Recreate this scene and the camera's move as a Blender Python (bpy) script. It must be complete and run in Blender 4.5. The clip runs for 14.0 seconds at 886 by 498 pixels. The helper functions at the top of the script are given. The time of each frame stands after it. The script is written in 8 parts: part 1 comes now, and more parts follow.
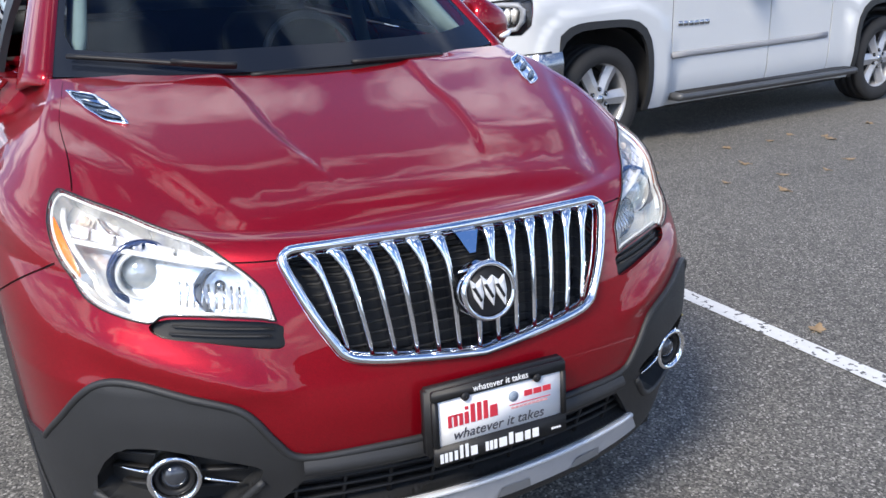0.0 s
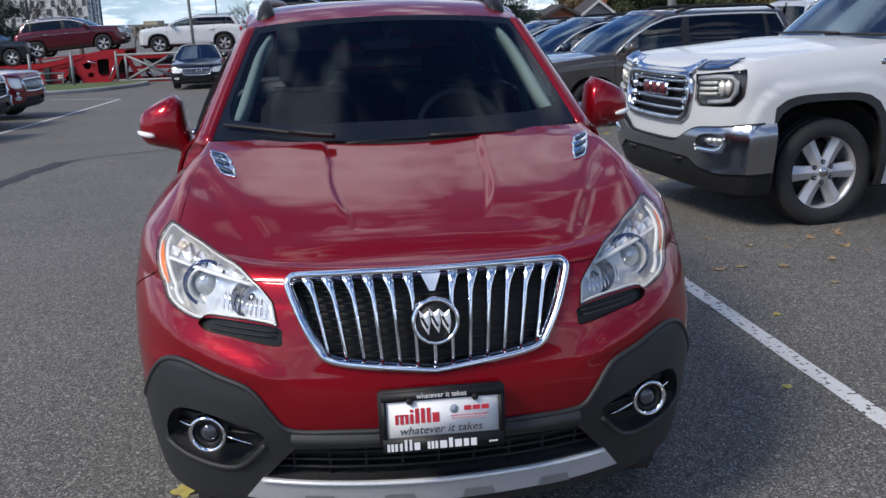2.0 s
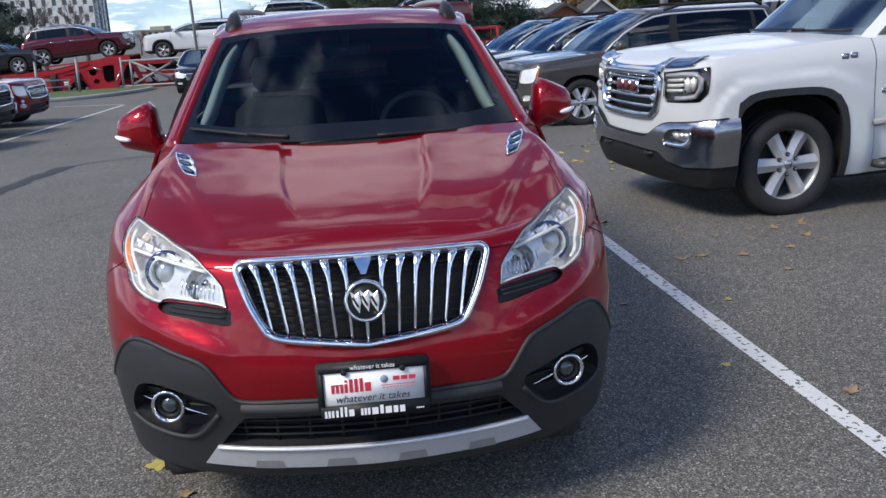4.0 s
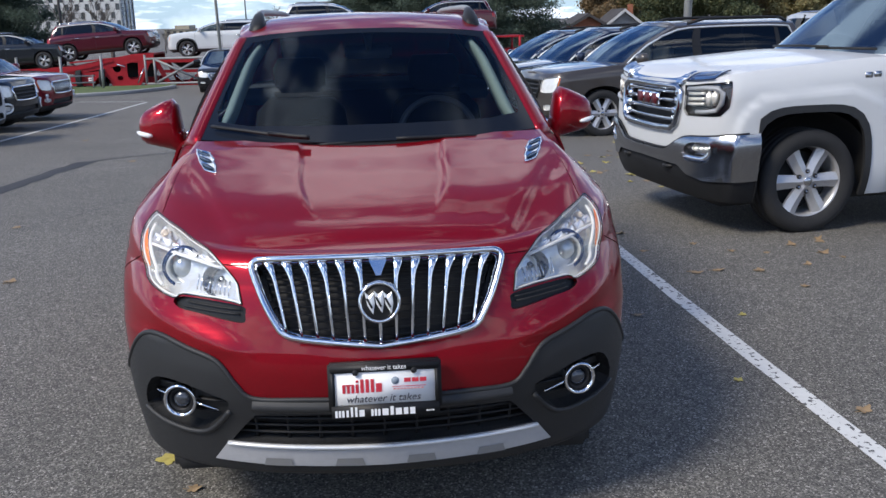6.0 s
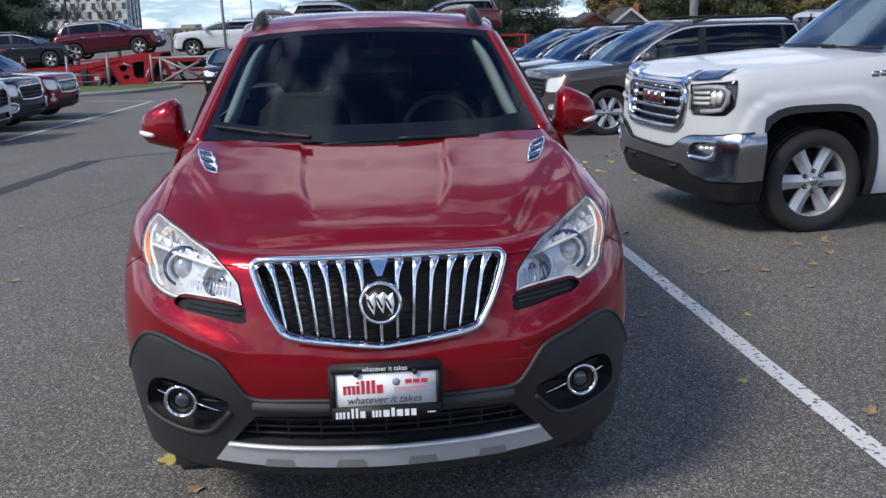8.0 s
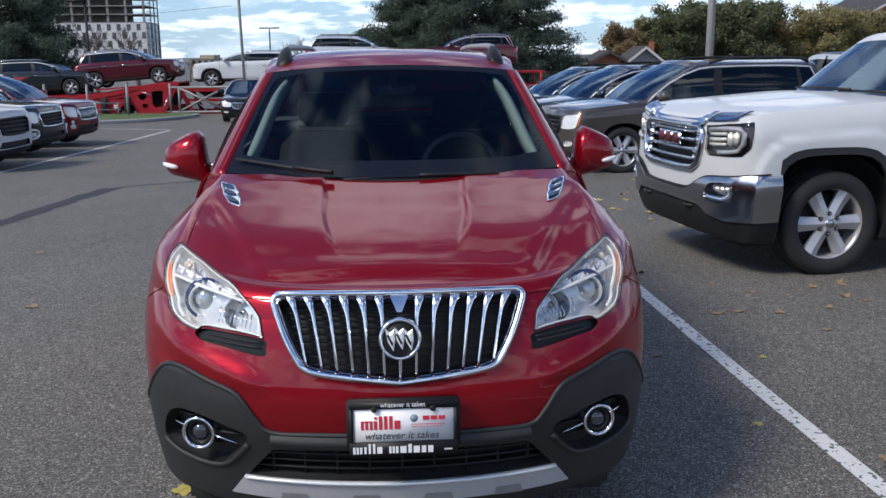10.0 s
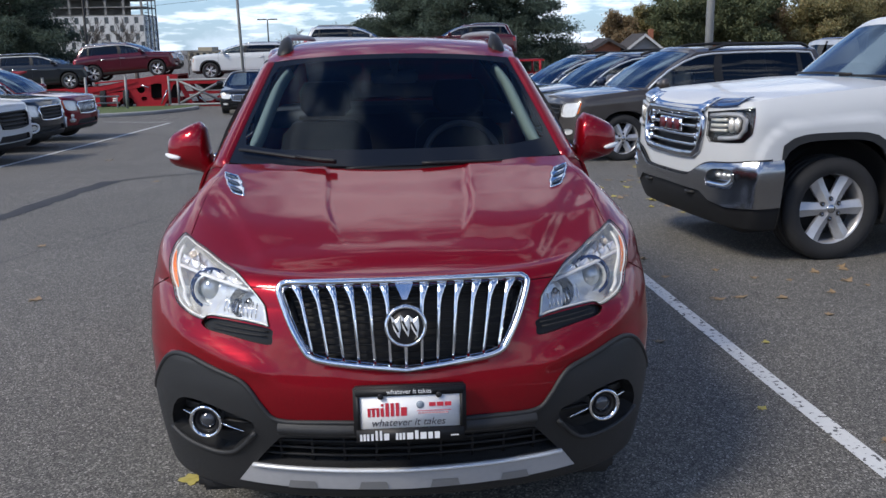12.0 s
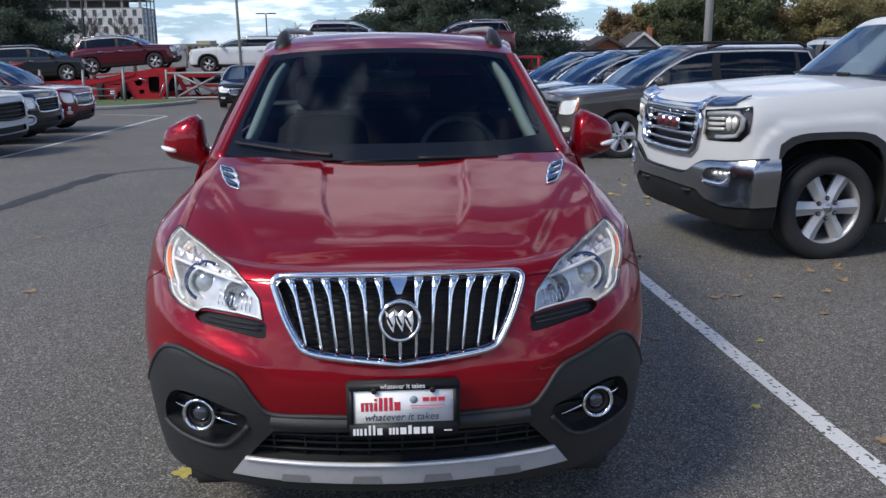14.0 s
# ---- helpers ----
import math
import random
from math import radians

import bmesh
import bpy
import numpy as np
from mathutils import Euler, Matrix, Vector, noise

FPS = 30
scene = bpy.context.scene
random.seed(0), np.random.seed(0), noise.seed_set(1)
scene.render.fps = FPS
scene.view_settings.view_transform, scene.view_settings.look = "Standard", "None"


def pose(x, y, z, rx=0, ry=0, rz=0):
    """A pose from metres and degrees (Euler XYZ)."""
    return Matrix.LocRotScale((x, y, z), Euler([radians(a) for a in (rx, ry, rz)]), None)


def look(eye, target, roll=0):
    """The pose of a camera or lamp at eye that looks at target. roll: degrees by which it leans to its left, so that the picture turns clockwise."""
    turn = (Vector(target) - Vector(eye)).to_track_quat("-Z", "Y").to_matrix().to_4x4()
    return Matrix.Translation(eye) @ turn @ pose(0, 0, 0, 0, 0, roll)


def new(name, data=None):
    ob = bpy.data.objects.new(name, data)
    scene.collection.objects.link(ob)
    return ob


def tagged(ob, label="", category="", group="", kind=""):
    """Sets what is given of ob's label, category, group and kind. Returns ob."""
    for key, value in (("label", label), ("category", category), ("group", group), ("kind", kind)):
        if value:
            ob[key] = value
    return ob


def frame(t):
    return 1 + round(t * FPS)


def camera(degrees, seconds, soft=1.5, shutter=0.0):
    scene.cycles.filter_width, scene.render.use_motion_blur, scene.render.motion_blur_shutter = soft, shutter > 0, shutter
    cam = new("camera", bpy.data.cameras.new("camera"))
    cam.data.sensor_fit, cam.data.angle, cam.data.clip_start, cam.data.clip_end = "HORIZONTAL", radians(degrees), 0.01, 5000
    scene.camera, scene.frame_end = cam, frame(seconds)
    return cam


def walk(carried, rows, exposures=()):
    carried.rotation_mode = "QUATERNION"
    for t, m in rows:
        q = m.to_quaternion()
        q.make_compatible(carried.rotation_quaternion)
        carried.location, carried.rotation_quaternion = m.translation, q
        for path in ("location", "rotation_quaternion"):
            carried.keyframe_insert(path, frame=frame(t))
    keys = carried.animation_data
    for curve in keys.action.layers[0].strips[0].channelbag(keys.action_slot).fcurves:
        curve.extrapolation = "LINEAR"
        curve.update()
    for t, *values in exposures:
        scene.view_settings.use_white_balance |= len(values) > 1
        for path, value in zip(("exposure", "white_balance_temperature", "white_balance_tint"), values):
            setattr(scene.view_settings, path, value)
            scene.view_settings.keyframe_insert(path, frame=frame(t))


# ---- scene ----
cam = camera(51.6, 14.0)
PATH = [
    (0, (-0.852, 0.304, 1.517), (-0.004, 1.999, 0.879), -1.2),
    (0.5, (-0.582, 0.245, 1.548), (-0.037, 2.081, 0.974), -2.4),
    (1, (-0.359, 0.042, 1.594), (-0.088, 1.969, 1.133), -3.7),
    (1.5, (-0.263, -0.178, 1.601), (-0.023, 1.757, 1.153), -3.3),
    (2, (-0.213, -0.414, 1.617), (-0.006, 1.51, 1.113), -2.1),
    (2.5, (-0.065, -0.657, 1.627), (0.088, 1.267, 1.104), -3.0),
    (3, (-0.01, -0.71, 1.638), (0.189, 1.211, 1.119), -4.3),
    (5.5, (-0.017, -0.739, 1.643), (0.137, 1.194, 1.154), -1.2),
    (6, (-0.013, -0.734, 1.636), (0.14, 1.2, 1.148), -1.5),
    (6.5, (-0.007, -0.74, 1.639), (0.138, 1.194, 1.153), -1.5),
    (7, (0.001, -0.718, 1.636), (0.141, 1.215, 1.144), -1.6),
    (9.3, (-0.002, -0.725, 1.643), (0.131, 1.216, 1.181), -1.2),
    (9.5, (-0.007, -0.727, 1.646), (0.116, 1.218, 1.196), -1.1),
    (10, (-0.027, -0.736, 1.655), (0.091, 1.216, 1.236), -0.5),
    (10.5, (-0.034, -0.742, 1.657), (0.068, 1.211, 1.239), -0.3),
    (11, (-0.04, -0.743, 1.651), (0.064, 1.208, 1.226), -0.4),
    (11.5, (-0.04, -0.741, 1.647), (0.07, 1.209, 1.215), -0.9),
    (12, (-0.039, -0.745, 1.648), (0.077, 1.203, 1.208), -1.1),
    (12.5, (-0.041, -0.735, 1.638), (0.08, 1.21, 1.187), -0.8),
    (13, (-0.037, -0.736, 1.637), (0.09, 1.207, 1.182), -0.7),
    (13.5, (-0.036, -0.734, 1.638), (0.089, 1.21, 1.183), -0.7),
    (14, (-0.034, -0.741, 1.643), (0.089, 1.205, 1.195), -0.5),
]
EXPOSURES = [(0.0, 0.96), (0.5, 0.88), (1.0, 0.42), (1.5, 0.28), (2.0, 0.28), (3.0, 0.46), (5.5, 0.47), (6.5, 0.46), (9.5, 0.32), (11.5, 0.27), (14.0, 0.27)]
walk(cam, [(t, look(eye, target, roll)) for t, eye, target, roll in PATH], EXPOSURES)

# ---- sky and sun ----
world = bpy.data.worlds.new("sky")
scene.world = world
world.use_nodes = True
wn, wl = world.node_tree.nodes, world.node_tree.links
sky = wn.new("ShaderNodeTexSky")
sky.sky_type, sky.sun_disc = "NISHITA", False
SUN_UP, SUN_FROM = radians(44), Vector((-0.84, -0.54, 0)).normalized()
sky.sun_elevation, sky.sun_rotation = SUN_UP, math.atan2(SUN_FROM.x, SUN_FROM.y)
sky.air_density, sky.dust_density, sky.ozone_density = 1.0, 0.6, 1.2
geo = wn.new("ShaderNodeTexCoord")
sep = wn.new("ShaderNodeSeparateXYZ")
wl.new(geo.outputs["Generated"], sep.inputs[0])
low = wn.new("ShaderNodeMath")
low.operation = "MAXIMUM"
low.inputs[1].default_value = 0.0
wl.new(sep.outputs["Z"], low.inputs[0])
lift = wn.new("ShaderNodeMath")
lift.operation = "ADD"
lift.inputs[1].default_value = 0.16
wl.new(low.outputs[0], lift.inputs[0])
flat = wn.new("ShaderNodeVectorMath")
flat.operation = "DIVIDE"
com = wn.new("ShaderNodeCombineXYZ")
for k in ("X", "Y"):
    wl.new(lift.outputs[0], com.inputs[k])
com.inputs["Z"].default_value = 1.0
wl.new(geo.outputs["Generated"], flat.inputs[0])
wl.new(com.outputs[0], flat.inputs[1])
cloud = wn.new("ShaderNodeTexNoise")
cloud.inputs["Scale"].default_value = 1.7
cloud.inputs["Detail"].default_value = 8.0
cloud.inputs["Roughness"].default_value = 0.58
drift = wn.new("ShaderNodeVectorMath")
drift.operation = "ADD"
drift.inputs[1].default_value = (9.2, 23.3, 18.5)
wl.new(flat.outputs[0], drift.inputs[0])
wl.new(drift.outputs[0], cloud.inputs["Vector"])
bank = wn.new("ShaderNodeMapRange")
bank.inputs["From Min"].default_value, bank.inputs["From Max"].default_value = 0.02, 0.35
bank.inputs["To Min"].default_value, bank.inputs["To Max"].default_value = 0.055, 0.0
wl.new(sep.outputs["Z"], bank.inputs["Value"])
dense = wn.new("ShaderNodeMath")
dense.operation = "ADD"
wl.new(cloud.outputs["Fac"], dense.inputs[0])
wl.new(bank.outputs["Result"], dense.inputs[1])
cover = wn.new("ShaderNodeValToRGB")
cover.color_ramp.elements[0].position, cover.color_ramp.elements[1].position = 0.52, 0.62
wl.new(dense.outputs[0], cover.inputs["Fac"])
shade = wn.new("ShaderNodeValToRGB")
shade.color_ramp.elements[0].position, shade.color_ramp.elements[0].color = 0.52, (13.2, 13.8, 14.8, 1)
shade.color_ramp.elements[1].position, shade.color_ramp.elements[1].color = 0.78, (7.2, 7.8, 9.0, 1)
wl.new(dense.outputs[0], shade.inputs["Fac"])
blend = wn.new("ShaderNodeMix")
blend.data_type = "RGBA"
wl.new(cover.outputs["Color"], blend.inputs["Factor"])
tone = wn.new("ShaderNodeMix")
tone.data_type, tone.blend_type = "RGBA", "MULTIPLY"
tone.inputs["Factor"].default_value, tone.inputs["B"].default_value = 1.0, (0.48, 0.68, 1.0, 1)
wl.new(sky.outputs["Color"], tone.inputs["A"])
wl.new(tone.outputs["Result"], blend.inputs["A"])
shaded = wn.new("ShaderNodeVectorMath")
shaded.operation = "SCALE"
wl.new(shade.outputs["Color"], shaded.inputs[0])
wl.new(shaded.outputs["Vector"], blend.inputs["B"])
haze = wn.new("ShaderNodeMapRange")
haze.inputs["From Min"].default_value, haze.inputs["From Max"].default_value = 0.0, 0.22
haze.inputs["To Min"].default_value, haze.inputs["To Max"].default_value = 0.42, 0.0
wl.new(sep.outputs["Z"], haze.inputs["Value"])
veil = wn.new("ShaderNodeMix")
veil.data_type = "RGBA"
wl.new(haze.outputs["Result"], veil.inputs["Factor"])
heap = wn.new("ShaderNodeTexNoise")
heap.inputs["Scale"].default_value, heap.inputs["Detail"].default_value, heap.inputs["Roughness"].default_value = 4.2, 7.0, 0.55
squat = wn.new("ShaderNodeVectorMath")
squat.operation = "MULTIPLY"
squat.inputs[1].default_value = (1.0, 1.0, 2.0)
wl.new(geo.outputs["Generated"], squat.inputs[0])
wl.new(squat.outputs[0], heap.inputs["Vector"])
heaped = wn.new("ShaderNodeValToRGB")
heaped.color_ramp.elements[0].position, heaped.color_ramp.elements[1].position = 0.49, 0.62
wl.new(heap.outputs["Fac"], heaped.inputs["Fac"])
lowness = wn.new("ShaderNodeMapRange")
lowness.inputs["From Min"].default_value, lowness.inputs["From Max"].default_value = 0.14, 0.34
lowness.inputs["To Min"].default_value, lowness.inputs["To Max"].default_value = 0.85, 0.0
wl.new(sep.outputs["Z"], lowness.inputs["Value"])
heap_fac = wn.new("ShaderNodeMath")
heap_fac.operation = "MULTIPLY"
wl.new(heaped.outputs["Color"], heap_fac.inputs[0])
wl.new(lowness.outputs["Result"], heap_fac.inputs[1])
heap_tone = wn.new("ShaderNodeValToRGB")
heap_tone.color_ramp.elements[0].position, heap_tone.color_ramp.elements[0].color = 0.48, (10.2, 10.7, 11.8, 1)
heap_tone.color_ramp.elements[1].position, heap_tone.color_ramp.elements[1].color = 0.70, (6.8, 7.4, 8.9, 1)
wl.new(heap.outputs["Fac"], heap_tone.inputs["Fac"])
cumulus = wn.new("ShaderNodeMix")
cumulus.data_type = "RGBA"
wl.new(heap_fac.outputs[0], cumulus.inputs["Factor"])
wl.new(blend.outputs["Result"], cumulus.inputs["A"])
wl.new(heap_tone.outputs["Color"], cumulus.inputs["B"])
wl.new(cumulus.outputs["Result"], veil.inputs["A"])
veil.inputs["B"].default_value = (5.4, 7.2, 9.4, 1)
toward = wn.new("ShaderNodeVectorMath")
toward.operation = "DOT_PRODUCT"
toward.inputs[1].default_value = SUN_FROM * math.cos(SUN_UP) + Vector((0, 0, math.sin(SUN_UP)))
wl.new(geo.outputs["Generated"], toward.inputs[0])
near_sun = wn.new("ShaderNodeMapRange")
near_sun.interpolation_type = "SMOOTHSTEP"
near_sun.inputs["From Min"].default_value, near_sun.inputs["From Max"].default_value = 0.35, 1.0
near_sun.inputs["To Min"].default_value, near_sun.inputs["To Max"].default_value = 0.95, 1.35
wl.new(toward.outputs["Value"], near_sun.inputs["Value"])
wl.new(near_sun.outputs["Result"], shaded.inputs["Scale"])
background = wn["Background"]
background.inputs["Strength"].default_value = 0.112
wl.new(veil.outputs["Result"], background.inputs["Color"])

sun = new("sun", bpy.data.lights.new("sun", "SUN"))
sun.data.energy, sun.data.angle, sun.data.color = 2.5, radians(16), (1.0, 0.92, 0.80)
sun.matrix_world = look((0, 0, 0), -(SUN_FROM * math.cos(SUN_UP) + Vector((0, 0, math.sin(SUN_UP)))))
sun.location = (-20, -10, 30)


# ---- materials ----
def mat(name, base, rough=0.5, metal=0.0, coat=0.0, vary=0.0, scale=20.0, bump=0.0, bump_scale=None, spec=0.5, stain=0.0):
    """A node material: base colour varied at two scales, with fine relief."""
    m = bpy.data.materials.new(name)
    m.use_nodes = True
    n, l = m.node_tree.nodes, m.node_tree.links
    b = n["Principled BSDF"]
    b.inputs["Base Color"].default_value = (*base, 1)
    b.inputs["Roughness"].default_value, b.inputs["Metallic"].default_value = rough, metal
    b.inputs["Specular IOR Level"].default_value = spec
    b.inputs["Coat Weight"].default_value, b.inputs["Coat Roughness"].default_value = coat, 0.012
    co = n.new("ShaderNodeTexCoord")
    if vary or stain:
        fine, wide, mul, ramp = (n.new("ShaderNodeTexNoise"), n.new("ShaderNodeTexNoise"), n.new("ShaderNodeMix"), n.new("ShaderNodeMapRange"))
        fine.inputs["Scale"].default_value, fine.inputs["Detail"].default_value = scale, 6
        wide.inputs["Scale"].default_value, wide.inputs["Detail"].default_value = scale / 9, 4
        l.new(co.outputs["Object"], fine.inputs["Vector"])
        l.new(co.outputs["Object"], wide.inputs["Vector"])
        add = n.new("ShaderNodeMath")
        add.operation = "MULTIPLY_ADD"
        add.inputs[1].default_value = 0.5
        half = n.new("ShaderNodeMath")
        half.operation = "MULTIPLY"
        half.inputs[1].default_value = 0.5
        l.new(wide.outputs["Fac"], half.inputs[0])
        l.new(fine.outputs["Fac"], add.inputs[0])
        l.new(half.outputs[0], add.inputs[2])
        ramp.inputs["From Min"].default_value, ramp.inputs["From Max"].default_value = 0.3, 0.7
        ramp.inputs["To Min"].default_value, ramp.inputs["To Max"].default_value = 1 - vary, 1 + vary
        l.new(add.outputs[0], ramp.inputs["Value"])
        mul.data_type, mul.blend_type = "RGBA", "MULTIPLY"
        mul.inputs["Factor"].default_value = 1.0
        mul.inputs["A"].default_value = (*base, 1)
        l.new(ramp.outputs["Result"], mul.inputs["B"])
        l.new(mul.outputs["Result"], b.inputs["Base Color"])
        if stain:
            rr = n.new("ShaderNodeMapRange")
            rr.inputs["To Min"].default_value, rr.inputs["To Max"].default_value = max(0.0, rough - stain), min(1.0, rough + stain)
            l.new(add.outputs[0], rr.inputs["Value"])
            l.new(rr.outputs["Result"], b.inputs["Roughness"])
    if bump:
        nz, bp = n.new("ShaderNodeTexNoise"), n.new("ShaderNodeBump")
        nz.inputs["Scale"].default_value, nz.inputs["Detail"].default_value = bump_scale or scale * 3, 4
        bp.inputs["Strength"].default_value, bp.inputs["Distance"].default_value = bump, 0.003
        l.new(co.outputs["Object"], nz.inputs["Vector"])
        l.new(nz.outputs["Fac"], bp.inputs["Height"])
        l.new(bp.outputs["Normal"], b.inputs["Normal"])
    return m


def car_paint(name, base, flake=0.35, metal=0.35, rough=0.32):
    """Clear-coated paint with a fine metallic flake."""
    m = mat(name, base, rough, metal, 1.0, spec=0.05)
    n, l = m.node_tree.nodes, m.node_tree.links
    b = n["Principled BSDF"]
    co, cells, ramp, mul = (n.new("ShaderNodeTexCoord"), n.new("ShaderNodeTexVoronoi"), n.new("ShaderNodeMapRange"), n.new("ShaderNodeMix"))
    cells.inputs["Scale"].default_value = 900
    l.new(co.outputs["Object"], cells.inputs["Vector"])
    l.new(cells.outputs["Color"], ramp.inputs["Value"])
    ramp.inputs["To Min"].default_value, ramp.inputs["To Max"].default_value = 1 - flake, 1 + flake
    mul.data_type, mul.blend_type = "RGBA", "MULTIPLY"
    mul.inputs["Factor"].default_value = 1.0
    mul.inputs["A"].default_value = (*base, 1)
    l.new(ramp.outputs["Result"], mul.inputs["B"])
    l.new(mul.outputs["Result"], b.inputs["Base Color"])
    return m


def glass(name, tint, gloss=1.5, dust=0.01, sky_tint=(1, 1, 1)):
    """A thin pane: tinted see-through with a mirror gloss that rises at glancing angles."""
    m = bpy.data.materials.new(name)
    m.use_nodes = True
    n, l = m.node_tree.nodes, m.node_tree.links
    n.remove(n["Principled BSDF"])
    clear, shine, fres, mix = (n.new("ShaderNodeBsdfTransparent"), n.new("ShaderNodeBsdfGlossy"), n.new("ShaderNodeFresnel"), n.new("ShaderNodeMixShader"))
    clear.inputs["Color"].default_value = (*tint, 1)
    shine.inputs["Roughness"].default_value = dust
    shine.inputs["Color"].default_value = (*sky_tint, 1)
    fres.inputs["IOR"].default_value = gloss
    l.new(fres.outputs[0], mix.inputs[0])
    l.new(clear.outputs[0], mix.inputs[1])
    l.new(shine.outputs[0], mix.inputs[2])
    l.new(mix.outputs[0], n["Material Output"].inputs["Surface"])
    return m


def asphalt_material():
    m = mat("asphalt", (0.07, 0.07, 0.072), 0.85)
    n, l = m.node_tree.nodes, m.node_tree.links
    b = n["Principled BSDF"]
    co = n.new("ShaderNodeTexCoord")
    stones, tone, wide, patch = (n.new("ShaderNodeTexVoronoi"), n.new("ShaderNodeValToRGB"), n.new("ShaderNodeTexNoise"), n.new("ShaderNodeMapRange"))
    stones.inputs["Scale"].default_value = 150
    l.new(co.outputs["Object"], stones.inputs["Vector"])
    grey = n.new("ShaderNodeRGBToBW")
    l.new(stones.outputs["Color"], grey.inputs[0])
    r = tone.color_ramp
    r.elements[0].position, r.elements[0].color = 0.18, (0.046, 0.043, 0.039, 1)
    r.elements[1].position, r.elements[1].color = 0.94, (0.40, 0.375, 0.34, 1)
    for at, c in ((0.45, 0.094), (0.66, 0.148), (0.78, 0.205)):
        e = r.elements.new(at)
        e.color = (c, c * 0.94, c * 0.825, 1)
    l.new(grey.outputs[0], tone.inputs["Fac"])
    wide.inputs["Scale"].default_value, wide.inputs["Detail"].default_value, wide.inputs["Roughness"].default_value = 0.55, 8, 0.62
    l.new(co.outputs["Object"], wide.inputs["Vector"])
    patch.inputs["From Min"].default_value, patch.inputs["From Max"].default_value = 0.3, 0.7
    patch.inputs["To Min"].default_value, patch.inputs["To Max"].default_value = 0.90, 1.16
    l.new(wide.outputs["Fac"], patch.inputs["Value"])
    clump, span = n.new("ShaderNodeTexNoise"), n.new("ShaderNodeMapRange")
    clump.inputs["Scale"].default_value, clump.inputs["Detail"].default_value = 22, 5
    l.new(co.outputs["Object"], clump.inputs["Vector"])
    span.inputs["From Min"].default_value, span.inputs["From Max"].default_value = 0.3, 0.7
    span.inputs["To Min"].default_value, span.inputs["To Max"].default_value = 0.86, 1.14
    l.new(clump.outputs["Fac"], span.inputs["Value"])
    both_scales = n.new("ShaderNodeMath")
    both_scales.operation = "MULTIPLY"
    l.new(patch.outputs["Result"], both_scales.inputs[0])
    l.new(span.outputs["Result"], both_scales.inputs[1])
    mul = n.new("ShaderNodeMix")
    mul.data_type, mul.blend_type = "RGBA", "MULTIPLY"
    mul.inputs["Factor"].default_value = 1.0
    l.new(tone.outputs["Color"], mul.inputs["A"])
    l.new(both_scales.outputs[0], mul.inputs["B"])
    l.new(mul.outputs["Result"], b.inputs["Base Color"])
    bp = n.new("ShaderNodeBump")
    bp.inputs["Strength"].default_value, bp.inputs["Distance"].default_value = 0.4, 0.004
    l.new(stones.outputs["Distance"], bp.inputs["Height"])
    bp.invert = True
    l.new(bp.outputs["Normal"], b.inputs["Normal"])
    return m


def worn_paint_material():
    """White road paint, worn through in specks."""
    m = mat("road_paint", (0.62, 0.62, 0.60), 0.7, vary=0.08, scale=30, bump=0.3, bump_scale=90)
    n, l = m.node_tree.nodes, m.node_tree.links
    co, nz, ramp, mix = (n.new("ShaderNodeTexCoord"), n.new("ShaderNodeTexNoise"), n.new("ShaderNodeValToRGB"), n.new("ShaderNodeMix"))
    nz.inputs["Scale"].default_value, nz.inputs["Detail"].default_value = 34, 5
    l.new(co.outputs["Object"], nz.inputs["Vector"])
    l.new(nz.outputs["Fac"], ramp.inputs["Fac"])
    ramp.color_ramp.elements[0].position, ramp.color_ramp.elements[1].position = 0.385, 0.415
    b = n["Principled BSDF"]
    old = b.inputs["Base Color"].links[0].from_socket
    mix.data_type = "RGBA"
    l.new(ramp.outputs["Color"], mix.inputs["Factor"])
    mix.inputs["A"].default_value = (0.09, 0.09, 0.09, 1)
    l.new(old, mix.inputs["B"])
    l.new(mix.outputs["Result"], b.inputs["Base Color"])
    return m


RED = car_paint("red_paint", (0.235, 0.0025, 0.009), 0.25, 0.45, 0.36)
RED.node_tree.nodes["Principled BSDF"].inputs["Coat Weight"].default_value = 0.78
WHITE = car_paint("white_paint", (0.565, 0.578, 0.585), 0.02, 0.0, 0.35)
WHITE.node_tree.nodes["Principled BSDF"].inputs["Coat Weight"].default_value = 0.45
SILVER = car_paint("grey_brown_paint", (0.085, 0.075, 0.068), 0.2, 0.5, 0.35)
NAVY = car_paint("dark_blue_paint", (0.012, 0.020, 0.045), 0.3, 0.3)
BLACKPAINT = car_paint("black_paint", (0.010, 0.011, 0.014), 0.3, 0.2)
GRAPHITE = car_paint("dark_grey_paint", (0.016, 0.018, 0.022), 0.3, 0.3)
MAROON = car_paint("maroon_paint", (0.068, 0.006, 0.013), 0.3, 0.3)
BRIGHTSILVER = car_paint("silver_paint", (0.55, 0.56, 0.57), 0.1, 0.4)
CHROME = mat("chrome", (0.80, 0.81, 0.83), 0.06, 1.0, vary=0.03, scale=40)
DIMCHROME = mat("dull_chrome", (0.52, 0.53, 0.55), 0.18, 1.0, vary=0.06, scale=40)
TRIMCHROME = mat("satin_trim", (0.78, 0.79, 0.80), 0.38, 0.6, vary=0.04, scale=40)
ALLOY = mat("wheel_alloy", (0.50, 0.50, 0.51), 0.34, 0.55, vary=0.08, scale=60)
CLADDING = mat("grey_black_plastic", (0.018, 0.0185, 0.0197), 0.55, vary=0.12, scale=25, bump=0.25, bump_scale=600, stain=0.08)
BLACK = mat("black_plastic", (0.015, 0.015, 0.016), 0.48, vary=0.2, scale=30, spec=0.28)
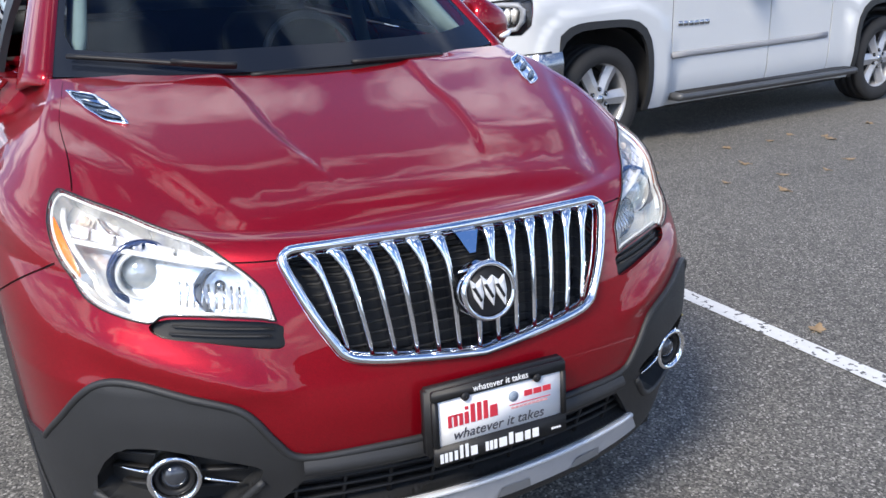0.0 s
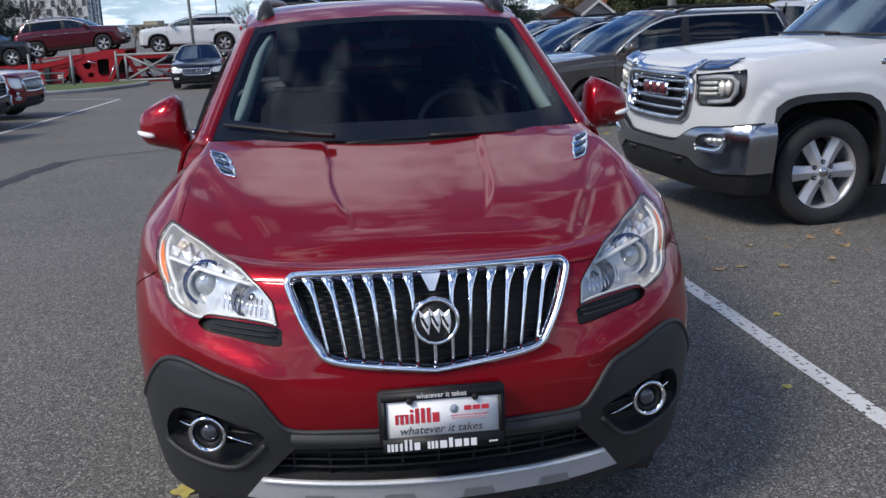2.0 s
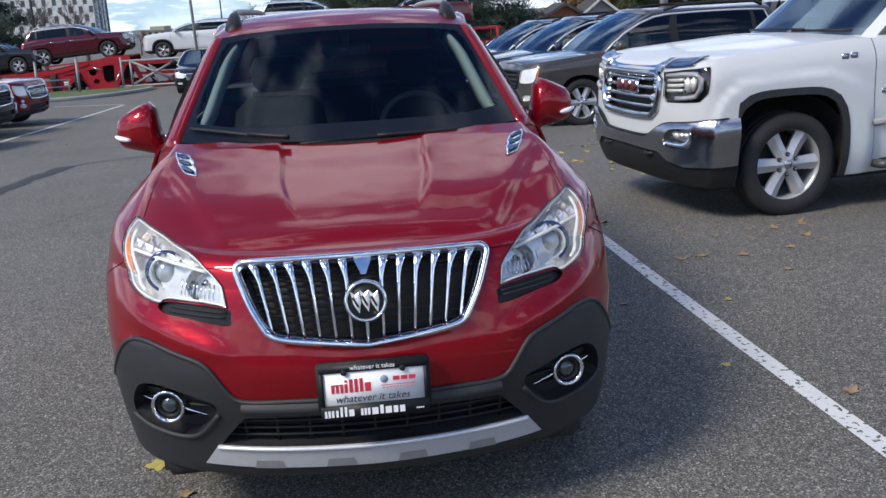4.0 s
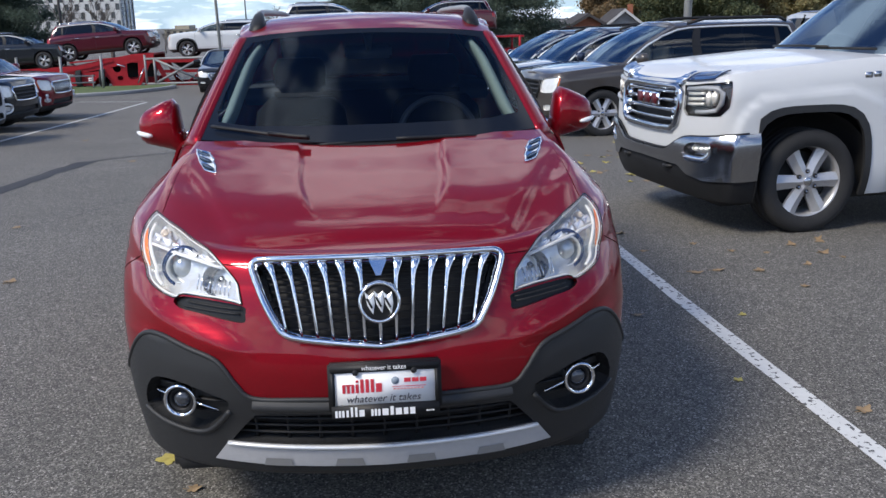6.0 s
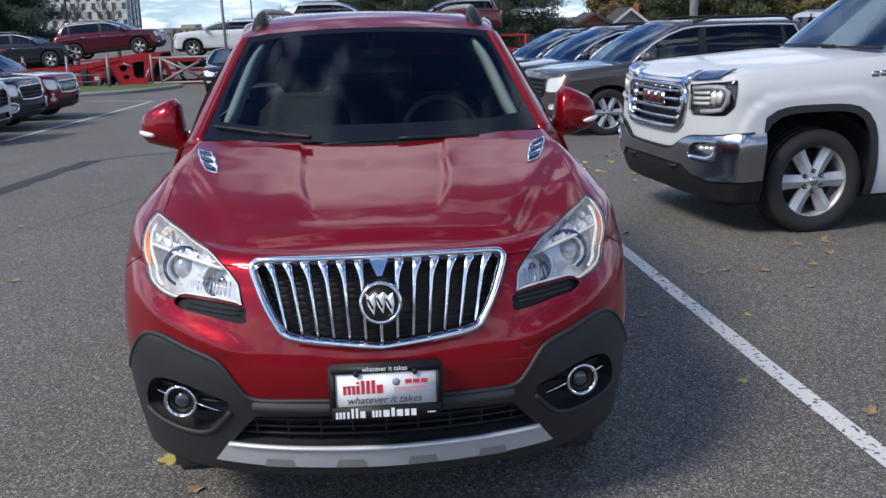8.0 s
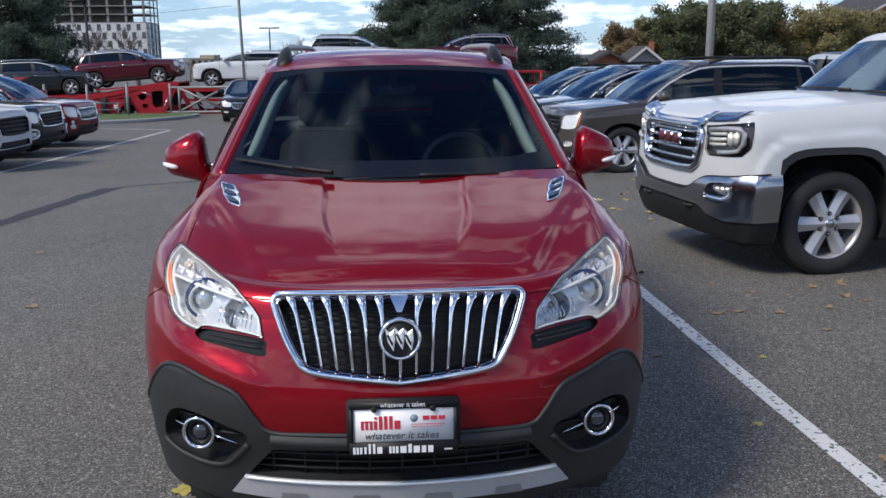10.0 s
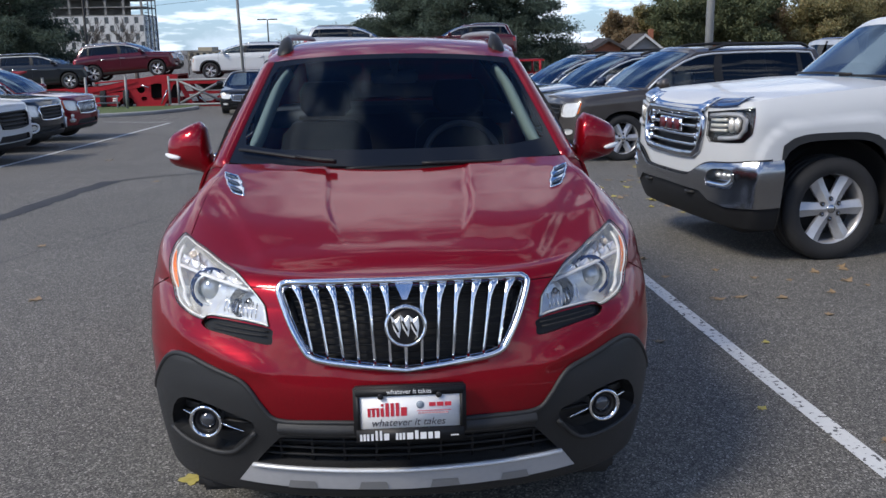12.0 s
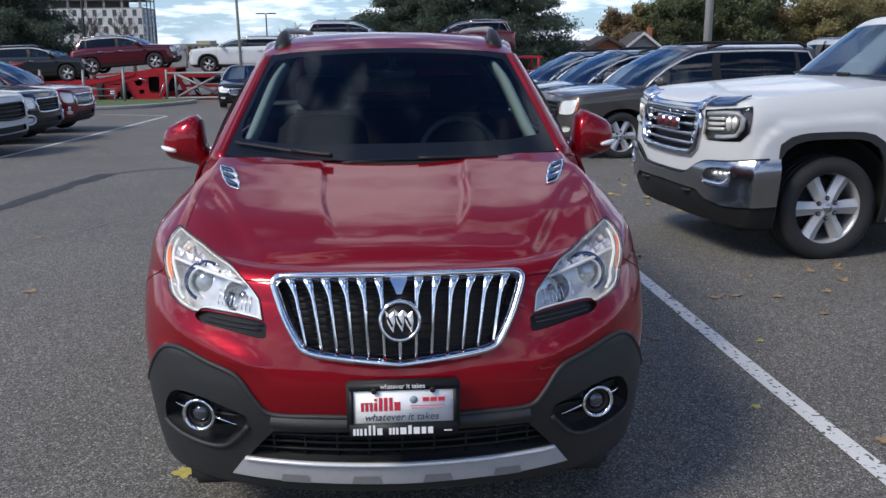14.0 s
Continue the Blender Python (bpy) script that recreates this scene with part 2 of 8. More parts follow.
PITCH = mat("dark_recess", (0.019, 0.019, 0.020), 0.7, vary=0.2, scale=30)
RUBBER = mat("tyre_rubber", (0.019, 0.019, 0.020), 0.82, vary=0.2, scale=35, bump=0.3, bump_scale=200)
SKID = mat("silver_plastic", (0.46, 0.46, 0.47), 0.34, 0.15, vary=0.06, scale=50)
SKID_DARK = mat("dull_grey_plastic", (0.28, 0.28, 0.28), 0.5, 0.3, vary=0.06, scale=50)
REFLECTOR = mat("lamp_reflector", (0.86, 0.87, 0.86), 0.16, 0.55, vary=0.08, scale=34, bump=1.0, bump_scale=38)
AMBER = mat("amber_plastic", (0.85, 0.20, 0.01), 0.25, coat=0.6, vary=0.06, scale=60)
TAIL = mat("red_lens", (0.35, 0.008, 0.008), 0.15, coat=1.0, vary=0.1, scale=60)
LENS = glass("clear_lens", (0.98, 0.99, 1.0), 1.5)
DIMLAMP = mat("weathered_lamp", (0.74, 0.73, 0.70), 0.30, 0.25, coat=0.6, vary=0.15, scale=18, bump=0.4, bump_scale=30)
# blue gloss colour: a clear-sky reflection put into the pane
WINDSHIELD = glass("windshield_glass", (0.62, 0.70, 0.76), 1.27, sky_tint=(0.72, 0.86, 1.0))
DARKPANE = glass("dark_rear_glass", (0.05, 0.055, 0.06), 1.5)
PRIVACY = glass("privacy_glass", (0.035, 0.04, 0.045), 1.5)
# its gloss is coloured blue too, standing in for reflected blue sky
TINTED = glass("tinted_glass", (0.15, 0.18, 0.20), 2.4, 0.12, (0.60, 0.80, 1.0))
SIDEPANE = glass("clear_side_glass", (0.30, 0.34, 0.34), 1.6)
FRIT = mat("black_glass_border", (0.011, 0.014, 0.021), 0.10, spec=0.10)
CABIN = mat("cabin_black_trim", (0.042, 0.053, 0.070), 0.6, vary=0.15, scale=40)
CABIN_GREY = mat("cabin_light_trim", (0.24, 0.31, 0.285), 0.7, vary=0.06, scale=40)
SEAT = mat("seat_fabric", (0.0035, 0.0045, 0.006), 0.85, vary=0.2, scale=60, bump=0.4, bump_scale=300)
ASPHALT = asphalt_material()
PAINT = worn_paint_material()

# ---- building tools ----
from mathutils.geometry import delaunay_2d_cdt


def mesh_of(name, verts, faces, material, normals=None, smooth=True):
    me = bpy.data.meshes.new(name)
    me.from_pydata([tuple(v) for v in verts], [], faces)
    me.materials.append(material)
    if smooth:
        me.polygons.foreach_set("use_smooth", [True] * len(me.polygons))
    if normals is not None:
        me.normals_split_custom_set_from_vertices([tuple(n) for n in normals])
    me.update()
    return me


def part(name, shape, material, parent=None, label="", smooth=True, at=None):
    """One mesh object from (verts, faces) or (verts, faces, normals), under a thing or a part."""
    ob = new(name, mesh_of(name, shape[0], shape[1], material, shape[2] if len(shape) > 2 else None, smooth))
    ob.parent = parent
    if at is not None:
        ob.matrix_basis = at
    return tagged(ob, label)


def thing(name, label, category, at, group="", kind=""):
    ob = new(name)
    ob.empty_display_size = 0.2
    ob.matrix_basis = at
    return tagged(ob, label, category, group, kind)


def joined(*shapes):
    verts, faces = [], []
    for s in shapes:
        k = len(verts)
        verts += [tuple(v) for v in s[0]]
        faces += [tuple(i + k for i in f) for f in s[1]]
    return verts, faces


def moved(shape, m):
    return [m @ Vector(v) for v in shape[0]], shape[1]


def mirrored(shape):
    out = [(-v[0], v[1], v[2]) for v in shape[0]], [tuple(reversed(f)) for f in shape[1]]
    return (*out, [(-n[0], n[1], n[2]) for n in shape[2]]) if len(shape) > 2 else out


def both(shape):
    m = mirrored(shape)
    out = joined(shape, m)
    return (*out, list(shape[2]) + list(m[2])) if len(shape) > 2 else out


def box(x0, x1, y0, y1, z0, z1, r=0.0):
    """A block with chamfered edges."""
    bm = bmesh.new()
    bmesh.ops.create_cube(bm, size=1)
    for v in bm.verts:
        v.co = ((x0 + x1) / 2 + v.co.x * (x1 - x0), (y0 + y1) / 2 + v.co.y * (y1 - y0), (z0 + z1) / 2 + v.co.z * (z1 - z0))
    if r:
        bmesh.ops.bevel(bm, geom=bm.edges[:], offset=r, segments=2, affect="EDGES")
    bm.verts.index_update()
    out = [v.co.copy() for v in bm.verts], [tuple(v.index for v in f.verts) for f in bm.faces]
    bm.free()
    return out


def tube(points, radius, sides=8, closed=False, flat=1.0, up=None):
    """A rod along points; flat squashes it along up."""
    pts = [Vector(p) for p in points]
    n = len(pts)
    verts, faces = [], []
    if up is None and flat == 1.0:
        runs = [(b - a).normalized() for a, b in zip(pts, pts[1:])]
        up = min(((0, 0, 1), (0, 1, 0), (1, 0, 0)), key=lambda c: max(abs(d.dot(Vector(c))) for d in runs))
    for i, p in enumerate(pts):
        a = pts[(i - 1) % n] if closed or i else p
        b = pts[(i + 1) % n] if closed or i < n - 1 else p
        d = (b - a).normalized()
        side = d.cross(Vector(up) if up else (Vector((0, 0, 1)) if abs(d.z) < 0.9 else Vector((0, 1, 0)))).normalized()
        top = side.cross(d).normalized()
        r = radius[i] if isinstance(radius, (list, tuple)) else radius
        for k in range(sides):
            t = 2 * math.pi * k / sides
            verts.append(p + side * r * math.cos(t) + top * r * flat * math.sin(t))
    rings = n if closed else n - 1
    for i in range(rings):
        j = (i + 1) % n
        for k in range(sides):
            q = (k + 1) % sides
            faces.append((i * sides + k, i * sides + q, j * sides + q, j * sides + k))
    if not closed:
        faces += [tuple(reversed(range(sides))), tuple(range((n - 1) * sides, n * sides))]
    return verts, faces


def lathe(profile, sides=40, closed=False):
    """A body turned round the x axis from (x, radius) pairs."""
    verts, faces = [], []
    for x, r in profile:
        for k in range(sides):
            t = 2 * math.pi * k / sides
            verts.append((x, r * math.cos(t), r * math.sin(t)))
    n = len(profile)
    for i in range(n if closed else n - 1):
        j = (i + 1) % n
        for k in range(sides):
            q = (k + 1) % sides
            faces.append((i * sides + k, i * sides + q, j * sides + q, j * sides + k))
    return verts, faces


def arch_shell(x0, x1, r, low=0.25):
    """The upper part of a wheel well, closed on its inner side x0."""
    angles = steps(-low, math.pi + low, 22)
    verts = [(x, r * math.cos(a), r * math.sin(a)) for x in (x1, x0) for a in angles]
    n = len(angles)
    faces = [(i, i + 1, n + i + 1, n + i) for i in range(n - 1)] + [tuple(range(n, 2 * n))]
    return verts, faces


def loft(rings, cap=True):
    """A skin over rings of equal length."""
    n = len(rings[0])
    verts = [v for r in rings for v in r]
    faces = []
    for i in range(len(rings) - 1):
        for k in range(n):
            q = (k + 1) % n
            faces.append((i * n + k, i * n + q, (i + 1) * n + q, (i + 1) * n + k))
    if cap:
        faces += [tuple(reversed(range(n))), tuple(range((len(rings) - 1) * n, len(rings) * n))]
    return verts, faces


def grid(P, us, vs):
    verts = [P(u, v) for u in us for v in vs]
    n = len(vs)
    faces = [(i * n + j, (i + 1) * n + j, (i + 1) * n + j + 1, i * n + j + 1) for i in range(len(us) - 1) for j in range(n - 1)]
    return verts, faces


def steps(a, b, n):
    return [a + (b - a) * i / n for i in range(n + 1)]


def smooth_loop(pts, k=4, closed=True):
    """A rounded outline through points."""
    n, out = len(pts), []
    for i in range(n if closed else n - 1):
        p = [pts[(i + j) % n] if closed else pts[max(0, min(n - 1, i + j))] for j in (-1, 0, 1, 2)]
        for q in range(k):
            t = q / k
            out.append(tuple(b + 0.5 * t * (c - a + t * (2 * a - 5 * b + 4 * c - d + t * (3 * (b - c) + d - a))) for a, b, c, d in zip(*p)))
    if not closed:
        out.append(tuple(pts[-1]))
    return out


def inside(poly, pts):
    x, y = pts[:, 0], pts[:, 1]
    ok = np.zeros(len(pts), bool)
    px, py = poly[:, 0], poly[:, 1]
    j = len(poly) - 1
    for i in range(len(poly)):
        cross = (py[i] > y) != (py[j] > y)
        with np.errstate(divide="ignore", invalid="ignore"):
            ok ^= cross & (x < (px[j] - px[i]) * (y - py[i]) / (py[j] - py[i]) + px[i])
        j = i
    return ok


def cut_sheet(extent, step, scale, outlines):
    """A flat sheet in (u, v), cut along outlines [(name, points)]. Returns the points and the triangles of each piece."""
    (u0, u1, v0, v1), (su, sv) = extent, scale
    pts, edges, loops = [], [], []
    for name, line in outlines:
        line = [(min(max(u, u0), u1) * su, min(max(v, v0), v1) * sv) for u, v in line]
        fine = []
        for i, a in enumerate(line):
            b = line[(i + 1) % len(line)]
            k = max(1, int(math.hypot(b[0] - a[0], b[1] - a[1]) / (step * 0.7)))
            fine += [(a[0] + (b[0] - a[0]) * q / k, a[1] + (b[1] - a[1]) * q / k) for q in range(k)]
        k = len(pts)
        edges += [(k + i, k + (i + 1) % len(fine)) for i in range(len(fine))]
        pts += fine
        loops.append((name, np.array(fine)))
    nu, nv = max(2, int((u1 - u0) * su / step)), max(2, int((v1 - v0) * sv / step))
    g = np.array([(u * su, v * sv) for u in np.linspace(u0, u1, nu + 1) for v in np.linspace(v0, v1, nv + 1)])
    if pts:
        L = np.array(pts)
        near = np.array([np.min((L[:, 0] - p[0]) ** 2 + (L[:, 1] - p[1]) ** 2) for p in g])
        rim = (np.isclose(g[:, 0], u0 * su) | np.isclose(g[:, 0], u1 * su)) & (np.isclose(g[:, 1], v0 * sv) | np.isclose(g[:, 1], v1 * sv))
        g = g[(near > (step * 0.45) ** 2) | rim]
    verts, _, faces, _, _, _ = delaunay_2d_cdt([Vector(p) for p in pts] + [Vector(p) for p in g], edges, [], 0, 1e-6)
    uv = np.array([tuple(v) for v in verts])
    tri = np.array([tuple(f) for f in faces])
    mid = uv[tri].mean(1)
    owner = np.full(len(tri), -1)
    for i, (name, loop) in enumerate(loops):
        owner[(owner < 0) & inside(loop, mid)] = i
    pieces = {}
    for i in range(-1, len(loops)):
        pieces.setdefault(loops[i][0] if i >= 0 else "rest", []).extend(tri[owner == i].tolist())
    return [(u / su, v / sv) for u, v in uv], pieces


def normal_at(P, u, v, e=0.004, ev=0.02):
    n = (P(u + e, v) - P(u - e, v)).cross(P(u, v + ev) - P(u, v - ev))
    return n.normalized() if n.length > 1e-12 else Vector((0, -1, 0))


def piece(P, uv, tris, off=0.0, wall=0.0, ev=0.02, e=0.004):
    """A piece of a cut sheet on the surface P, set off along the normal; wall: the depth of a rim that turns inward along its edge."""
    index, verts, normals, faces = {}, [], [], []
    for t in tris:
        f = []
        for i in t:
            if i not in index:
                index[i] = len(verts)
                n = normal_at(P, *uv[i], e, ev)
                verts.append(P(*uv[i]) + n * off)
                normals.append(n)
            f.append(index[i])
        faces.append(tuple(f))
    if wall:
        count = {}
        for f in faces:
            for a, b in zip(f, f[1:] + f[:1]):
                count[(a, b)] = 1
        for (a, b) in [k for k in count if (k[1], k[0]) not in count]:
            if abs(verts[a].x) < 1e-4 and abs(verts[b].x) < 1e-4:
                continue
            p, q, na, nb = verts[a], verts[b], normals[a], normals[b]
            k = len(verts)
            verts += [p, q, q - nb * wall, p - na * wall]
            m = (q - p).cross(na).normalized() * (1 if wall > 0 else -1)
            normals += [m] * 4
            faces.append((k + 1, k, k + 3, k + 2))
    return verts, faces, normals


def ground_z(y):
    """The lot falls away gently behind the parked car."""
    d = y - 4.0
    return 0.0 if d < -1 else -0.026 * (d + 1) ** 2 / 4 if d < 1 else -0.026 * min(d, 46.0)
# rows of the front body, bottom to top: yf, z centre, half width, corner depth, z side
FRONT = [
    (0.075, 0.252, 0.842, 0.85, 0.258),
    (0.050, 0.280, 0.852, 0.87, 0.28),
    (0.015, 0.400, 0.872, 0.92, 0.40),
    (-0.025, 0.520, 0.880, 0.96, 0.52),
    (-0.035, 0.620, 0.885, 0.98, 0.62),
    (-0.020, 0.705, 0.890, 0.965, 0.72),
    (0.000, 0.800, 0.895, 0.92, 0.83),
    (0.025, 0.890, 0.885, 0.88, 0.93),
    (0.065, 0.950, 0.866, 0.86, 1.00),
    (0.160, 0.988, 0.826, 0.80, 1.06),
    (0.350, 1.038, 0.775, 0.66, 1.105),
    (0.650, 1.0885, 0.748, 0.46, 1.132),
    (0.950, 1.1345, 0.732, 0.26, 1.148),
    (1.180, 1.1735, 0.722, 0.13, 1.166),
]
BACK = 1.36  # where the front body meets the doors


def mixed(rows, v):
    """A row between rows, on a smooth spline through them."""
    i = max(0, min(len(rows) - 2, int(math.floor(v))))
    t = v - i
    p1, p2 = rows[i], rows[i + 1]
    p0 = rows[i - 1] if i else [2 * a - b for a, b in zip(p1, p2)]
    p3 = rows[i + 2] if i + 2 < len(rows) else [2 * b - a for a, b in zip(p1, p2)]
    return [b + 0.5 * t * (c - a + t * (2 * a - 5 * b + 4 * c - d + t * (3 * (b - c) + d - a)))
            for a, b, c, d in zip(p0, p1, p2, p3)]


def front_at(s, v):
    """A point of the front body: s from the middle (0) round the corner (1) to the door (1.35)."""
    yf, zc, w, deep, zs = mixed(FRONT, v)
    a = min(abs(s), 1.0) * math.pi / 2
    g = math.cos(a)
    n = 4.14 if v < 4.8 else 4.14 - 1.49 * min(1.0, (v - 4.8) / 2.0)
    x = w * math.sqrt(max(0.0, 1 - g ** n))
    y = yf + deep * (1 - g)
    z = zc + (zs - zc) * (1 - g)
    if abs(s) > 1:
        k = (abs(s) - 1) / 0.35
        y += k * (BACK - y)
        x += k * (1 - k) * 0.01 * (v < 6)
    return Vector((math.copysign(x, s), y, z))

# ---- the lot ----
ys = [-60, -20, -8, -4, -2, 0, 1, 2, 2.6] + steps(3.0, 5.0, 8) + [6, 8, 12, 18, 25, 32, 40, 50, 70, 120, 300, 900]
xs = [-900, -300, -120, -60, -30, -15, -8, -4, 0, 4, 8, 15, 30, 60, 120, 300, 900]
tagged(part("ground", grid(lambda x, y: Vector((x, y, ground_z(y))), xs, ys), ASPHALT), "worn grey asphalt lot with pale aggregate", "ground", kind="structure")


def strip(name, points, width, material, lift, label, category, jag=0.0):
    """A band laid on the ground along points."""
    pts = []
    for a, b in zip(points, points[1:]):
        k = max(1, int(math.hypot(b[0] - a[0], b[1] - a[1]) / 0.25))
        pts += [(a[0] + (b[0] - a[0]) * q / k, a[1] + (b[1] - a[1]) * q / k) for q in range(k)]
    pts.append(points[-1])
    verts, faces = [], []
    for i, (x, y) in enumerate(pts):
        a, b = pts[max(0, i - 1)], pts[min(len(pts) - 1, i + 1)]
        d = math.hypot(b[0] - a[0], b[1] - a[1])
        nx, ny = -(b[1] - a[1]) / d, (b[0] - a[0]) / d
        for s in (-1, 1):
            w = s * width / 2 * (1 + jag * random.uniform(-1, 1))
            px, py = x + nx * w, y + ny * w
            verts.append((px, py, ground_z(py) + lift))
    for i in range(len(pts) - 1):
        faces.append((2 * i, 2 * i + 1, 2 * i + 3, 2 * i + 2))
    ob = part(name, (verts, faces), material)
    return tagged(ob, label, category, kind="structure")


strip("parking_line", [(2.00, -1.6), (1.915, 0.8), (1.847, 2.4), (1.805, 3.3), (1.782, 4.4), (1.785, 6.4)], 0.092, PAINT, 0.004, "worn white painted bay line", "road marking", 0.03)
strip("parking_line", [(-6.66, 12.0), (-6.64, 22.0), (-6.72, 28.3)], 0.10, PAINT, 0.006, "worn white painted bay line", "road marking", 0.05)
strip("parking_line", [(-9.2, 29.75), (-6.80, 28.6)], 0.10, PAINT, 0.008, "worn white painted bay line", "road marking", 0.05)
TAR = mat("tar_seal", (0.028, 0.028, 0.030), 0.75, vary=0.25, scale=12, bump=0.4, bump_scale=120)

# ---- the red car in front ----
HERO_AT = pose(0, 1.85, 0)


def eased(t):
    t = max(0.0, min(1.0, t))
    return t * t * (3 - 2 * t)


def pinch_line(y):
    """Distance from the middle of the folds that run down from the scuttle."""
    return 0.262 - 0.30 * max(0.0, 0.80 - y) ** 2 + 0.08 * max(0.0, y - 0.85)


def shoulder_line(y):
    """Distance from the middle of the edges where the bonnet meets the wings."""
    return 0.475 + 0.37 * (y - 0.30)


def crest(p, v):
    """The raised lines of the bonnet and of the bumper."""
    x, y, z = p
    if v > 8.2:
        k = eased((y - 0.27) / 0.24) * (0.2 + 0.8 * eased((1.19 - y) / 0.10))
        d = abs(x) - pinch_line(y)
        z += 0.0085 * k / (1 + math.exp(-max(-40.0, min(40.0, d / 0.004)))) * math.exp(-max(d, 0.0) / 0.22)
        a, b = shoulder_line(y) - abs(x), y - 0.185
        m = -0.03 * math.log(math.exp(-min(a, 1.2) / 0.03) + math.exp(-min(b, 1.2) / 0.03))
        z -= 0.021 * min(1.0, (v - 8.2) / 0.5) / (1 + math.exp(max(-40.0, min(40.0, m / 0.014)))) * math.exp(-max(-m, 0.0) / 0.10) * max(0.0, min(1.0, (1.12 - y) / 0.35))
    elif 4.2 < v < 6.6:
        y -= 0.013 * math.exp(-((v - 4.95 - 3.0 * (abs(x) - 0.47)) / 0.36) ** 2) * max(0.0, min(1.0, (abs(x) - 0.38) / 0.1, (0.78 - abs(x)) / 0.08))
    return Vector((x, y, z))


EYE_LINE = Vector((0, -2.59, 1.64))


def drawn_in(p, k):
    """The short, high bonnet and the cab-forward screen: p scaled towards the eye line."""
    return EYE_LINE + (Vector(p) - EYE_LINE) * (1 - 0.055 * k)


def nose(s, v):
    p = crest(front_at(s, v), v)
    k = eased((v - 8.4) / 1.8) * max(0.0, min(1.0, (p.y - 0.30) / 0.80)) * (1 - eased((abs(s) - 1) / 0.35))
    return drawn_in(p, k) if k else p


def nose_sv(y, z):
    """s and v of a place on the flank of the front body."""
    v = 4.0
    s = 1.0
    for _ in range(30):
        p = front_at(s, v)
        v = max(0.0, min(12.9, v + (z - p.z) / 0.085 * 0.8))
        yf, zc, w, deep, zs = mixed(FRONT, v)
        if y < yf + deep:
            s = math.acos(max(-1.0, min(1.0, 1 - (y - yf) / deep))) * 2 / math.pi
        else:
            s = 1 + 0.35 * (y - yf - deep) / (BACK - yf - deep)
    return s, v


def seam(points, w=0.0045):
    """A narrow outline along a line of (s, v)."""
    pts = smooth_loop(points, 5, False)
    left, right = [], []
    for i, (s, v) in enumerate(pts):
        a, b = pts[max(0, i - 1)], pts[min(len(pts) - 1, i + 1)]
        dx, dy = (b[0] - a[0]) * 1.25, (b[1] - a[1]) * 0.085
        d = math.hypot(dx, dy)
        nx, ny = -dy / d * w / 2 / 1.25, dx / d * w / 2 / 0.085
        left.append((s + nx, v + ny))
        right.append((s - nx, v - ny))
    return left + right[::-1]


def plate_bar(x0, x1, z0, z1, y, deep=0.0015):
    return box(x0, x1, y - deep, y, z0, z1)


def text_mesh(words, size, width, slant=0.0):
    """Flat letters, centred, scaled to a width; they face -y."""
    curve = bpy.data.curves.new("words", "FONT")
    curve.body, curve.size, curve.align_x, curve.shear, curve.extrude = words, size, "CENTER", slant, 0.0006
    ob = bpy.data.objects.new("words", curve)
    scene.collection.objects.link(ob)
    bpy.context.view_layer.update()
    me = ob.to_mesh()
    xs = [v.co.x for v in me.vertices]
    k = width / (max(xs) - min(xs))
    mid = (max(xs) + min(xs)) / 2
    shape = [((v.co.x - mid) * k, -v.co.z, v.co.y) for v in me.vertices], [tuple(p.vertices) for p in me.polygons]
    ob.to_mesh_clear()
    bpy.data.objects.remove(ob)
    bpy.data.curves.remove(curve)
    return shape


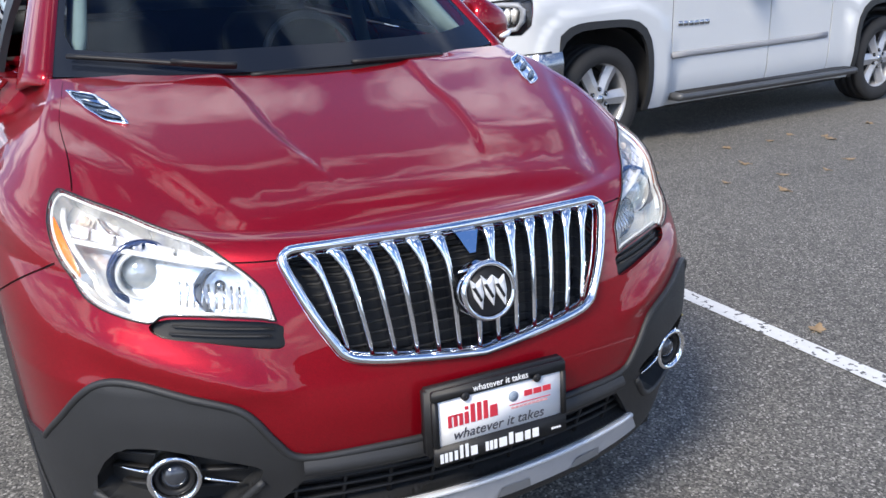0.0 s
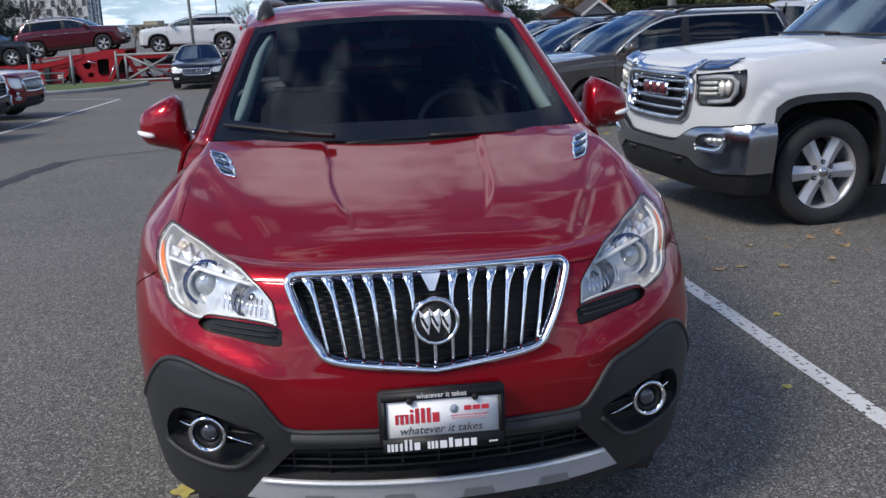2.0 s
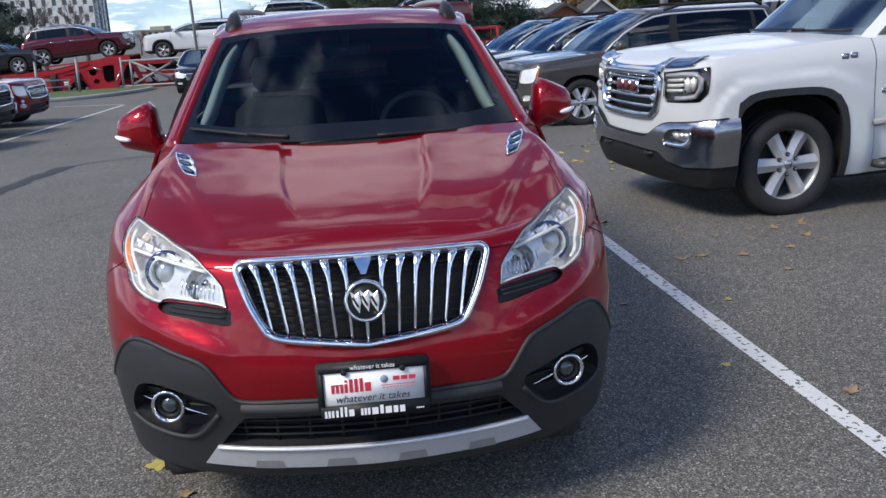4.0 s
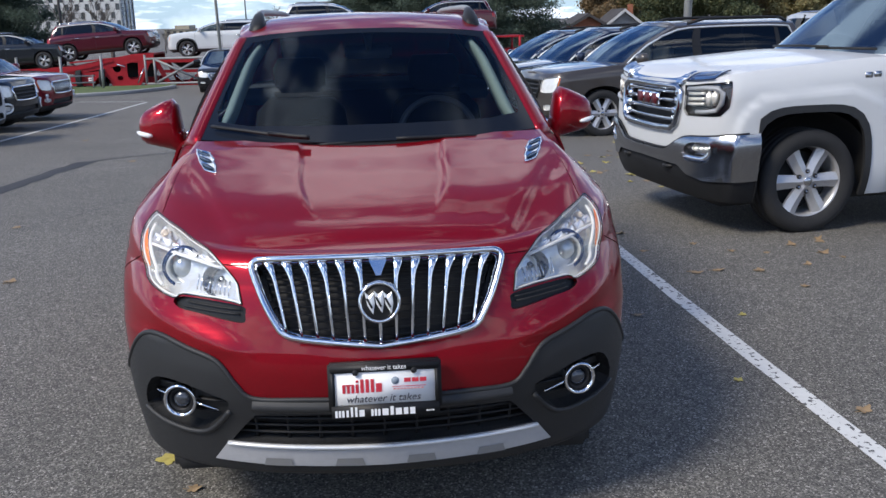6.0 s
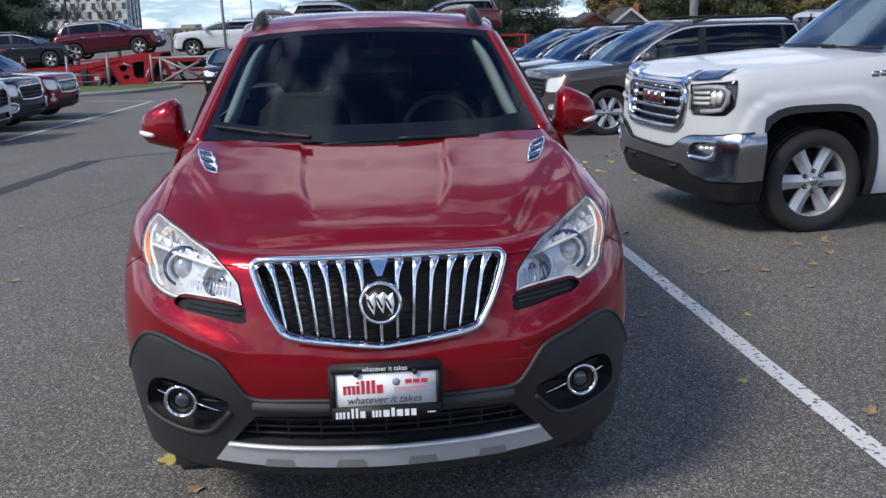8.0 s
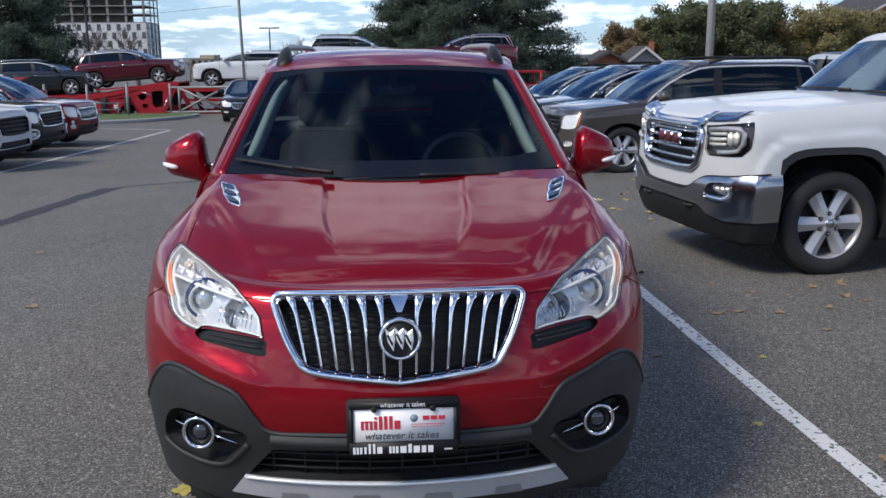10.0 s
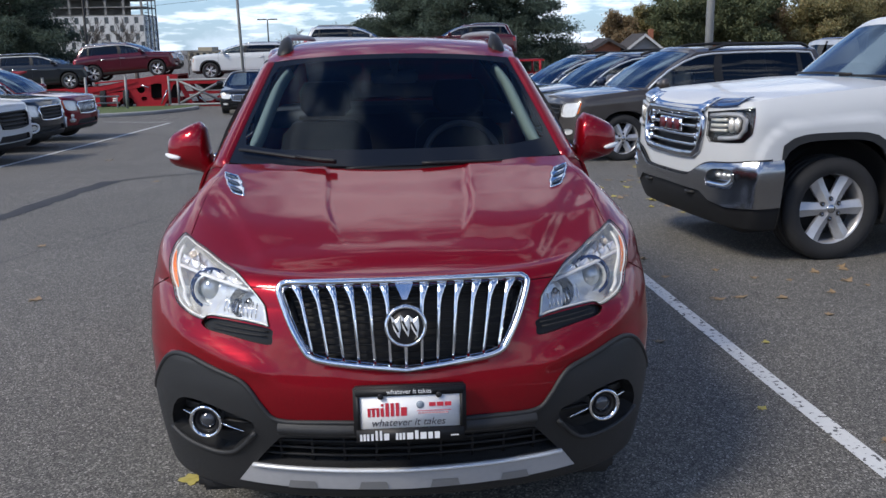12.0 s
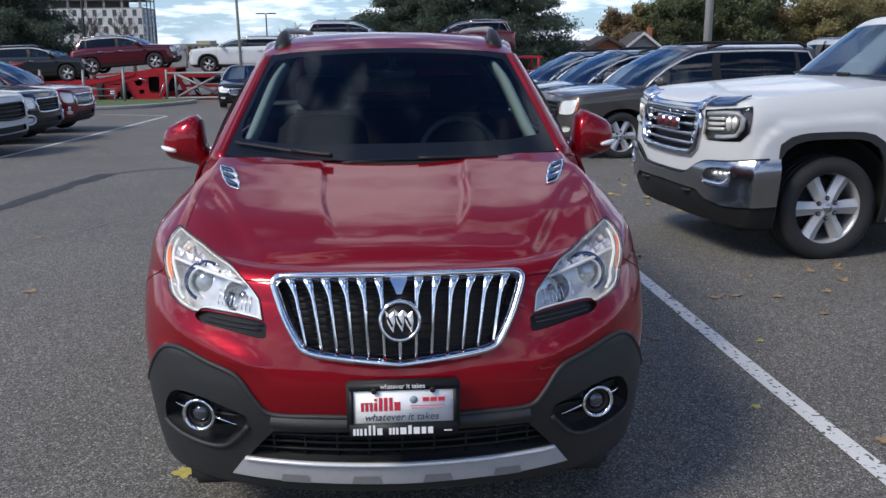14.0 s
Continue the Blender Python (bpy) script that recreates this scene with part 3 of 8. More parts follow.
def wheel(parent, name, at, r, width, rim_r, spokes, twin, outward, rim_mat=ALLOY, nuts=5):
    """A wheel with tyre and rim, its outer face along +x times outward."""
    hub = part(name, lathe([(-width * 0.42, rim_r * 0.93), (-width * 0.45, rim_r), (width * 0.30, rim_r), (width * 0.42, rim_r * 1.015), (width * 0.44, rim_r * 0.985), (width * 0.25, rim_r * 0.93), (-width * 0.42, rim_r * 0.93)], 48), rim_mat, parent, at=at)
    h = width / 2
    prof = [(-h * 0.86, rim_r * 0.97), (-h * 1.02, rim_r * 1.08), (-h * 1.05, (r + rim_r) / 2), (-h * 0.96, r * 0.965), (-h * 0.80, r * 0.992)]
    for g in (-0.5, 0.0, 0.5):
        prof += [(h * (g - 0.06), r), (h * (g - 0.05), r - 0.008), (h * (g + 0.05), r - 0.008), (h * (g + 0.06), r)]
    prof += [(h * 0.80, r * 0.992), (h * 0.96, r * 0.965), (h * 1.05, (r + rim_r) / 2), (h * 1.02, rim_r * 1.08), (h * 0.86, rim_r * 0.97)]
    part("tyre", lathe(prof, 56), RUBBER, hub, "black rubber tyre")
    fx = width * 0.36
    arms = []
    for i in range(spokes):
        t0 = 2 * math.pi * i / spokes
        for side in ((-1, 1) if twin else (0,)):
            w0, w1 = (rim_r * 0.075, rim_r * 0.10) if twin else (rim_r * 0.165, rim_r * 0.215)
            ring = []
            for k in range(7):
                q = k / 6
                rr = rim_r * (0.16 + 0.80 * q)
                w = w0 + (w1 - w0) * q
                t = t0 + side * (0.10 + 0.10 * q)
                c, s_ = math.cos(t), math.sin(t)
                x1 = fx - 0.012 * math.sin(q * math.pi) - 0.010 * q
                ring.append([(x1 - 0.030, rr * c - w * s_, rr * s_ + w * c), (x1 - 0.006, rr * c - w * s_, rr * s_ + w * c), (x1, rr * c - 0.7 * w * s_, rr * s_ + 0.7 * w * c), (x1 + (0.0 if twin else 0.016), rr * c, rr * s_),
                             (x1, rr * c + 0.7 * w * s_, rr * s_ - 0.7 * w * c), (x1 - 0.006, rr * c + w * s_, rr * s_ - w * c), (x1 - 0.030, rr * c + w * s_, rr * s_ - w * c)])
            arms.append(ring)
    for ring in arms:
        part("spoke", loft(ring), rim_mat, hub, smooth=False)
    part("hub_cap", lathe([(fx - 0.03, rim_r * 0.30), (fx - 0.004, rim_r * 0.29), (fx + 0.006, rim_r * 0.17), (fx + 0.010, rim_r * 0.14), (fx + 0.012, 0.0005)], 24), rim_mat, hub)
    part("brake_disc", lathe([(-width * 0.1, 0.03), (-width * 0.1, rim_r * 0.78), (-width * 0.16, rim_r * 0.78), (-width * 0.16, 0.03)], 32), PITCH, hub)
    for i in range(nuts):
        t = 2 * math.pi * (i + 0.5) / nuts
        c, s_ = rim_r * 0.28 * math.cos(t), rim_r * 0.28 * math.sin(t)
        v, f = lathe([(fx - 0.02, rim_r * 0.066), (fx + 0.004, rim_r * 0.066), (fx + 0.009, rim_r * 0.045), (fx + 0.009, 0.0004)], 8)
        part("nut_recess", ([(x, y + c, z + s_) for x, y, z in v], f), BLACK, hub, smooth=False)
        v, f = lathe([(fx, rim_r * 0.036), (fx + 0.012, rim_r * 0.034), (fx + 0.014, rim_r * 0.022), (fx + 0.014, 0.0004)], 6)
        part("wheel_nut", ([(x, y + c, z + s_) for x, y, z in v], f), DIMCHROME, hub, smooth=False)
    part("centre_badge", lathe([(fx + 0.010, rim_r * 0.125), (fx + 0.016, rim_r * 0.115), (fx + 0.015, 0.0005)], 24), DIMCHROME, hub)
    if outward < 0:
        hub.matrix_basis = hub.matrix_basis @ Matrix.Rotation(math.pi, 4, "Z")
    return hub


car = thing("red_car", "glossy red compact crossover with chrome slatted grille on asphalt", "car", HERO_AT)

AXLE_Y, AXLE_Z, ARCH = 0.94, 0.335, 0.385
arch_in = [nose_sv(AXLE_Y + ARCH * math.cos(a), AXLE_Z + ARCH * math.sin(a)) for a in steps(-0.35, math.pi + 0.35, 28)]
arch_out = [nose_sv(AXLE_Y + (ARCH + 0.055) * math.cos(a), AXLE_Z + (ARCH + 0.055) * math.sin(a)) for a in steps(-0.35, math.pi + 0.35, 30)]
arch_hole = arch_in + [(arch_in[-1][0], 0.0), (arch_in[0][0], 0.0)]
arch_lip = arch_out + [(arch_out[-1][0], 0.0), (arch_out[0][0], 0.0)]

LAMP = smooth_loop([(0.634, 9.14), (0.6435, 9.06), (0.643, 8.72), (0.620, 7.9), (0.587, 7.12), (0.54, 6.62), (0.490, 6.35), (0.408, 6.17), (0.388, 6.32), (0.32, 6.33), (0.268, 6.275), (0.247, 6.22), (0.250, 6.33), (0.282, 7.0), (0.313, 7.52), (0.365, 8.2), (0.467, 8.86), (0.57, 9.08), (0.617, 9.135)], 4)
SLOT = smooth_loop([(0.405, 6.11), (0.381, 5.92), (0.32, 5.84), (0.252, 5.70), (0.228, 5.70), (0.231, 5.92), (0.243, 6.17), (0.32, 6.27), (0.383, 6.26)], 3)


def s_of(x, v):
    """s of a distance from the middle at the height v."""
    lo, hi = 0.0, 0.6
    for _ in range(30):
        m = (lo + hi) / 2
        if front_at(m, v).x < abs(x):
            lo = m
        else:
            hi = m
    return lo


# the middle line of the grille's frame: distance from the middle, v
RIM = smooth_loop([(0.0, 8.03), (0.18, 8.00), (0.335, 7.87), (0.366, 7.76), (0.376, 7.50), (0.363, 6.92), (0.339, 6.28), (0.309, 5.70), (0.288, 5.42), (0.245, 5.275), (0.153, 5.15), (0.0, 4.97)], 4, False)


def rim_line(off):
    """The frame's line, moved outward."""
    out = []
    for i, (x, v) in enumerate(RIM):
        a, b = RIM[max(0, i - 1)], RIM[min(len(RIM) - 1, i + 1)]
        dx, dv = b[0] - a[0], (b[1] - a[1]) * 0.088
        d = math.hypot(dx, dv)
        px, pv = x - dv / d * off, v + dx / d * off / 0.088
        out.append((-0.001 if i in (0, len(RIM) - 1) else s_of(max(0.0, px), pv), pv))
    return out


GRILLE = rim_line(0.011)
GRILLE_IN = rim_line(-0.010)
CLAD = [(-0.001, 3.22), (0.205, 3.20), (0.233, 3.63), (0.252, 4.13), (0.266, 4.42), (0.30, 4.66), (0.35, 4.88), (0.40, 5.04), (0.445, 5.0), (0.485, 4.66), (0.55, 3.85), (0.62, 3.10), (0.70, 2.95), (0.80, 2.95), (0.80, 0.0), (-0.001, 0.0)]
INTAKE = [(-0.001, 2.80), (0.205, 2.70), (0.258, 1.86), (-0.001, 1.82)]
SKIDP = [(-0.001, 1.79), (0.265, 1.83), (0.304, 1.27), (0.20, 1.22), (-0.001, 1.17)]
POCKET = smooth_loop([(0.445, 3.38), (0.37, 3.56), (0.275, 3.22), (0.252, 2.92), (0.308, 2.12), (0.40, 2.12), (0.492, 2.42)], 3)
SEAMS = [seam([(0.606, 9.20), (0.63, 9.5), (0.675, 9.93), (0.735, 10.5), (0.772, 11.03), (0.772, 12.0), (0.74, 12.8)]),
         seam([(0.243, 7.60), (0.275, 7.55), (0.312, 7.53)]),
         seam([(0.602, 7.02), (0.69, 6.38), (0.768, 5.84), (0.82, 5.60)])]



def fold_strip(line, half, v0, v1, n=40):
    """A narrow band of the sheet along a fold x = line(y)."""
    def s_at(v, off):
        lo, hi = 0.0, 1.0
        for _ in range(30):
            m = (lo + hi) / 2
            q = front_at(m, v)
            if q.x < line(q.y) + off:
                lo = m
            else:
                hi = m
        return lo
    vs = steps(v0, v1, n)
    return [(s_at(v, -half), v) for v in vs] + [(s_at(v, half), v) for v in reversed(vs)]


uv, cut = cut_sheet((0.0, 1.35, 0.0, 13.0), 0.013, (1.25, 0.085), [
    ("hole", arch_hole), ("lip", arch_lip), ("lamp", LAMP), ("slot", SLOT), ("open", GRILLE_IN), ("band", GRILLE), ("pocket", POCKET),
    ("skid", SKIDP), ("intake", INTAKE), ("clad", CLAD), ("gap0", SEAMS[0]), ("gap1", SEAMS[1]), ("gap2", SEAMS[2]),
    ("rest", fold_strip(pinch_line, 0.004, 9.5, 12.95)), ("rest", fold_strip(pinch_line, 0.012, 9.45, 12.98)), ("rest", fold_strip(shoulder_line, 0.010, 9.25, 12.2)), ("rest", fold_strip(shoulder_line, 0.030, 9.35, 12.2))])
part("body", both(piece(nose, uv, cut["rest"], 0, 0.012)), RED, car)
part("front_cladding", both(piece(nose, uv, cut["clad"], 0.006, 0.02)), CLADDING, car, "rough grey-black plastic cladding")
part("skid_plate", both(piece(nose, uv, cut["skid"], 0.012, 0.025)), SKID, car, "satin silver plastic skid plate")
for sgn in (1, -1):
    def sided(shape):
        return shape if sgn > 0 else mirrored(shape)
    for k in ("gap0", "gap1", "gap2"):
        part("panel_gap", sided(piece(nose, uv, cut[k], -0.007)), PITCH, car)
    part("arch_trim", sided(piece(nose, uv, cut["lip"], 0.010, 0.03)), CLADDING, car, "grey-black wheel arch trim")

edge = smooth_loop([(0.0, 3.22), (0.12, 3.22), (0.205, 3.22), (0.233, 3.63), (0.252, 4.13), (0.270, 4.46), (0.30, 4.66), (0.35, 4.88), (0.40, 5.03), (0.445, 4.99), (0.485, 4.66), (0.55, 3.85), (0.62, 3.10)], 4, False)
row = [nose(s, v) + normal_at(nose, s, v) * 0.003 for s, v in edge]
part("cladding_lip", tube([Vector((-q.x, q.y, q.z)) for q in reversed(row[1:])] + row, 0.0085, 8), CLADDING, car)

# the chrome grille: frame, slats, mesh backing and the emblem


def on_nose(s, v, off):
    p = nose(s, v)
    return p + normal_at(nose, s, v) * off


grille = part("grille", both(piece(nose, uv, cut["band"], -0.014, 0.04)), CHROME, car, "bright chrome slatted grille")
path = [on_nose(s_of(x, v), v, 0.005) for x, v in RIM]
loop = path + [Vector((-p.x, p.y, p.z)) for p in reversed(path[1:-1])]
part("frame", tube(loop, 0.0100, 10, True, up=(0, 1, 0)), CHROME, grille)
part("backing", both(piece(nose, uv, cut["open"], -0.065)), PITCH, grille, "black honeycomb backing")


def grille_edge(x):
    """Lowest and highest v of the opening at a distance from the middle."""
    best = []
    for (s0, v0), (s1, v1) in zip(GRILLE_IN, GRILLE_IN[1:]):
        a, b = nose(max(s0, 0), v0).x, nose(max(s1, 0), v1).x
        if min(a, b) <= x <= max(a, b) and abs(b - a) > 1e-6:
            best.append(v0 + (v1 - v0) * (x - a) / (b - a))
    return min(best), max(best)


def at_x(x, v, off=0.0):
    lo, hi = 0.0, 0.6
    for _ in range(30):
        m = (lo + hi) / 2
        if nose(m, v).x < abs(x):
            lo = m
        else:
            hi = m
    p = on_nose(lo, v, off)
    return Vector((math.copysign(p.x, x), p.y, p.z))


SLAT = 0.0535
for k in range(-6, 7):
    x_top, x_low = SLAT * k, SLAT * k * 0.87
    if k == 0:
        v0, v1 = 5.02, 5.95
    else:
        v1 = grille_edge(abs(x_top))[1] + 0.06
        v0 = grille_edge(min(abs(x_low), 0.30))[0] - 0.05 if abs(k) < 6 else grille_edge(abs(x_low) * 0.99)[0] - 0.05
    rings = []
    for i in range(15):
        q = i / 14
        v = v0 + (v1 - v0) * q
        x = x_low + (x_top - x_low) * q
        p = at_x(x, v, 0.0)
        flare = max(0.0, (q - 0.66) / 0.34) ** 1.2 if k else 0.0
        wl_, wr_ = 0.0050 + 0.0022 * q + (0.020 if k < 0 else 0.002) * flare, 0.0050 + 0.0022 * q + (0.020 if k > 0 else 0.002) * flare
        d = 0.010 * math.sin(min(1.0, q * 1.3) * math.pi / 2) - 0.012
        rings.append([(p.x - wl_, p.y + 0.030 - d, p.z), (p.x - wl_, p.y - d + 0.004, p.z), (p.x - wl_ * 0.6, p.y - d - 0.004, p.z), (p.x + wr_ * 0.6, p.y - d - 0.004, p.z), (p.x + wr_, p.y - d + 0.004, p.z), (p.x + wr_, p.y + 0.030 - d, p.z)])
    part("slat", loft(rings), CHROME, grille)
# wedge over the emblem, held between the two middle slats
p = [at_x(x, v, 0.006) for x, v in ((-0.026, 7.86), (0.026, 7.86), (0.007, 7.22), (-0.007, 7.22))]
part("wedge", loft([[(q.x, q.y + 0.02, q.z) for q in p], [(q.x, q.y - 0.006, q.z) for q in p]]), CHROME, grille, smooth=False)
mesh_v, mesh_f = [], []
for i in range(11):
    v = 5.25 + 0.235 * i
    row = [at_x(x, v, -0.045) for x in steps(-0.30 - 0.006 * i, 0.30 + 0.006 * i, 24)]
    tv, tf = tube(row, 0.003, 4)
    tf = [tuple(j + len(mesh_v) for j in f) for f in tf]
    mesh_v += tv
    mesh_f += tf
part("grille_mesh", (mesh_v, mesh_f), PITCH, grille)

SKIDBRIGHT = mat("bright_silver", (0.78, 0.79, 0.80), 0.3, 0.35, vary=0.05, scale=60)
EMBLEM = Vector((0, -0.040, 0.845))
tilt = Matrix.Translation(EMBLEM) @ Matrix.Rotation(radians(-11), 4, "X")


def turned(profile, sides=48):
    """A disc body facing -y from (depth, radius) pairs."""
    return moved(lathe(profile, sides), Matrix.Rotation(radians(-90), 4, "Z"))


badge = part("emblem", moved(turned([(-0.03, 0.050), (0.006, 0.050), (0.006, 0.001)]), tilt), BLACK, grille, "round black and chrome emblem")
part("ring", moved(turned([(-0.03, 0.0625), (0.004, 0.0625), (0.011, 0.060), (0.013, 0.056), (0.010, 0.052), (0.004, 0.051), (-0.02, 0.051)]), tilt), CHROME, badge)
for i in range(3):
    cx, cz = -0.0285 + 0.0265 * i, 0.002 + 0.003 * (i == 1)
    shield = [(cx + 1.18 * a, cz + 1.22 * b) for a, b in ((-0.012, 0.024), (-0.001, 0.014), (0.010, 0.022), (0.0125, -0.004), (0.0075, -0.030), (-0.006, -0.008))]
    part("shield", moved(loft([[(a, -0.004, b) for a, b in shield], [(a, -0.010, b) for a, b in shield], [(cx + (a - cx) * 0.55, -0.0135, cz + (b - cz) * 0.6) for a, b in shield]]), tilt), SKIDBRIGHT, badge, smooth=False)
    part("shield_stripe", moved(loft([[(cx + a, d, cz + b) for a, b in ((-0.011, 0.010), (-0.005, 0.012), (0.009, -0.016), (0.004, -0.020))] for d in (-0.0145, -0.010)]), tilt), BLACK, badge, smooth=False)

# head lamps
LIGHTBAR = mat("white_light_bar", (0.82, 0.83, 0.84), 0.2, coat=1.0)
FACET = mat("bright_facet", (0.95, 0.95, 0.95), 0.14, 0.55, vary=0.05, scale=60)
SMOKED = mat("smoked_reflector", (0.42, 0.43, 0.45), 0.10, 1.0, vary=0.2, scale=50, bump=0.6, bump_scale=45)
LAMPBALL = mat("projector_glass", (0.45, 0.48, 0.50), 0.05, 0.5, coat=1.0)
SHROUD = mat("blue_shroud", (0.03, 0.05, 0.13), 0.12, 0.5, coat=1.0, vary=0.1, scale=40)
SLOT = mat("satin_black_slot", (0.006, 0.006, 0.0065), 0.38, vary=0.1, scale=40, spec=0.3)
PALEAMBER = mat("pale_amber_bulb", (0.88, 0.76, 0.62), 0.2, coat=1.0)
for sgn in (1, -1):
    def sided(shape):
        return shape if sgn > 0 else mirrored(shape)
    lamp = part("headlamp", sided(piece(nose, uv, cut["lamp"], 0.003, 0.004)), LENS, car, "clear headlamp with chrome reflectors and amber side marker")
    lamp.visible_shadow = False
    part("housing", sided(piece(nose, uv, cut["lamp"], -0.060, -0.060)), REFLECTOR, lamp)
    edge = [on_nose(s, v, 0.003) for s, v in LAMP]
    part("lamp_gasket", sided(tube(edge, 0.0018, 6, True, up=(0, 1, 0))), BLACK, lamp, "thin black gasket")
    inner = [on_nose(0.455 + (s - 0.455) * 0.962, 7.5 + (v - 7.5) * 0.955, -0.006) for s, v in LAMP]
    part("bezel", sided(tube(inner, 0.0030, 8, True, up=(0, 1, 0))), LIGHTBAR, lamp, "pale lamp bezel")
    c, n = on_nose(0.462, 7.08, -0.052), normal_at(nose, 0.462, 7.08)
    face = Matrix.Translation(c) @ (Vector((0.12, -1, 0.02))).to_track_quat("X", "Z").to_matrix().to_4x4()
    part("projector", sided(moved(lathe([(-0.05, 0.056), (0.0, 0.054), (0.012, 0.051), (0.008, 0.046), (-0.02, 0.042)], 36), face)), REFLECTOR, lamp)
    part("projector_lens", sided(moved(lathe([(-0.035, 0.042), (-0.008, 0.038), (0.008, 0.026), (0.014, 0.011), (0.015, 0.0005)], 28), face)), LAMPBALL, lamp)
    part("projector_shroud", sided(moved(lathe([(-0.016, 0.070), (-0.002, 0.068), (-0.005, 0.061), (-0.016, 0.054)], 36), face)), SHROUD, lamp, "dark blue shroud")
    c2 = on_nose(0.338, 6.85, -0.05)
    face2 = Matrix.Translation(c2) @ (Vector((0.10, -1, 0.02))).to_track_quat("X", "Z").to_matrix().to_4x4()
    part("inner_bowl", sided(moved(lathe([(0.012, 0.056), (0.004, 0.052), (-0.02, 0.038), (-0.034, 0.014), (-0.02, 0.012), (-0.005, 0.010), (-0.002, 0.0005)], 28), face2)), SMOKED, lamp)
    bar = [on_nose(s, v, -0.022) for s, v in smooth_loop([(0.322, 7.42), (0.40, 7.68), (0.49, 7.84), (0.55, 7.86), (0.585, 7.82)], 5, False)]
    part("light_bar", sided(tube(bar, 0.009, 8, flat=0.6)), LIGHTBAR, lamp)
    bar = [on_nose(s, v, -0.03) for s, v in smooth_loop([(0.46, 8.05), (0.495, 8.45), (0.54, 8.85)], 4, False)]
    part("divider", sided(tube(bar, 0.006, 6)), CHROME, lamp)
    mark = smooth_loop([(0.634, 8.42), (0.612, 7.92), (0.588, 7.42), (0.556, 6.82)], 5, False)
    wide = [0.0020 + 0.0135 * math.sin(math.pi * (i / (len(mark) - 1)) ** 0.85) ** 0.7 for i in range(len(mark))]
    part("side_marker", sided(grid(lambda i, b: on_nose(mark[int(i)][0] - 0.001 + wide[int(i)] * b, mark[int(i)][1], -0.009 + 0.003 * (1 - b * b)), range(len(mark)), steps(-1, 1, 4))), AMBER, lamp, "amber side marker")
    bar = [on_nose(s - 0.026, v, -0.014) for s, v in smooth_loop([(0.642, 8.75), (0.616, 8.0), (0.586, 7.35), (0.545, 6.72), (0.50, 6.45)], 5, False)]
    part("light_bar", sided(tube(bar, 0.006, 8, flat=0.6)), LIGHTBAR, lamp)
    rows_up = [(0.345, 7.60, 7.86), (0.395, 7.75, 8.26), (0.445, 7.86, 8.60), (0.495, 7.92, 8.82), (0.545, 7.95, 8.94), (0.592, 7.93, 8.98)]
    for (s0, b0, t0), (s1, b1, t1) in zip(rows_up, rows_up[1:]):
        for k in range(2):
            def dish(a, b):
                lo, hi = b0 + (b1 - b0) * a, t0 + (t1 - t0) * a
                return on_nose(s0 + 0.003 + (s1 - s0 - 0.006) * a, lo + (hi - lo) * (0.03 + 0.47 * k + 0.45 * b), -0.020 - 0.010 * k - 0.016 * math.sin(a * math.pi) * math.sin(b * math.pi))
            part("reflector_facet", sided(grid(dish, steps(0, 1, 6), steps(0, 1, 6))), FACET, lamp)
    for i in range(9):
        a, b = 0.300 + 0.011 * i, 6.46 + 0.012 * i
        rib = [on_nose(a + 0.012 * q, b + 0.42 * q, -0.046 + 0.006 * math.sin(q * math.pi)) for q in steps(0, 1, 3)]
        part("reflector_rib", sided(tube(rib, 0.0028, 5)), CHROME, lamp)
    part("turn_bulb", sided(moved(lathe([(-0.022, 0.010), (0.0, 0.011), (0.008, 0.008), (0.011, 0.001)], 14), Matrix.Translation(on_nose(0.570, 8.70, -0.030)) @ Vector((0.25, -1, 0.15)).to_track_quat("X", "Z").to_matrix().to_4x4())), PALEAMBER, lamp)
    slot = part("lamp_slot", sided(piece(nose, uv, cut["slot"], -0.014, -0.014)), SLOT, car, "satin black slot under the headlamp")
    for v in (5.98, 6.12):
        bar = [on_nose(s, v - 0.06 + (s - 0.23) * 0.6, -0.006) for s in steps(0.245, 0.375, 8)]
        part("slot_fin", sided(tube(bar, 0.0035, 6, flat=0.7)), PITCH, slot)

    # fog lamps in their pockets
    pocket = part("fog_pocket", sided(piece(nose, uv, cut["pocket"], -0.040, -0.046)), CLADDING, car, "recessed grey-black fog lamp pocket")
    for v0, s0, s1 in ((3.20, 0.31, 0.45), (2.82, 0.27, 0.475), (2.45, 0.295, 0.46)):
        bar = [on_nose(s, v0 + 0.25 * (0.37 - s), -0.032) for s in steps(s0, s1, 8)]
        part("pocket_fin", sided(tube(bar, 0.010, 6, flat=0.5)), BLACK, pocket)
    fog = on_nose(0.362, 2.90, 0.0) + Vector((0, -0.004, 0))
    fdir = Matrix.Translation(fog) @ Vector((0.22, -1, 0.0)).to_track_quat("X", "Z").to_matrix().to_4x4()
    lampf = part("fog_lamp", sided(moved(lathe([(-0.05, 0.040), (0.0, 0.040), (0.004, 0.034), (-0.004, 0.030), (-0.010, 0.026), (-0.022, 0.020), (-0.024, 0.0005)], 32), fdir)), BLACK, pocket)
    part("fog_ring", sided(moved(lathe([(-0.04, 0.052), (0.008, 0.054), (0.014, 0.051), (0.014, 0.046), (0.006, 0.042), (-0.02, 0.041)], 40), fdir)), CHROME, pocket, "chrome ring")
    part("fog_glass", sided(moved(lathe([(-0.012, 0.030), (0.000, 0.024), (0.006, 0.012), (0.007, 0.0005)], 28), fdir)), mat("fog_lens", (0.05, 0.055, 0.065), 0.05, 0.3, coat=1.0), lampf)
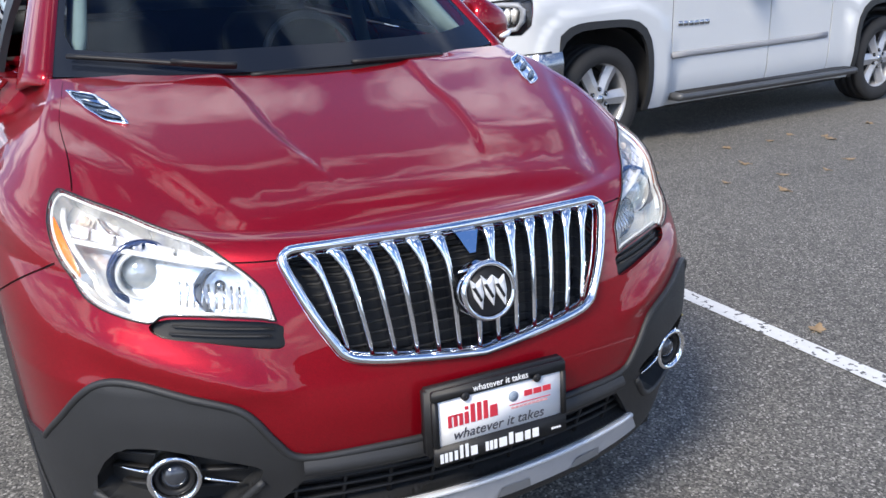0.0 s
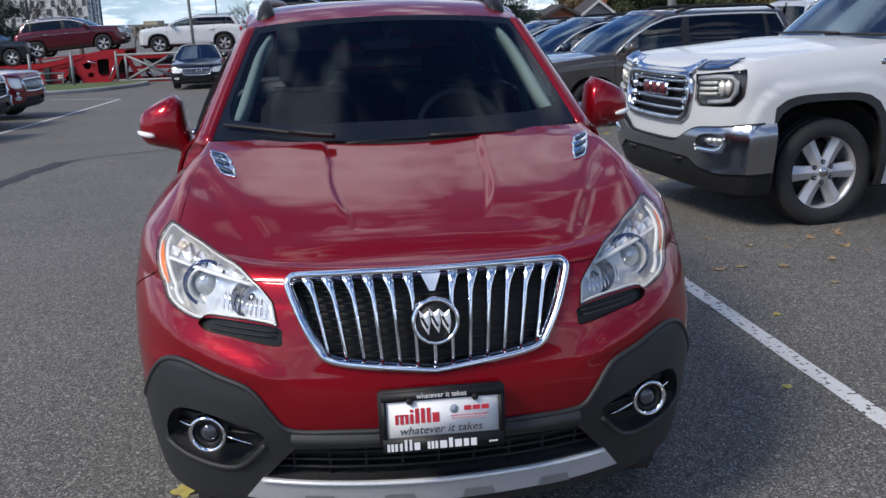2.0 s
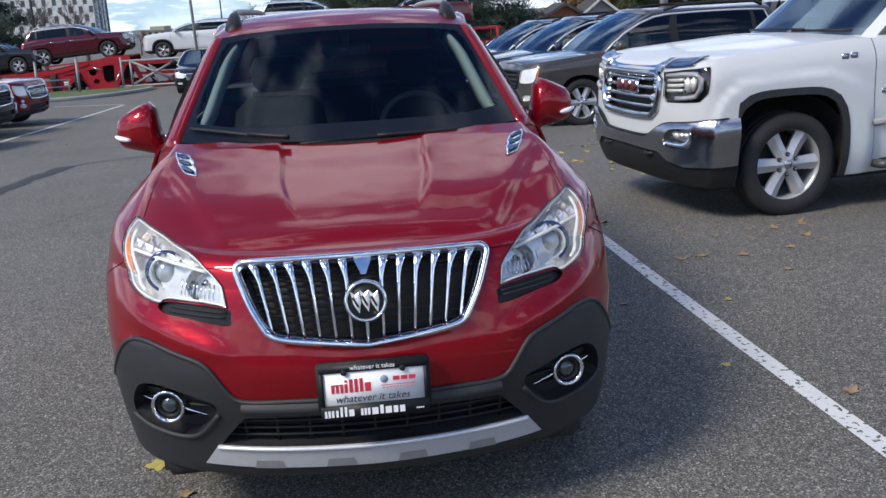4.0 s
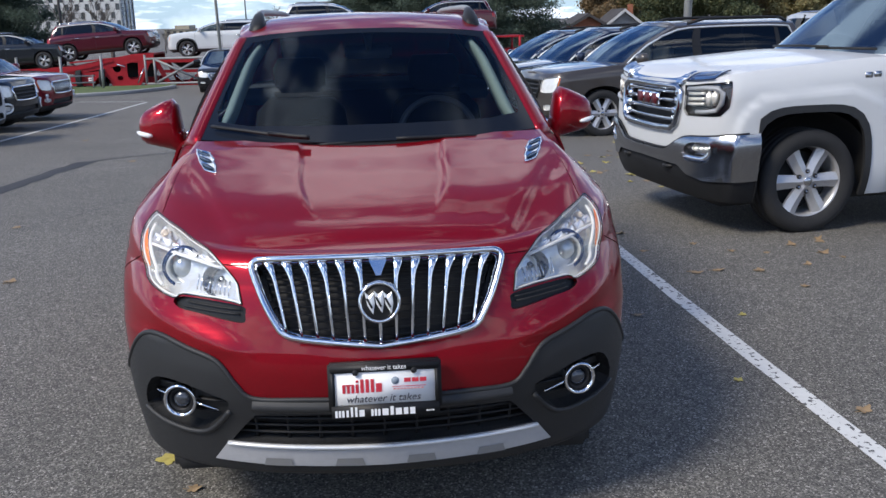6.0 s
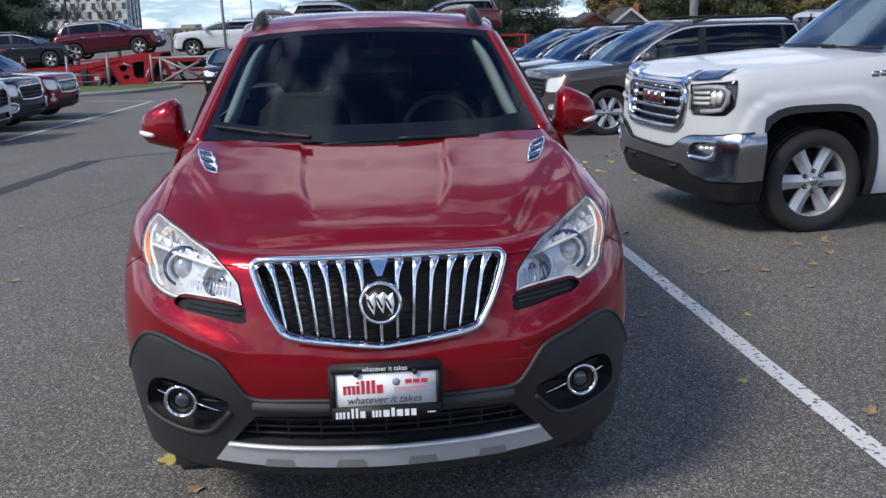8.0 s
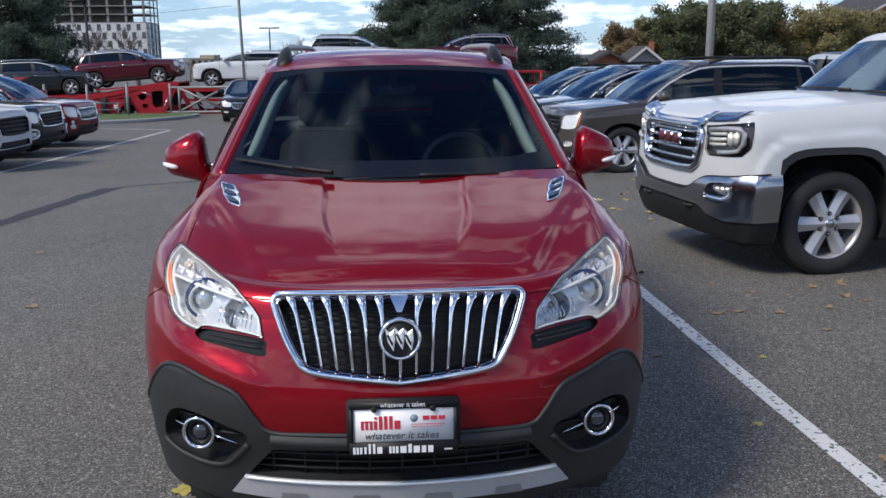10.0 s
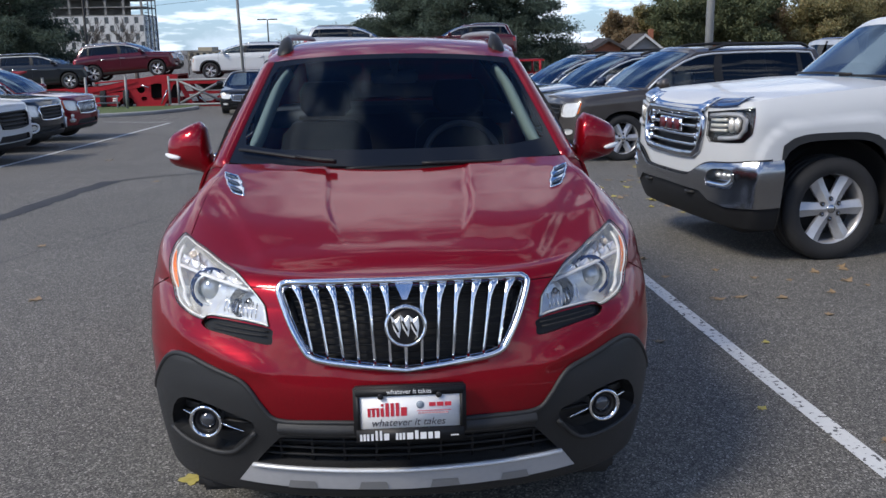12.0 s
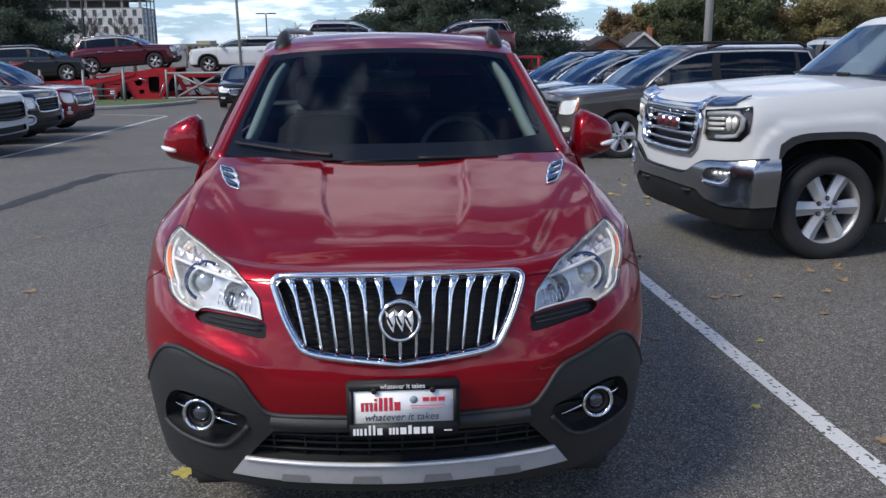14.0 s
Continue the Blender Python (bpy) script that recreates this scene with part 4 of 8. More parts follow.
    for s0, s1, v0, v1 in ((0.322, 0.276, 2.86, 2.70), (0.400, 0.448, 2.95, 2.98)):
        bar = [on_nose(s0 + (s1 - s0) * q, v0 + (v1 - v0) * q, -0.006) for q in steps(0, 1, 5)]
        part("chrome_wing", sided(tube(bar, [0.008, 0.008, 0.007, 0.006, 0.005, 0.003], 8, flat=0.55)), CHROME, pocket)
    fogbar = [on_nose(s, v, 0.006) for s, v in smooth_loop([(0.500, 2.30), (0.42, 2.06), (0.312, 2.03), (0.250, 2.78)], 6, False)]
    part("pocket_edge", sided(tube(fogbar, 0.009, 8)), CLADDING, pocket)

# the lower air intake
intake = part("air_intake", both(piece(nose, uv, cut["intake"], -0.075, -0.080)), PITCH, car, "black slatted lower air intake")
for v in (2.03, 2.25, 2.47, 2.69):
    row = [on_nose(s, v, -0.022) for s in steps(0.0, 0.262 - (v - 1.86) * 0.058, 14)]
    row = [Vector((-p.x, p.y, p.z)) for p in reversed(row[1:])] + row
    part("intake_bar", tube(row, 0.011, 6, flat=0.45), BLACK, intake)
for x in (-0.40, -0.30, -0.20, -0.10, 0.0, 0.10, 0.20, 0.30, 0.40):
    part("intake_rib", tube([at_x(x, v, -0.020) for v in steps(1.88, 2.78 if abs(x) < 0.38 else 2.6, 4)], 0.005, 5), BLACK, intake)
part("bumper_sill", both(grid(lambda s, v: on_nose(s, 2.82 + 0.36 * v, 0.010 + 0.014 * math.sin(v * math.pi)), steps(0, 0.205, 16), steps(0, 1, 5))), CLADDING, car, "grey-black bumper sill")
for x in (-0.33, -0.11, 0.11, 0.33):
    w = 0.047
    cells = lambda a, b: at_x(x + a, b, 0.0145)
    part("skid_inset", grid(lambda a, b: cells(a * (w - 0.008 * b), 1.21 + 0.24 * b) if abs(x + a * w) > 1e-4 else cells(1e-4, 1.21 + 0.24 * b), steps(-1, 1, 9), steps(0, 1, 3)), SKID_DARK, car)

# brighter tube along the top bevel: its highlight is put into the colour
edge = [on_nose(0.265 * q, 1.79 + 0.04 * q - 0.03, 0.014) for q in steps(0, 1, 16)]
part("skid_edge", tube([Vector((-q.x, q.y, q.z)) for q in reversed(edge[1:])] + edge, 0.0065, 8), SKIDBRIGHT, car, "upper edge of the skid plate, highlight put into its colour")

# number plate holder with the dealer's card
PY, PZ, PT = -0.082, 0.600, radians(-4)
plate_at = Matrix.Translation((0.005, PY, PZ)) @ Matrix.Rotation(PT, 4, "X")
bracket = part("plate_bracket", moved(joined(box(-0.166, 0.166, 0.004, 0.036, -0.078, 0.072, 0.006), box(-0.155, 0.155, 0.034, 0.075, -0.05, 0.056, 0.004)), plate_at), BLACK, car, "black plastic number plate holder with a dealer card")
rimw = joined(box(-0.158, 0.158, -0.010, 0.004, 0.048, 0.071, 0.003), box(-0.158, 0.158, -0.010, 0.004, -0.092, -0.050, 0.003),
              box(-0.158, -0.146, -0.010, 0.004, -0.0505, 0.0485, 0.002), box(0.146, 0.158, -0.010, 0.004, -0.0505, 0.0485, 0.002))
part("plate_frame", moved(rimw, plate_at), BLACK, bracket, "black plate frame")
CARD = mat("white_card", (0.84, 0.84, 0.84), 0.75, vary=0.03, scale=30)
INK_RED = mat("red_print", (0.55, 0.03, 0.05), 0.5, vary=0.05, scale=90)
INK_DARK = mat("dark_print", (0.05, 0.05, 0.06), 0.5, vary=0.05, scale=90)
INK_WHITE = mat("white_print", (0.78, 0.78, 0.78), 0.5, vary=0.04, scale=90)
card = part("dealer_card", moved(box(-0.147, 0.147, -0.004, 0.003, -0.052, 0.050), plate_at), CARD, bracket, "white card with red and grey print")
part("slogan", moved(moved(text_mesh("whatever it takes", 0.03, 0.215, 0.25), Matrix.Translation((-0.004, -0.0048, -0.043))), plate_at), INK_DARK, card, smooth=False)
part("slogan", moved(moved(text_mesh("whatever it takes", 0.02, 0.130), Matrix.Translation((-0.002, -0.0108, 0.0545))), plate_at), INK_WHITE, bracket, smooth=False)
# the dealer's name and marks as plain bars of their size and colour
letters = [(-0.124, 0.034, 0.026), (-0.086, 0.009, 0.026), (-0.072, 0.010, 0.040), (-0.057, 0.010, 0.040), (-0.042, 0.010, 0.040), (-0.027, 0.022, 0.026)]
for x, w, h in letters:
    bars = [(x, x + w, -0.014, -0.014 + h)] if w < 0.02 else [(x + w * a, x + w * b, -0.014 + h * c, -0.014 + h * d) for a, b, c, d in (((0, 0.24, 0, 1), (0.38, 0.62, 0, 1), (0.76, 1, 0, 1), (0.24, 0.76, 0.86, 1)) if w > 0.03 else ((0, 0.8, 0, 1),))]
    part("name_bar", moved(joined(*[plate_bar(a, b, c, d, -0.0042) for a, b, c, d in bars]), plate_at), INK_RED, card, smooth=False)
part("name_bar", moved(plate_bar(-0.085, -0.077, 0.017, 0.024, -0.0042), plate_at), INK_RED, card, smooth=False)
part("round_mark", moved(moved(turned([(0.0, 0.0115), (0.0055, 0.0115), (0.0055, 0.0005)], 20), Matrix.Translation((0.030, 0, 0.018))), plate_at), mat("grey_print", (0.25, 0.30, 0.36), 0.5), card)
for i in range(3):
    part("mark_bar", moved(plate_bar(0.056 + 0.023 * i, 0.075 + 0.023 * i, 0.012, 0.024, -0.0042), plate_at), INK_RED, card, smooth=False)
part("print_line", moved(plate_bar(0.020, 0.120, -0.001, 0.0002, -0.0042), plate_at), INK_RED, card, smooth=False)
for i in range(9):
    part("small_print", moved(plate_bar(0.024 + 0.010 * i, 0.032 + 0.010 * i, -0.0095, -0.0055, -0.0042), plate_at), mat("pale_red_print", (0.60, 0.30, 0.30), 0.5) if i == 0 else bpy.data.materials["pale_red_print"], card, smooth=False)
x = -0.148
for w, h in ((0.027, 0.020), (0.007, 0.020), (0.007, 0.029), (0.007, 0.029), (0.015, 0.020), (0.0, 0), (0.027, 0.020), (0.018, 0.020), (0.010, 0.026), (0.018, 0.020), (0.013, 0.020), (0.015, 0.020)):
    if w:
        bars = [(0, 1)] if w < 0.02 else [(0, 0.26), (0.37, 0.63), (0.74, 1)]
        part("name_bar", moved(joined(*[plate_bar(x + w * a, x + w * b, -0.084, -0.084 + h, -0.0102) for a, b in bars]), plate_at), INK_WHITE, bracket, smooth=False)
    x += w + 0.0055 if w else 0.014
for i in range(4):
    part("small_print", moved(plate_bar(0.118 + 0.006 * i, 0.1225 + 0.006 * i, -0.078, -0.074, -0.0102), plate_at), INK_WHITE, bracket, smooth=False)
for x in (-0.085, 0.085):
    part("screw", moved(moved(turned([(0.0, 0.009), (0.012, 0.009), (0.014, 0.006), (0.014, 0.0004)], 12), Matrix.Translation((x, 0, 0.048))), plate_at), BLACK, bracket)

# chrome portholes on the bonnet
VENT = [(0.768, 12.28), (0.572, 12.06), (0.474, 11.02), (0.568, 11.12)]


def vent_sv(a, b):
    """a across, b along the vent plate."""
    (s0, v0), (s1, v1), (s2, v2), (s3, v3) = VENT
    return ((s0 * (1 - b) + s3 * b) * (1 - a) + (s1 * (1 - b) + s2 * b) * a, (v0 * (1 - b) + v3 * b) * (1 - a) + (v1 * (1 - b) + v2 * b) * a)


for sgn in (1, -1):
    def sided(shape):
        return shape if sgn > 0 else mirrored(shape)
    rim_ab = []
    for t in steps(0, 2 * math.pi, 40)[:-1]:
        c, s_ = math.cos(t), math.sin(t)
        r = (abs(c) ** 5 + abs(s_) ** 5) ** -0.2
        b = 0.5 + 0.5 * r * s_
        rim_ab.append((0.5 + 0.5 * r * c * (0.93 + 0.07 * math.cos(6 * math.pi * b)), b))
    ring_low = [on_nose(*vent_sv(a, b), 0.000) for a, b in rim_ab]
    ring_top = [on_nose(*vent_sv(0.5 + (a - 0.5) * 0.95, 0.5 + (b - 0.5) * 0.97), 0.007) for a, b in rim_ab]
    ring_in = [on_nose(*vent_sv(0.5 + (a - 0.5) * 0.80, 0.5 + (b - 0.5) * 0.90), 0.005) for a, b in rim_ab]
    port = part("bonnet_vent", sided(loft([ring_low, ring_top, ring_in])), CHROME, car, "chrome bonnet vent with three portholes")
    for i in range(3):
        b0 = 0.19 + 0.31 * i
        loop = [(0.5 + 0.33 * math.cos(t), b0 + 0.085 * math.sin(t) + 0.03 * math.cos(t)) for t in steps(0, 2 * math.pi, 18)[:-1]]
        top = [on_nose(*vent_sv(a, b), 0.0075) for a, b in loop]
        low = [on_nose(*vent_sv(0.5 + (a - 0.5) * 0.8, b0 + (b - b0) * 0.8), 0.0055) for a, b in loop]
        part("porthole", sided(loft([top, low])), mat("vent_blue_grey", (0.06, 0.09, 0.14), 0.25, 0.3, vary=0.1, scale=80) if "vent_blue_grey" not in bpy.data.materials else bpy.data.materials["vent_blue_grey"], port)

# underbody and wheel wells
part("underbody", box(-0.70, 0.70, 0.25, 4.0, 0.20, 0.30, 0.02), PITCH, car)
part("radiator", box(-0.66, 0.66, 0.26, 0.40, 0.25, 0.80, 0.02), PITCH, car)
for sgn in (1, -1):
    for wy in (AXLE_Y, AXLE_Y + 2.555):
        part("wheel_well", moved(arch_shell(0.52, 0.80, 0.40), Matrix.Translation((0, wy, AXLE_Z)) @ Matrix.Diagonal((sgn, 1, 1, 1))), PITCH, car)
        wheel(car, "wheel", pose(sgn * 0.758, wy, AXLE_Z), 0.335, 0.215, 0.235, 5, True, sgn)

# flanks, doors and the cabin


FLANK = [(0.80, 0.24), (0.850, 0.34), (0.878, 0.46), (0.890, 0.62), (0.889, 0.76), (0.880, 0.90), (0.858, 1.02), (0.822, 1.12), (0.780, 1.165)]
LENGTH = 4.24


def flank(u, v):
    """The side from the front doors to the tail: u in metres from the nose, v over the rows of FLANK."""
    x, z = mixed(FLANK, v)
    z += 0.05 * max(0.0, (u - 1.4) / 2.8) * max(0.0, v / 8 - 0.4)
    if u > 3.45:
        k = (u - 3.45) / (LENGTH - 3.45)
        x *= math.sqrt(max(0.0, 1 - (k * 0.93) ** 5))
    t = max(0.0, 1 - (u - BACK) / 0.5)
    z += 0.004 * t
    return Vector((x, u, z))


rear_y = AXLE_Y + 2.555
hole2 = [(rear_y + ARCH * math.cos(a), AXLE_Z + ARCH * math.sin(a)) for a in steps(-0.3, math.pi + 0.3, 26)]


def flank_v(z):
    for i in range(8):
        if FLANK[i + 1][1] >= z:
            return i + (z - FLANK[i][1]) / (FLANK[i + 1][1] - FLANK[i][1])
    return 8.0


hole2 = [(y, max(0.0, flank_v(max(z, 0.24)))) for y, z in hole2] + [(rear_y - 0.4, 0.0), (rear_y + 0.4, 0.0)]


def yz_seam(points):
    out = []
    for d in (0.003, -0.003):
        line = [(y + d, v) for y, v in points]
        out += line if d > 0 else line[::-1]
    return out


fuv, fcut = cut_sheet((BACK, LENGTH, 0.0, 8.0), 0.06, (1.0, 0.12), [
    ("hole", hole2), ("gap", yz_seam([(1.40, 1.2), (1.385, 4), (1.40, 8)])), ("gap", yz_seam([(2.42, 1.2), (2.42, 8)])), ("gap", yz_seam([(3.10, 4.6), (3.28, 6), (3.30, 8)])),
    ("sill", [(BACK, 0.0), (BACK, 2.0), (2.98, 2.0), (2.98, 0.0)])])
for sgn in (1, -1):
    def sided(shape):
        return shape if sgn > 0 else mirrored(shape)
    side = part("flank", sided(piece(flank, fuv, fcut["rest"], 0, 0.01)), RED, car)
    part("door_gap", sided(piece(flank, fuv, fcut["gap"], -0.006)), PITCH, side)
    part("sill", sided(piece(flank, fuv, fcut["sill"], 0.008, 0.02)), CLADDING, side)
    for y in (2.20, 3.18):
        part("door_handle", sided(tube([flank(y - 0.10, 6.3) + Vector((0.006, 0, 0)), flank(y - 0.08, 6.3) + Vector((0.034, 0, 0)), flank(y + 0.06, 6.3) + Vector((0.034, 0, 0)), flank(y + 0.09, 6.3) + Vector((0.006, 0, 0))], 0.012, 8)), CHROME, side)
for sgn in (1, -1):
    ring_a = [nose(1.35, v) for v in steps(5.5, 12.9, 12)]
    ring_b = [flank(BACK + 0.012, flank_v(p.z)) for p in ring_a]
    skin = [q for pair in zip(ring_a, ring_b) for q in pair], [(2 * i, 2 * i + 1, 2 * i + 3, 2 * i + 2) for i in range(12)]
    part("fender_edge", skin if sgn > 0 else mirrored(skin), RED, car)
    top = [drawn_in((0.655, 1.29, 1.150), 1.0), drawn_in((0.715, 1.32, 1.155), 0.8), ring_a[-1] + Vector((0, 0, 0.001)), ring_b[-1] + Vector((0, 0, 0.001)), (0.800, 1.55, 1.172), (0.800, 1.82, 1.180), drawn_in((0.735, 1.62, 1.205), 1.0), drawn_in((0.715, 1.42, 1.200), 1.0)]
    base = [Vector(q) - Vector((0, 0, 0.03)) for q in top]
    cover = loft([base, top])
    part("fender_corner", cover if sgn > 0 else mirrored(cover), RED, car, smooth=False)
part("tailgate", both(grid(lambda a, b: Vector((a * 0.70, LENGTH - 0.02 - 0.10 * a ** 4 - 0.25 * max(0.0, b - 0.55) ** 1.5, 0.30 + b * 0.92)), steps(0, 1, 10), steps(0, 1, 10))), RED, car)

# greenhouse: rows of half plan from the scuttle up to the roof edge


def screen(u, v):
    """The windscreen, u from the middle to its side, v upward."""
    half = 0.735 + (0.588 - 0.735) * v
    yb, yt = 1.085 + 0.26 * abs(u) ** 2.2, 1.835 + 0.115 * abs(u) ** 2.2
    zb, zt = 1.168, 1.602 - 0.032 * u * u
    k = v + 0.05 * v * (1 - v)
    return drawn_in((half * u, yb + (yt - yb) * v, zb + (zt - zb) * k), 1.0)


def roof(u, v):
    """The roof, u from the middle to the rail, v from the screen to the tail."""
    half = 0.60 + 0.035 * math.sin(min(1, v * 1.3) * math.pi) - 0.02 * v
    y0 = 1.835 + 0.115 * abs(u) ** 2.2
    y = y0 + (3.95 - y0) * v
    crown = 1.602 + 0.082 * (1 - math.exp(-max(0.0, y - y0) / 0.20)) - 0.05 * max(0.0, (y - 3.2)) ** 2
    drop = 0.032 * u * u + 0.035 * min(1.0, 0.15 + v * 6) * max(0.0, abs(u) - 0.75) ** 2 / 0.0625
    return drawn_in((half * u, y, crown - drop), 1 - eased((y - 2.2) / 1.6))


part("roof_panel", both(grid(roof, steps(0, 1, 14), steps(0, 1, 18))), RED, car)
frit_in = [(-0.001, 0.125), (0.70, 0.125), (0.90, 0.155), (0.935, 0.25), (0.925, 0.80), (0.90, 0.925), (0.70, 0.945), (-0.001, 0.95)]
wuv, wcut = cut_sheet((0.0, 1.0, 0.0, 1.0), 0.04, (0.72, 0.75), [("clear", frit_in)])
pane = part("windscreen", both(piece(screen, wuv, wcut["clear"], 0, ev=0.01)), WINDSHIELD, car, "clear laminated windscreen")
pane.visible_shadow = False
part("screen_border", both(piece(screen, wuv, wcut["rest"], 0, ev=0.01)), FRIT, car, "black ceramic border of the windscreen")
for sgn in (1, -1):
    def sided(shape):
        return shape if sgn > 0 else mirrored(shape)
    # front pillar from the scuttle over the door to the tail
    rings = []
    for v in steps(-0.06, 1.06, 13):
        p = screen(1.0, v) if v <= 1 else screen(1.0, 1.0) + Vector((-0.022, 0.07, 0.006))
        w = 0.058 - 0.014 * v - (0.016 if v > 1 else 0.0)
        rings.append([(p.x - 0.030, p.y - 0.004, p.z - 0.012), (p.x - 0.024, p.y - 0.013, p.z + 0.006), (p.x + 0.004, p.y - 0.002, p.z + 0.010), (p.x + w * 0.55, p.y + 0.035, p.z + 0.006), (p.x + w, p.y + 0.085, p.z - 0.012), (p.x + w * 0.9, p.y + 0.30, p.z - 0.03), (p.x, p.y + 0.07, p.z - 0.05)])
    part("front_pillar", sided(loft(rings)), RED, car)
    edge = [roof(0.97, v) + Vector((0.012, 0, -0.016)) for v in steps(0.06, 1.0, 14)]
    part("roof_frame", sided(tube(edge, [0.003, 0.016, 0.024] + [0.028] * 12, 8)), RED, car)

    def side_glass(u, v):
        a = Vector((0.795, 1.50 + u * 2.30, 1.172 + 0.045 * u))
        b = roof(0.985, min(1.0, 0.03 + 0.90 * u)) + Vector((0.018, 0, -0.02))
        p = a.lerp(b, v)
        p.x += 0.025 * math.sin(v * math.pi)
        return p
    panes = [("front", [(0.03, 0.02), (0.36, 0.02), (0.36, 0.97), (0.16, 0.97)]), ("rear", [(0.40, 0.02), (0.72, 0.02), (0.72, 0.97), (0.40, 0.97)]), ("quarter", [(0.76, 0.02), (0.95, 0.02), (0.90, 0.97), (0.76, 0.97)])]
    guv, gcut = cut_sheet((0.0, 1.0, 0.0, 1.0), 0.07, (2.3, 0.5), panes)
    part("pillar_panel", sided(piece(side_glass, guv, gcut["rest"], 0, 0.02, ev=0.02)), BLACK, car)
    for k, _ in panes:
        w = part("side_window", sided(piece(side_glass, guv, gcut[k], -0.004, ev=0.02)), PRIVACY, car)
        w.visible_shadow = False
    part("belt_trim", sided(tube([side_glass(u, 0.0) + Vector((0.008, 0, 0)) for u in steps(0.02, 0.96, 10)], 0.010, 6)), CHROME, car)
    # rail on the roof with its black front foot
    rail = [roof(0.86, v) + Vector((0.0, 0, 0.006 + 0.030 * min(1.0, max(0.0, v - 0.09) / 0.08, (1 - v) / 0.10))) for v in steps(0.09, 0.94, 16)]
    bar = part("roof_rail", sided(tube(rail, 0.016, 8)), SKID_DARK, car, "dull grey roof rail")
    foot = []
    for v, h, w in ((0.045, 0.004, 0.022), (0.06, 0.022, 0.034), (0.085, 0.042, 0.036), (0.12, 0.052, 0.032), (0.17, 0.046, 0.026), (0.22, 0.030, 0.018)):
        p = roof(0.86, v)
        foot.append([(p.x + a * w, p.y, p.z - 0.012 - 0.010 * a + (h + 0.012) * b) for a, b in ((-1.15, 0), (-0.8, 0.75), (-0.35, 1), (0.35, 1), (0.85, 0.7), (1.2, 0))])
    part("rail_foot", sided(loft(foot)), BLACK, bar, "grey-black wedge foot of the rail")

    # door mirror
    cy = 1.62
    sections = [(0.790, 1.030, 0.050, 0.030), (0.815, 1.060, 0.060, 0.045), (0.832, 1.105, 0.075, 0.080), (0.848, 1.165, 0.090, 0.120), (0.875, 1.192, 0.102, 0.122), (0.915, 1.192, 0.106, 0.110), (0.955, 1.188, 0.102, 0.096), (0.995, 1.183, 0.088, 0.080), (1.017, 1.180, 0.068, 0.060), (1.028, 1.178, 0.035, 0.032)]
    rings = []
    for x, zc, hy, hz in sections:
        ring = []
        for a in steps(0, 2 * math.pi, 20)[:-1]:
            c, s_ = math.cos(a), math.sin(a)
            r = (abs(c) ** 3.0 + abs(s_) ** 3.0) ** (-1 / 3.0)
            ring.append((x, cy + 0.035 * (x - 0.8) / 0.2 - hy * r * c * (1.0 if c > 0 else 0.55), zc + 0.010 * (x > 0.84) + hz * (0.90 if x > 0.84 and s_ < 0 else 0.97) * r * s_))
        rings.append(ring)
    mirror = part("door_mirror", sided(loft(rings)), RED, car, "red door mirror with a white turn lamp")
    part("mirror_glass", sided(moved(box(0.875, 0.995, 0.0, 0.006, 1.125, 1.255, 0.003), Matrix.Translation((0, cy + 0.078, 0)))), BLACK, mirror, "dark mirror glass")
    part("mirror_foot", sided(loft([[(x, cy + 0.0 + a, z + b) for a, b in ((-0.055, -0.04), (0.05, -0.04), (0.05, 0.045), (-0.045, 0.045))] for x, z in ((0.775, 1.02), (0.815, 1.045), (0.865, 1.10))])), RED, mirror)
    lamp_pts = [(0.955 + 0.078 * q, cy + 0.035 * (0.155 + 0.078 * q) / 0.2 - (0.104 - 0.060 * q ** 2.5) * 1.02, 1.166 + 0.012 * q) for q in steps(0, 1, 8)]
    part("turn_lamp", sided(tube(lamp_pts, [0.006, 0.011, 0.013, 0.014, 0.014, 0.013, 0.012, 0.010, 0.006], 8, flat=0.8)), INK_WHITE, mirror, "white turn signal lens")

# wipers and scuttle
part("scuttle", both(grid(lambda u, v: screen(u, -0.16 + 0.17 * v) + Vector((0, 0, -0.012 + 0.004 * v)), steps(0, 1, 12), steps(0, 1, 3))), BLACK, car)
for pts in ([(-0.66, 0.080), (-0.50, 0.052), (-0.32, 0.012), (-0.24, 0.0)], [(-0.20, -0.03), (0.0, -0.012), (0.20, -0.012), (0.42, -0.025)]):
    line = [screen(x / 0.72, v) + (Vector((0, -0.012, 0.018)) if v > -0.005 else Vector((0, 0.02, 0.004))) for x, v in smooth_loop(pts, 4, False)]
    arm = part("wiper", tube(line, 0.0075, 6), BLACK, car, "black wiper blade")
    part("wiper_arm", tube([p + Vector((0, -0.008, 0.006)) for p in line[len(line) // 2:]], 0.007, 6), BLACK, arm)

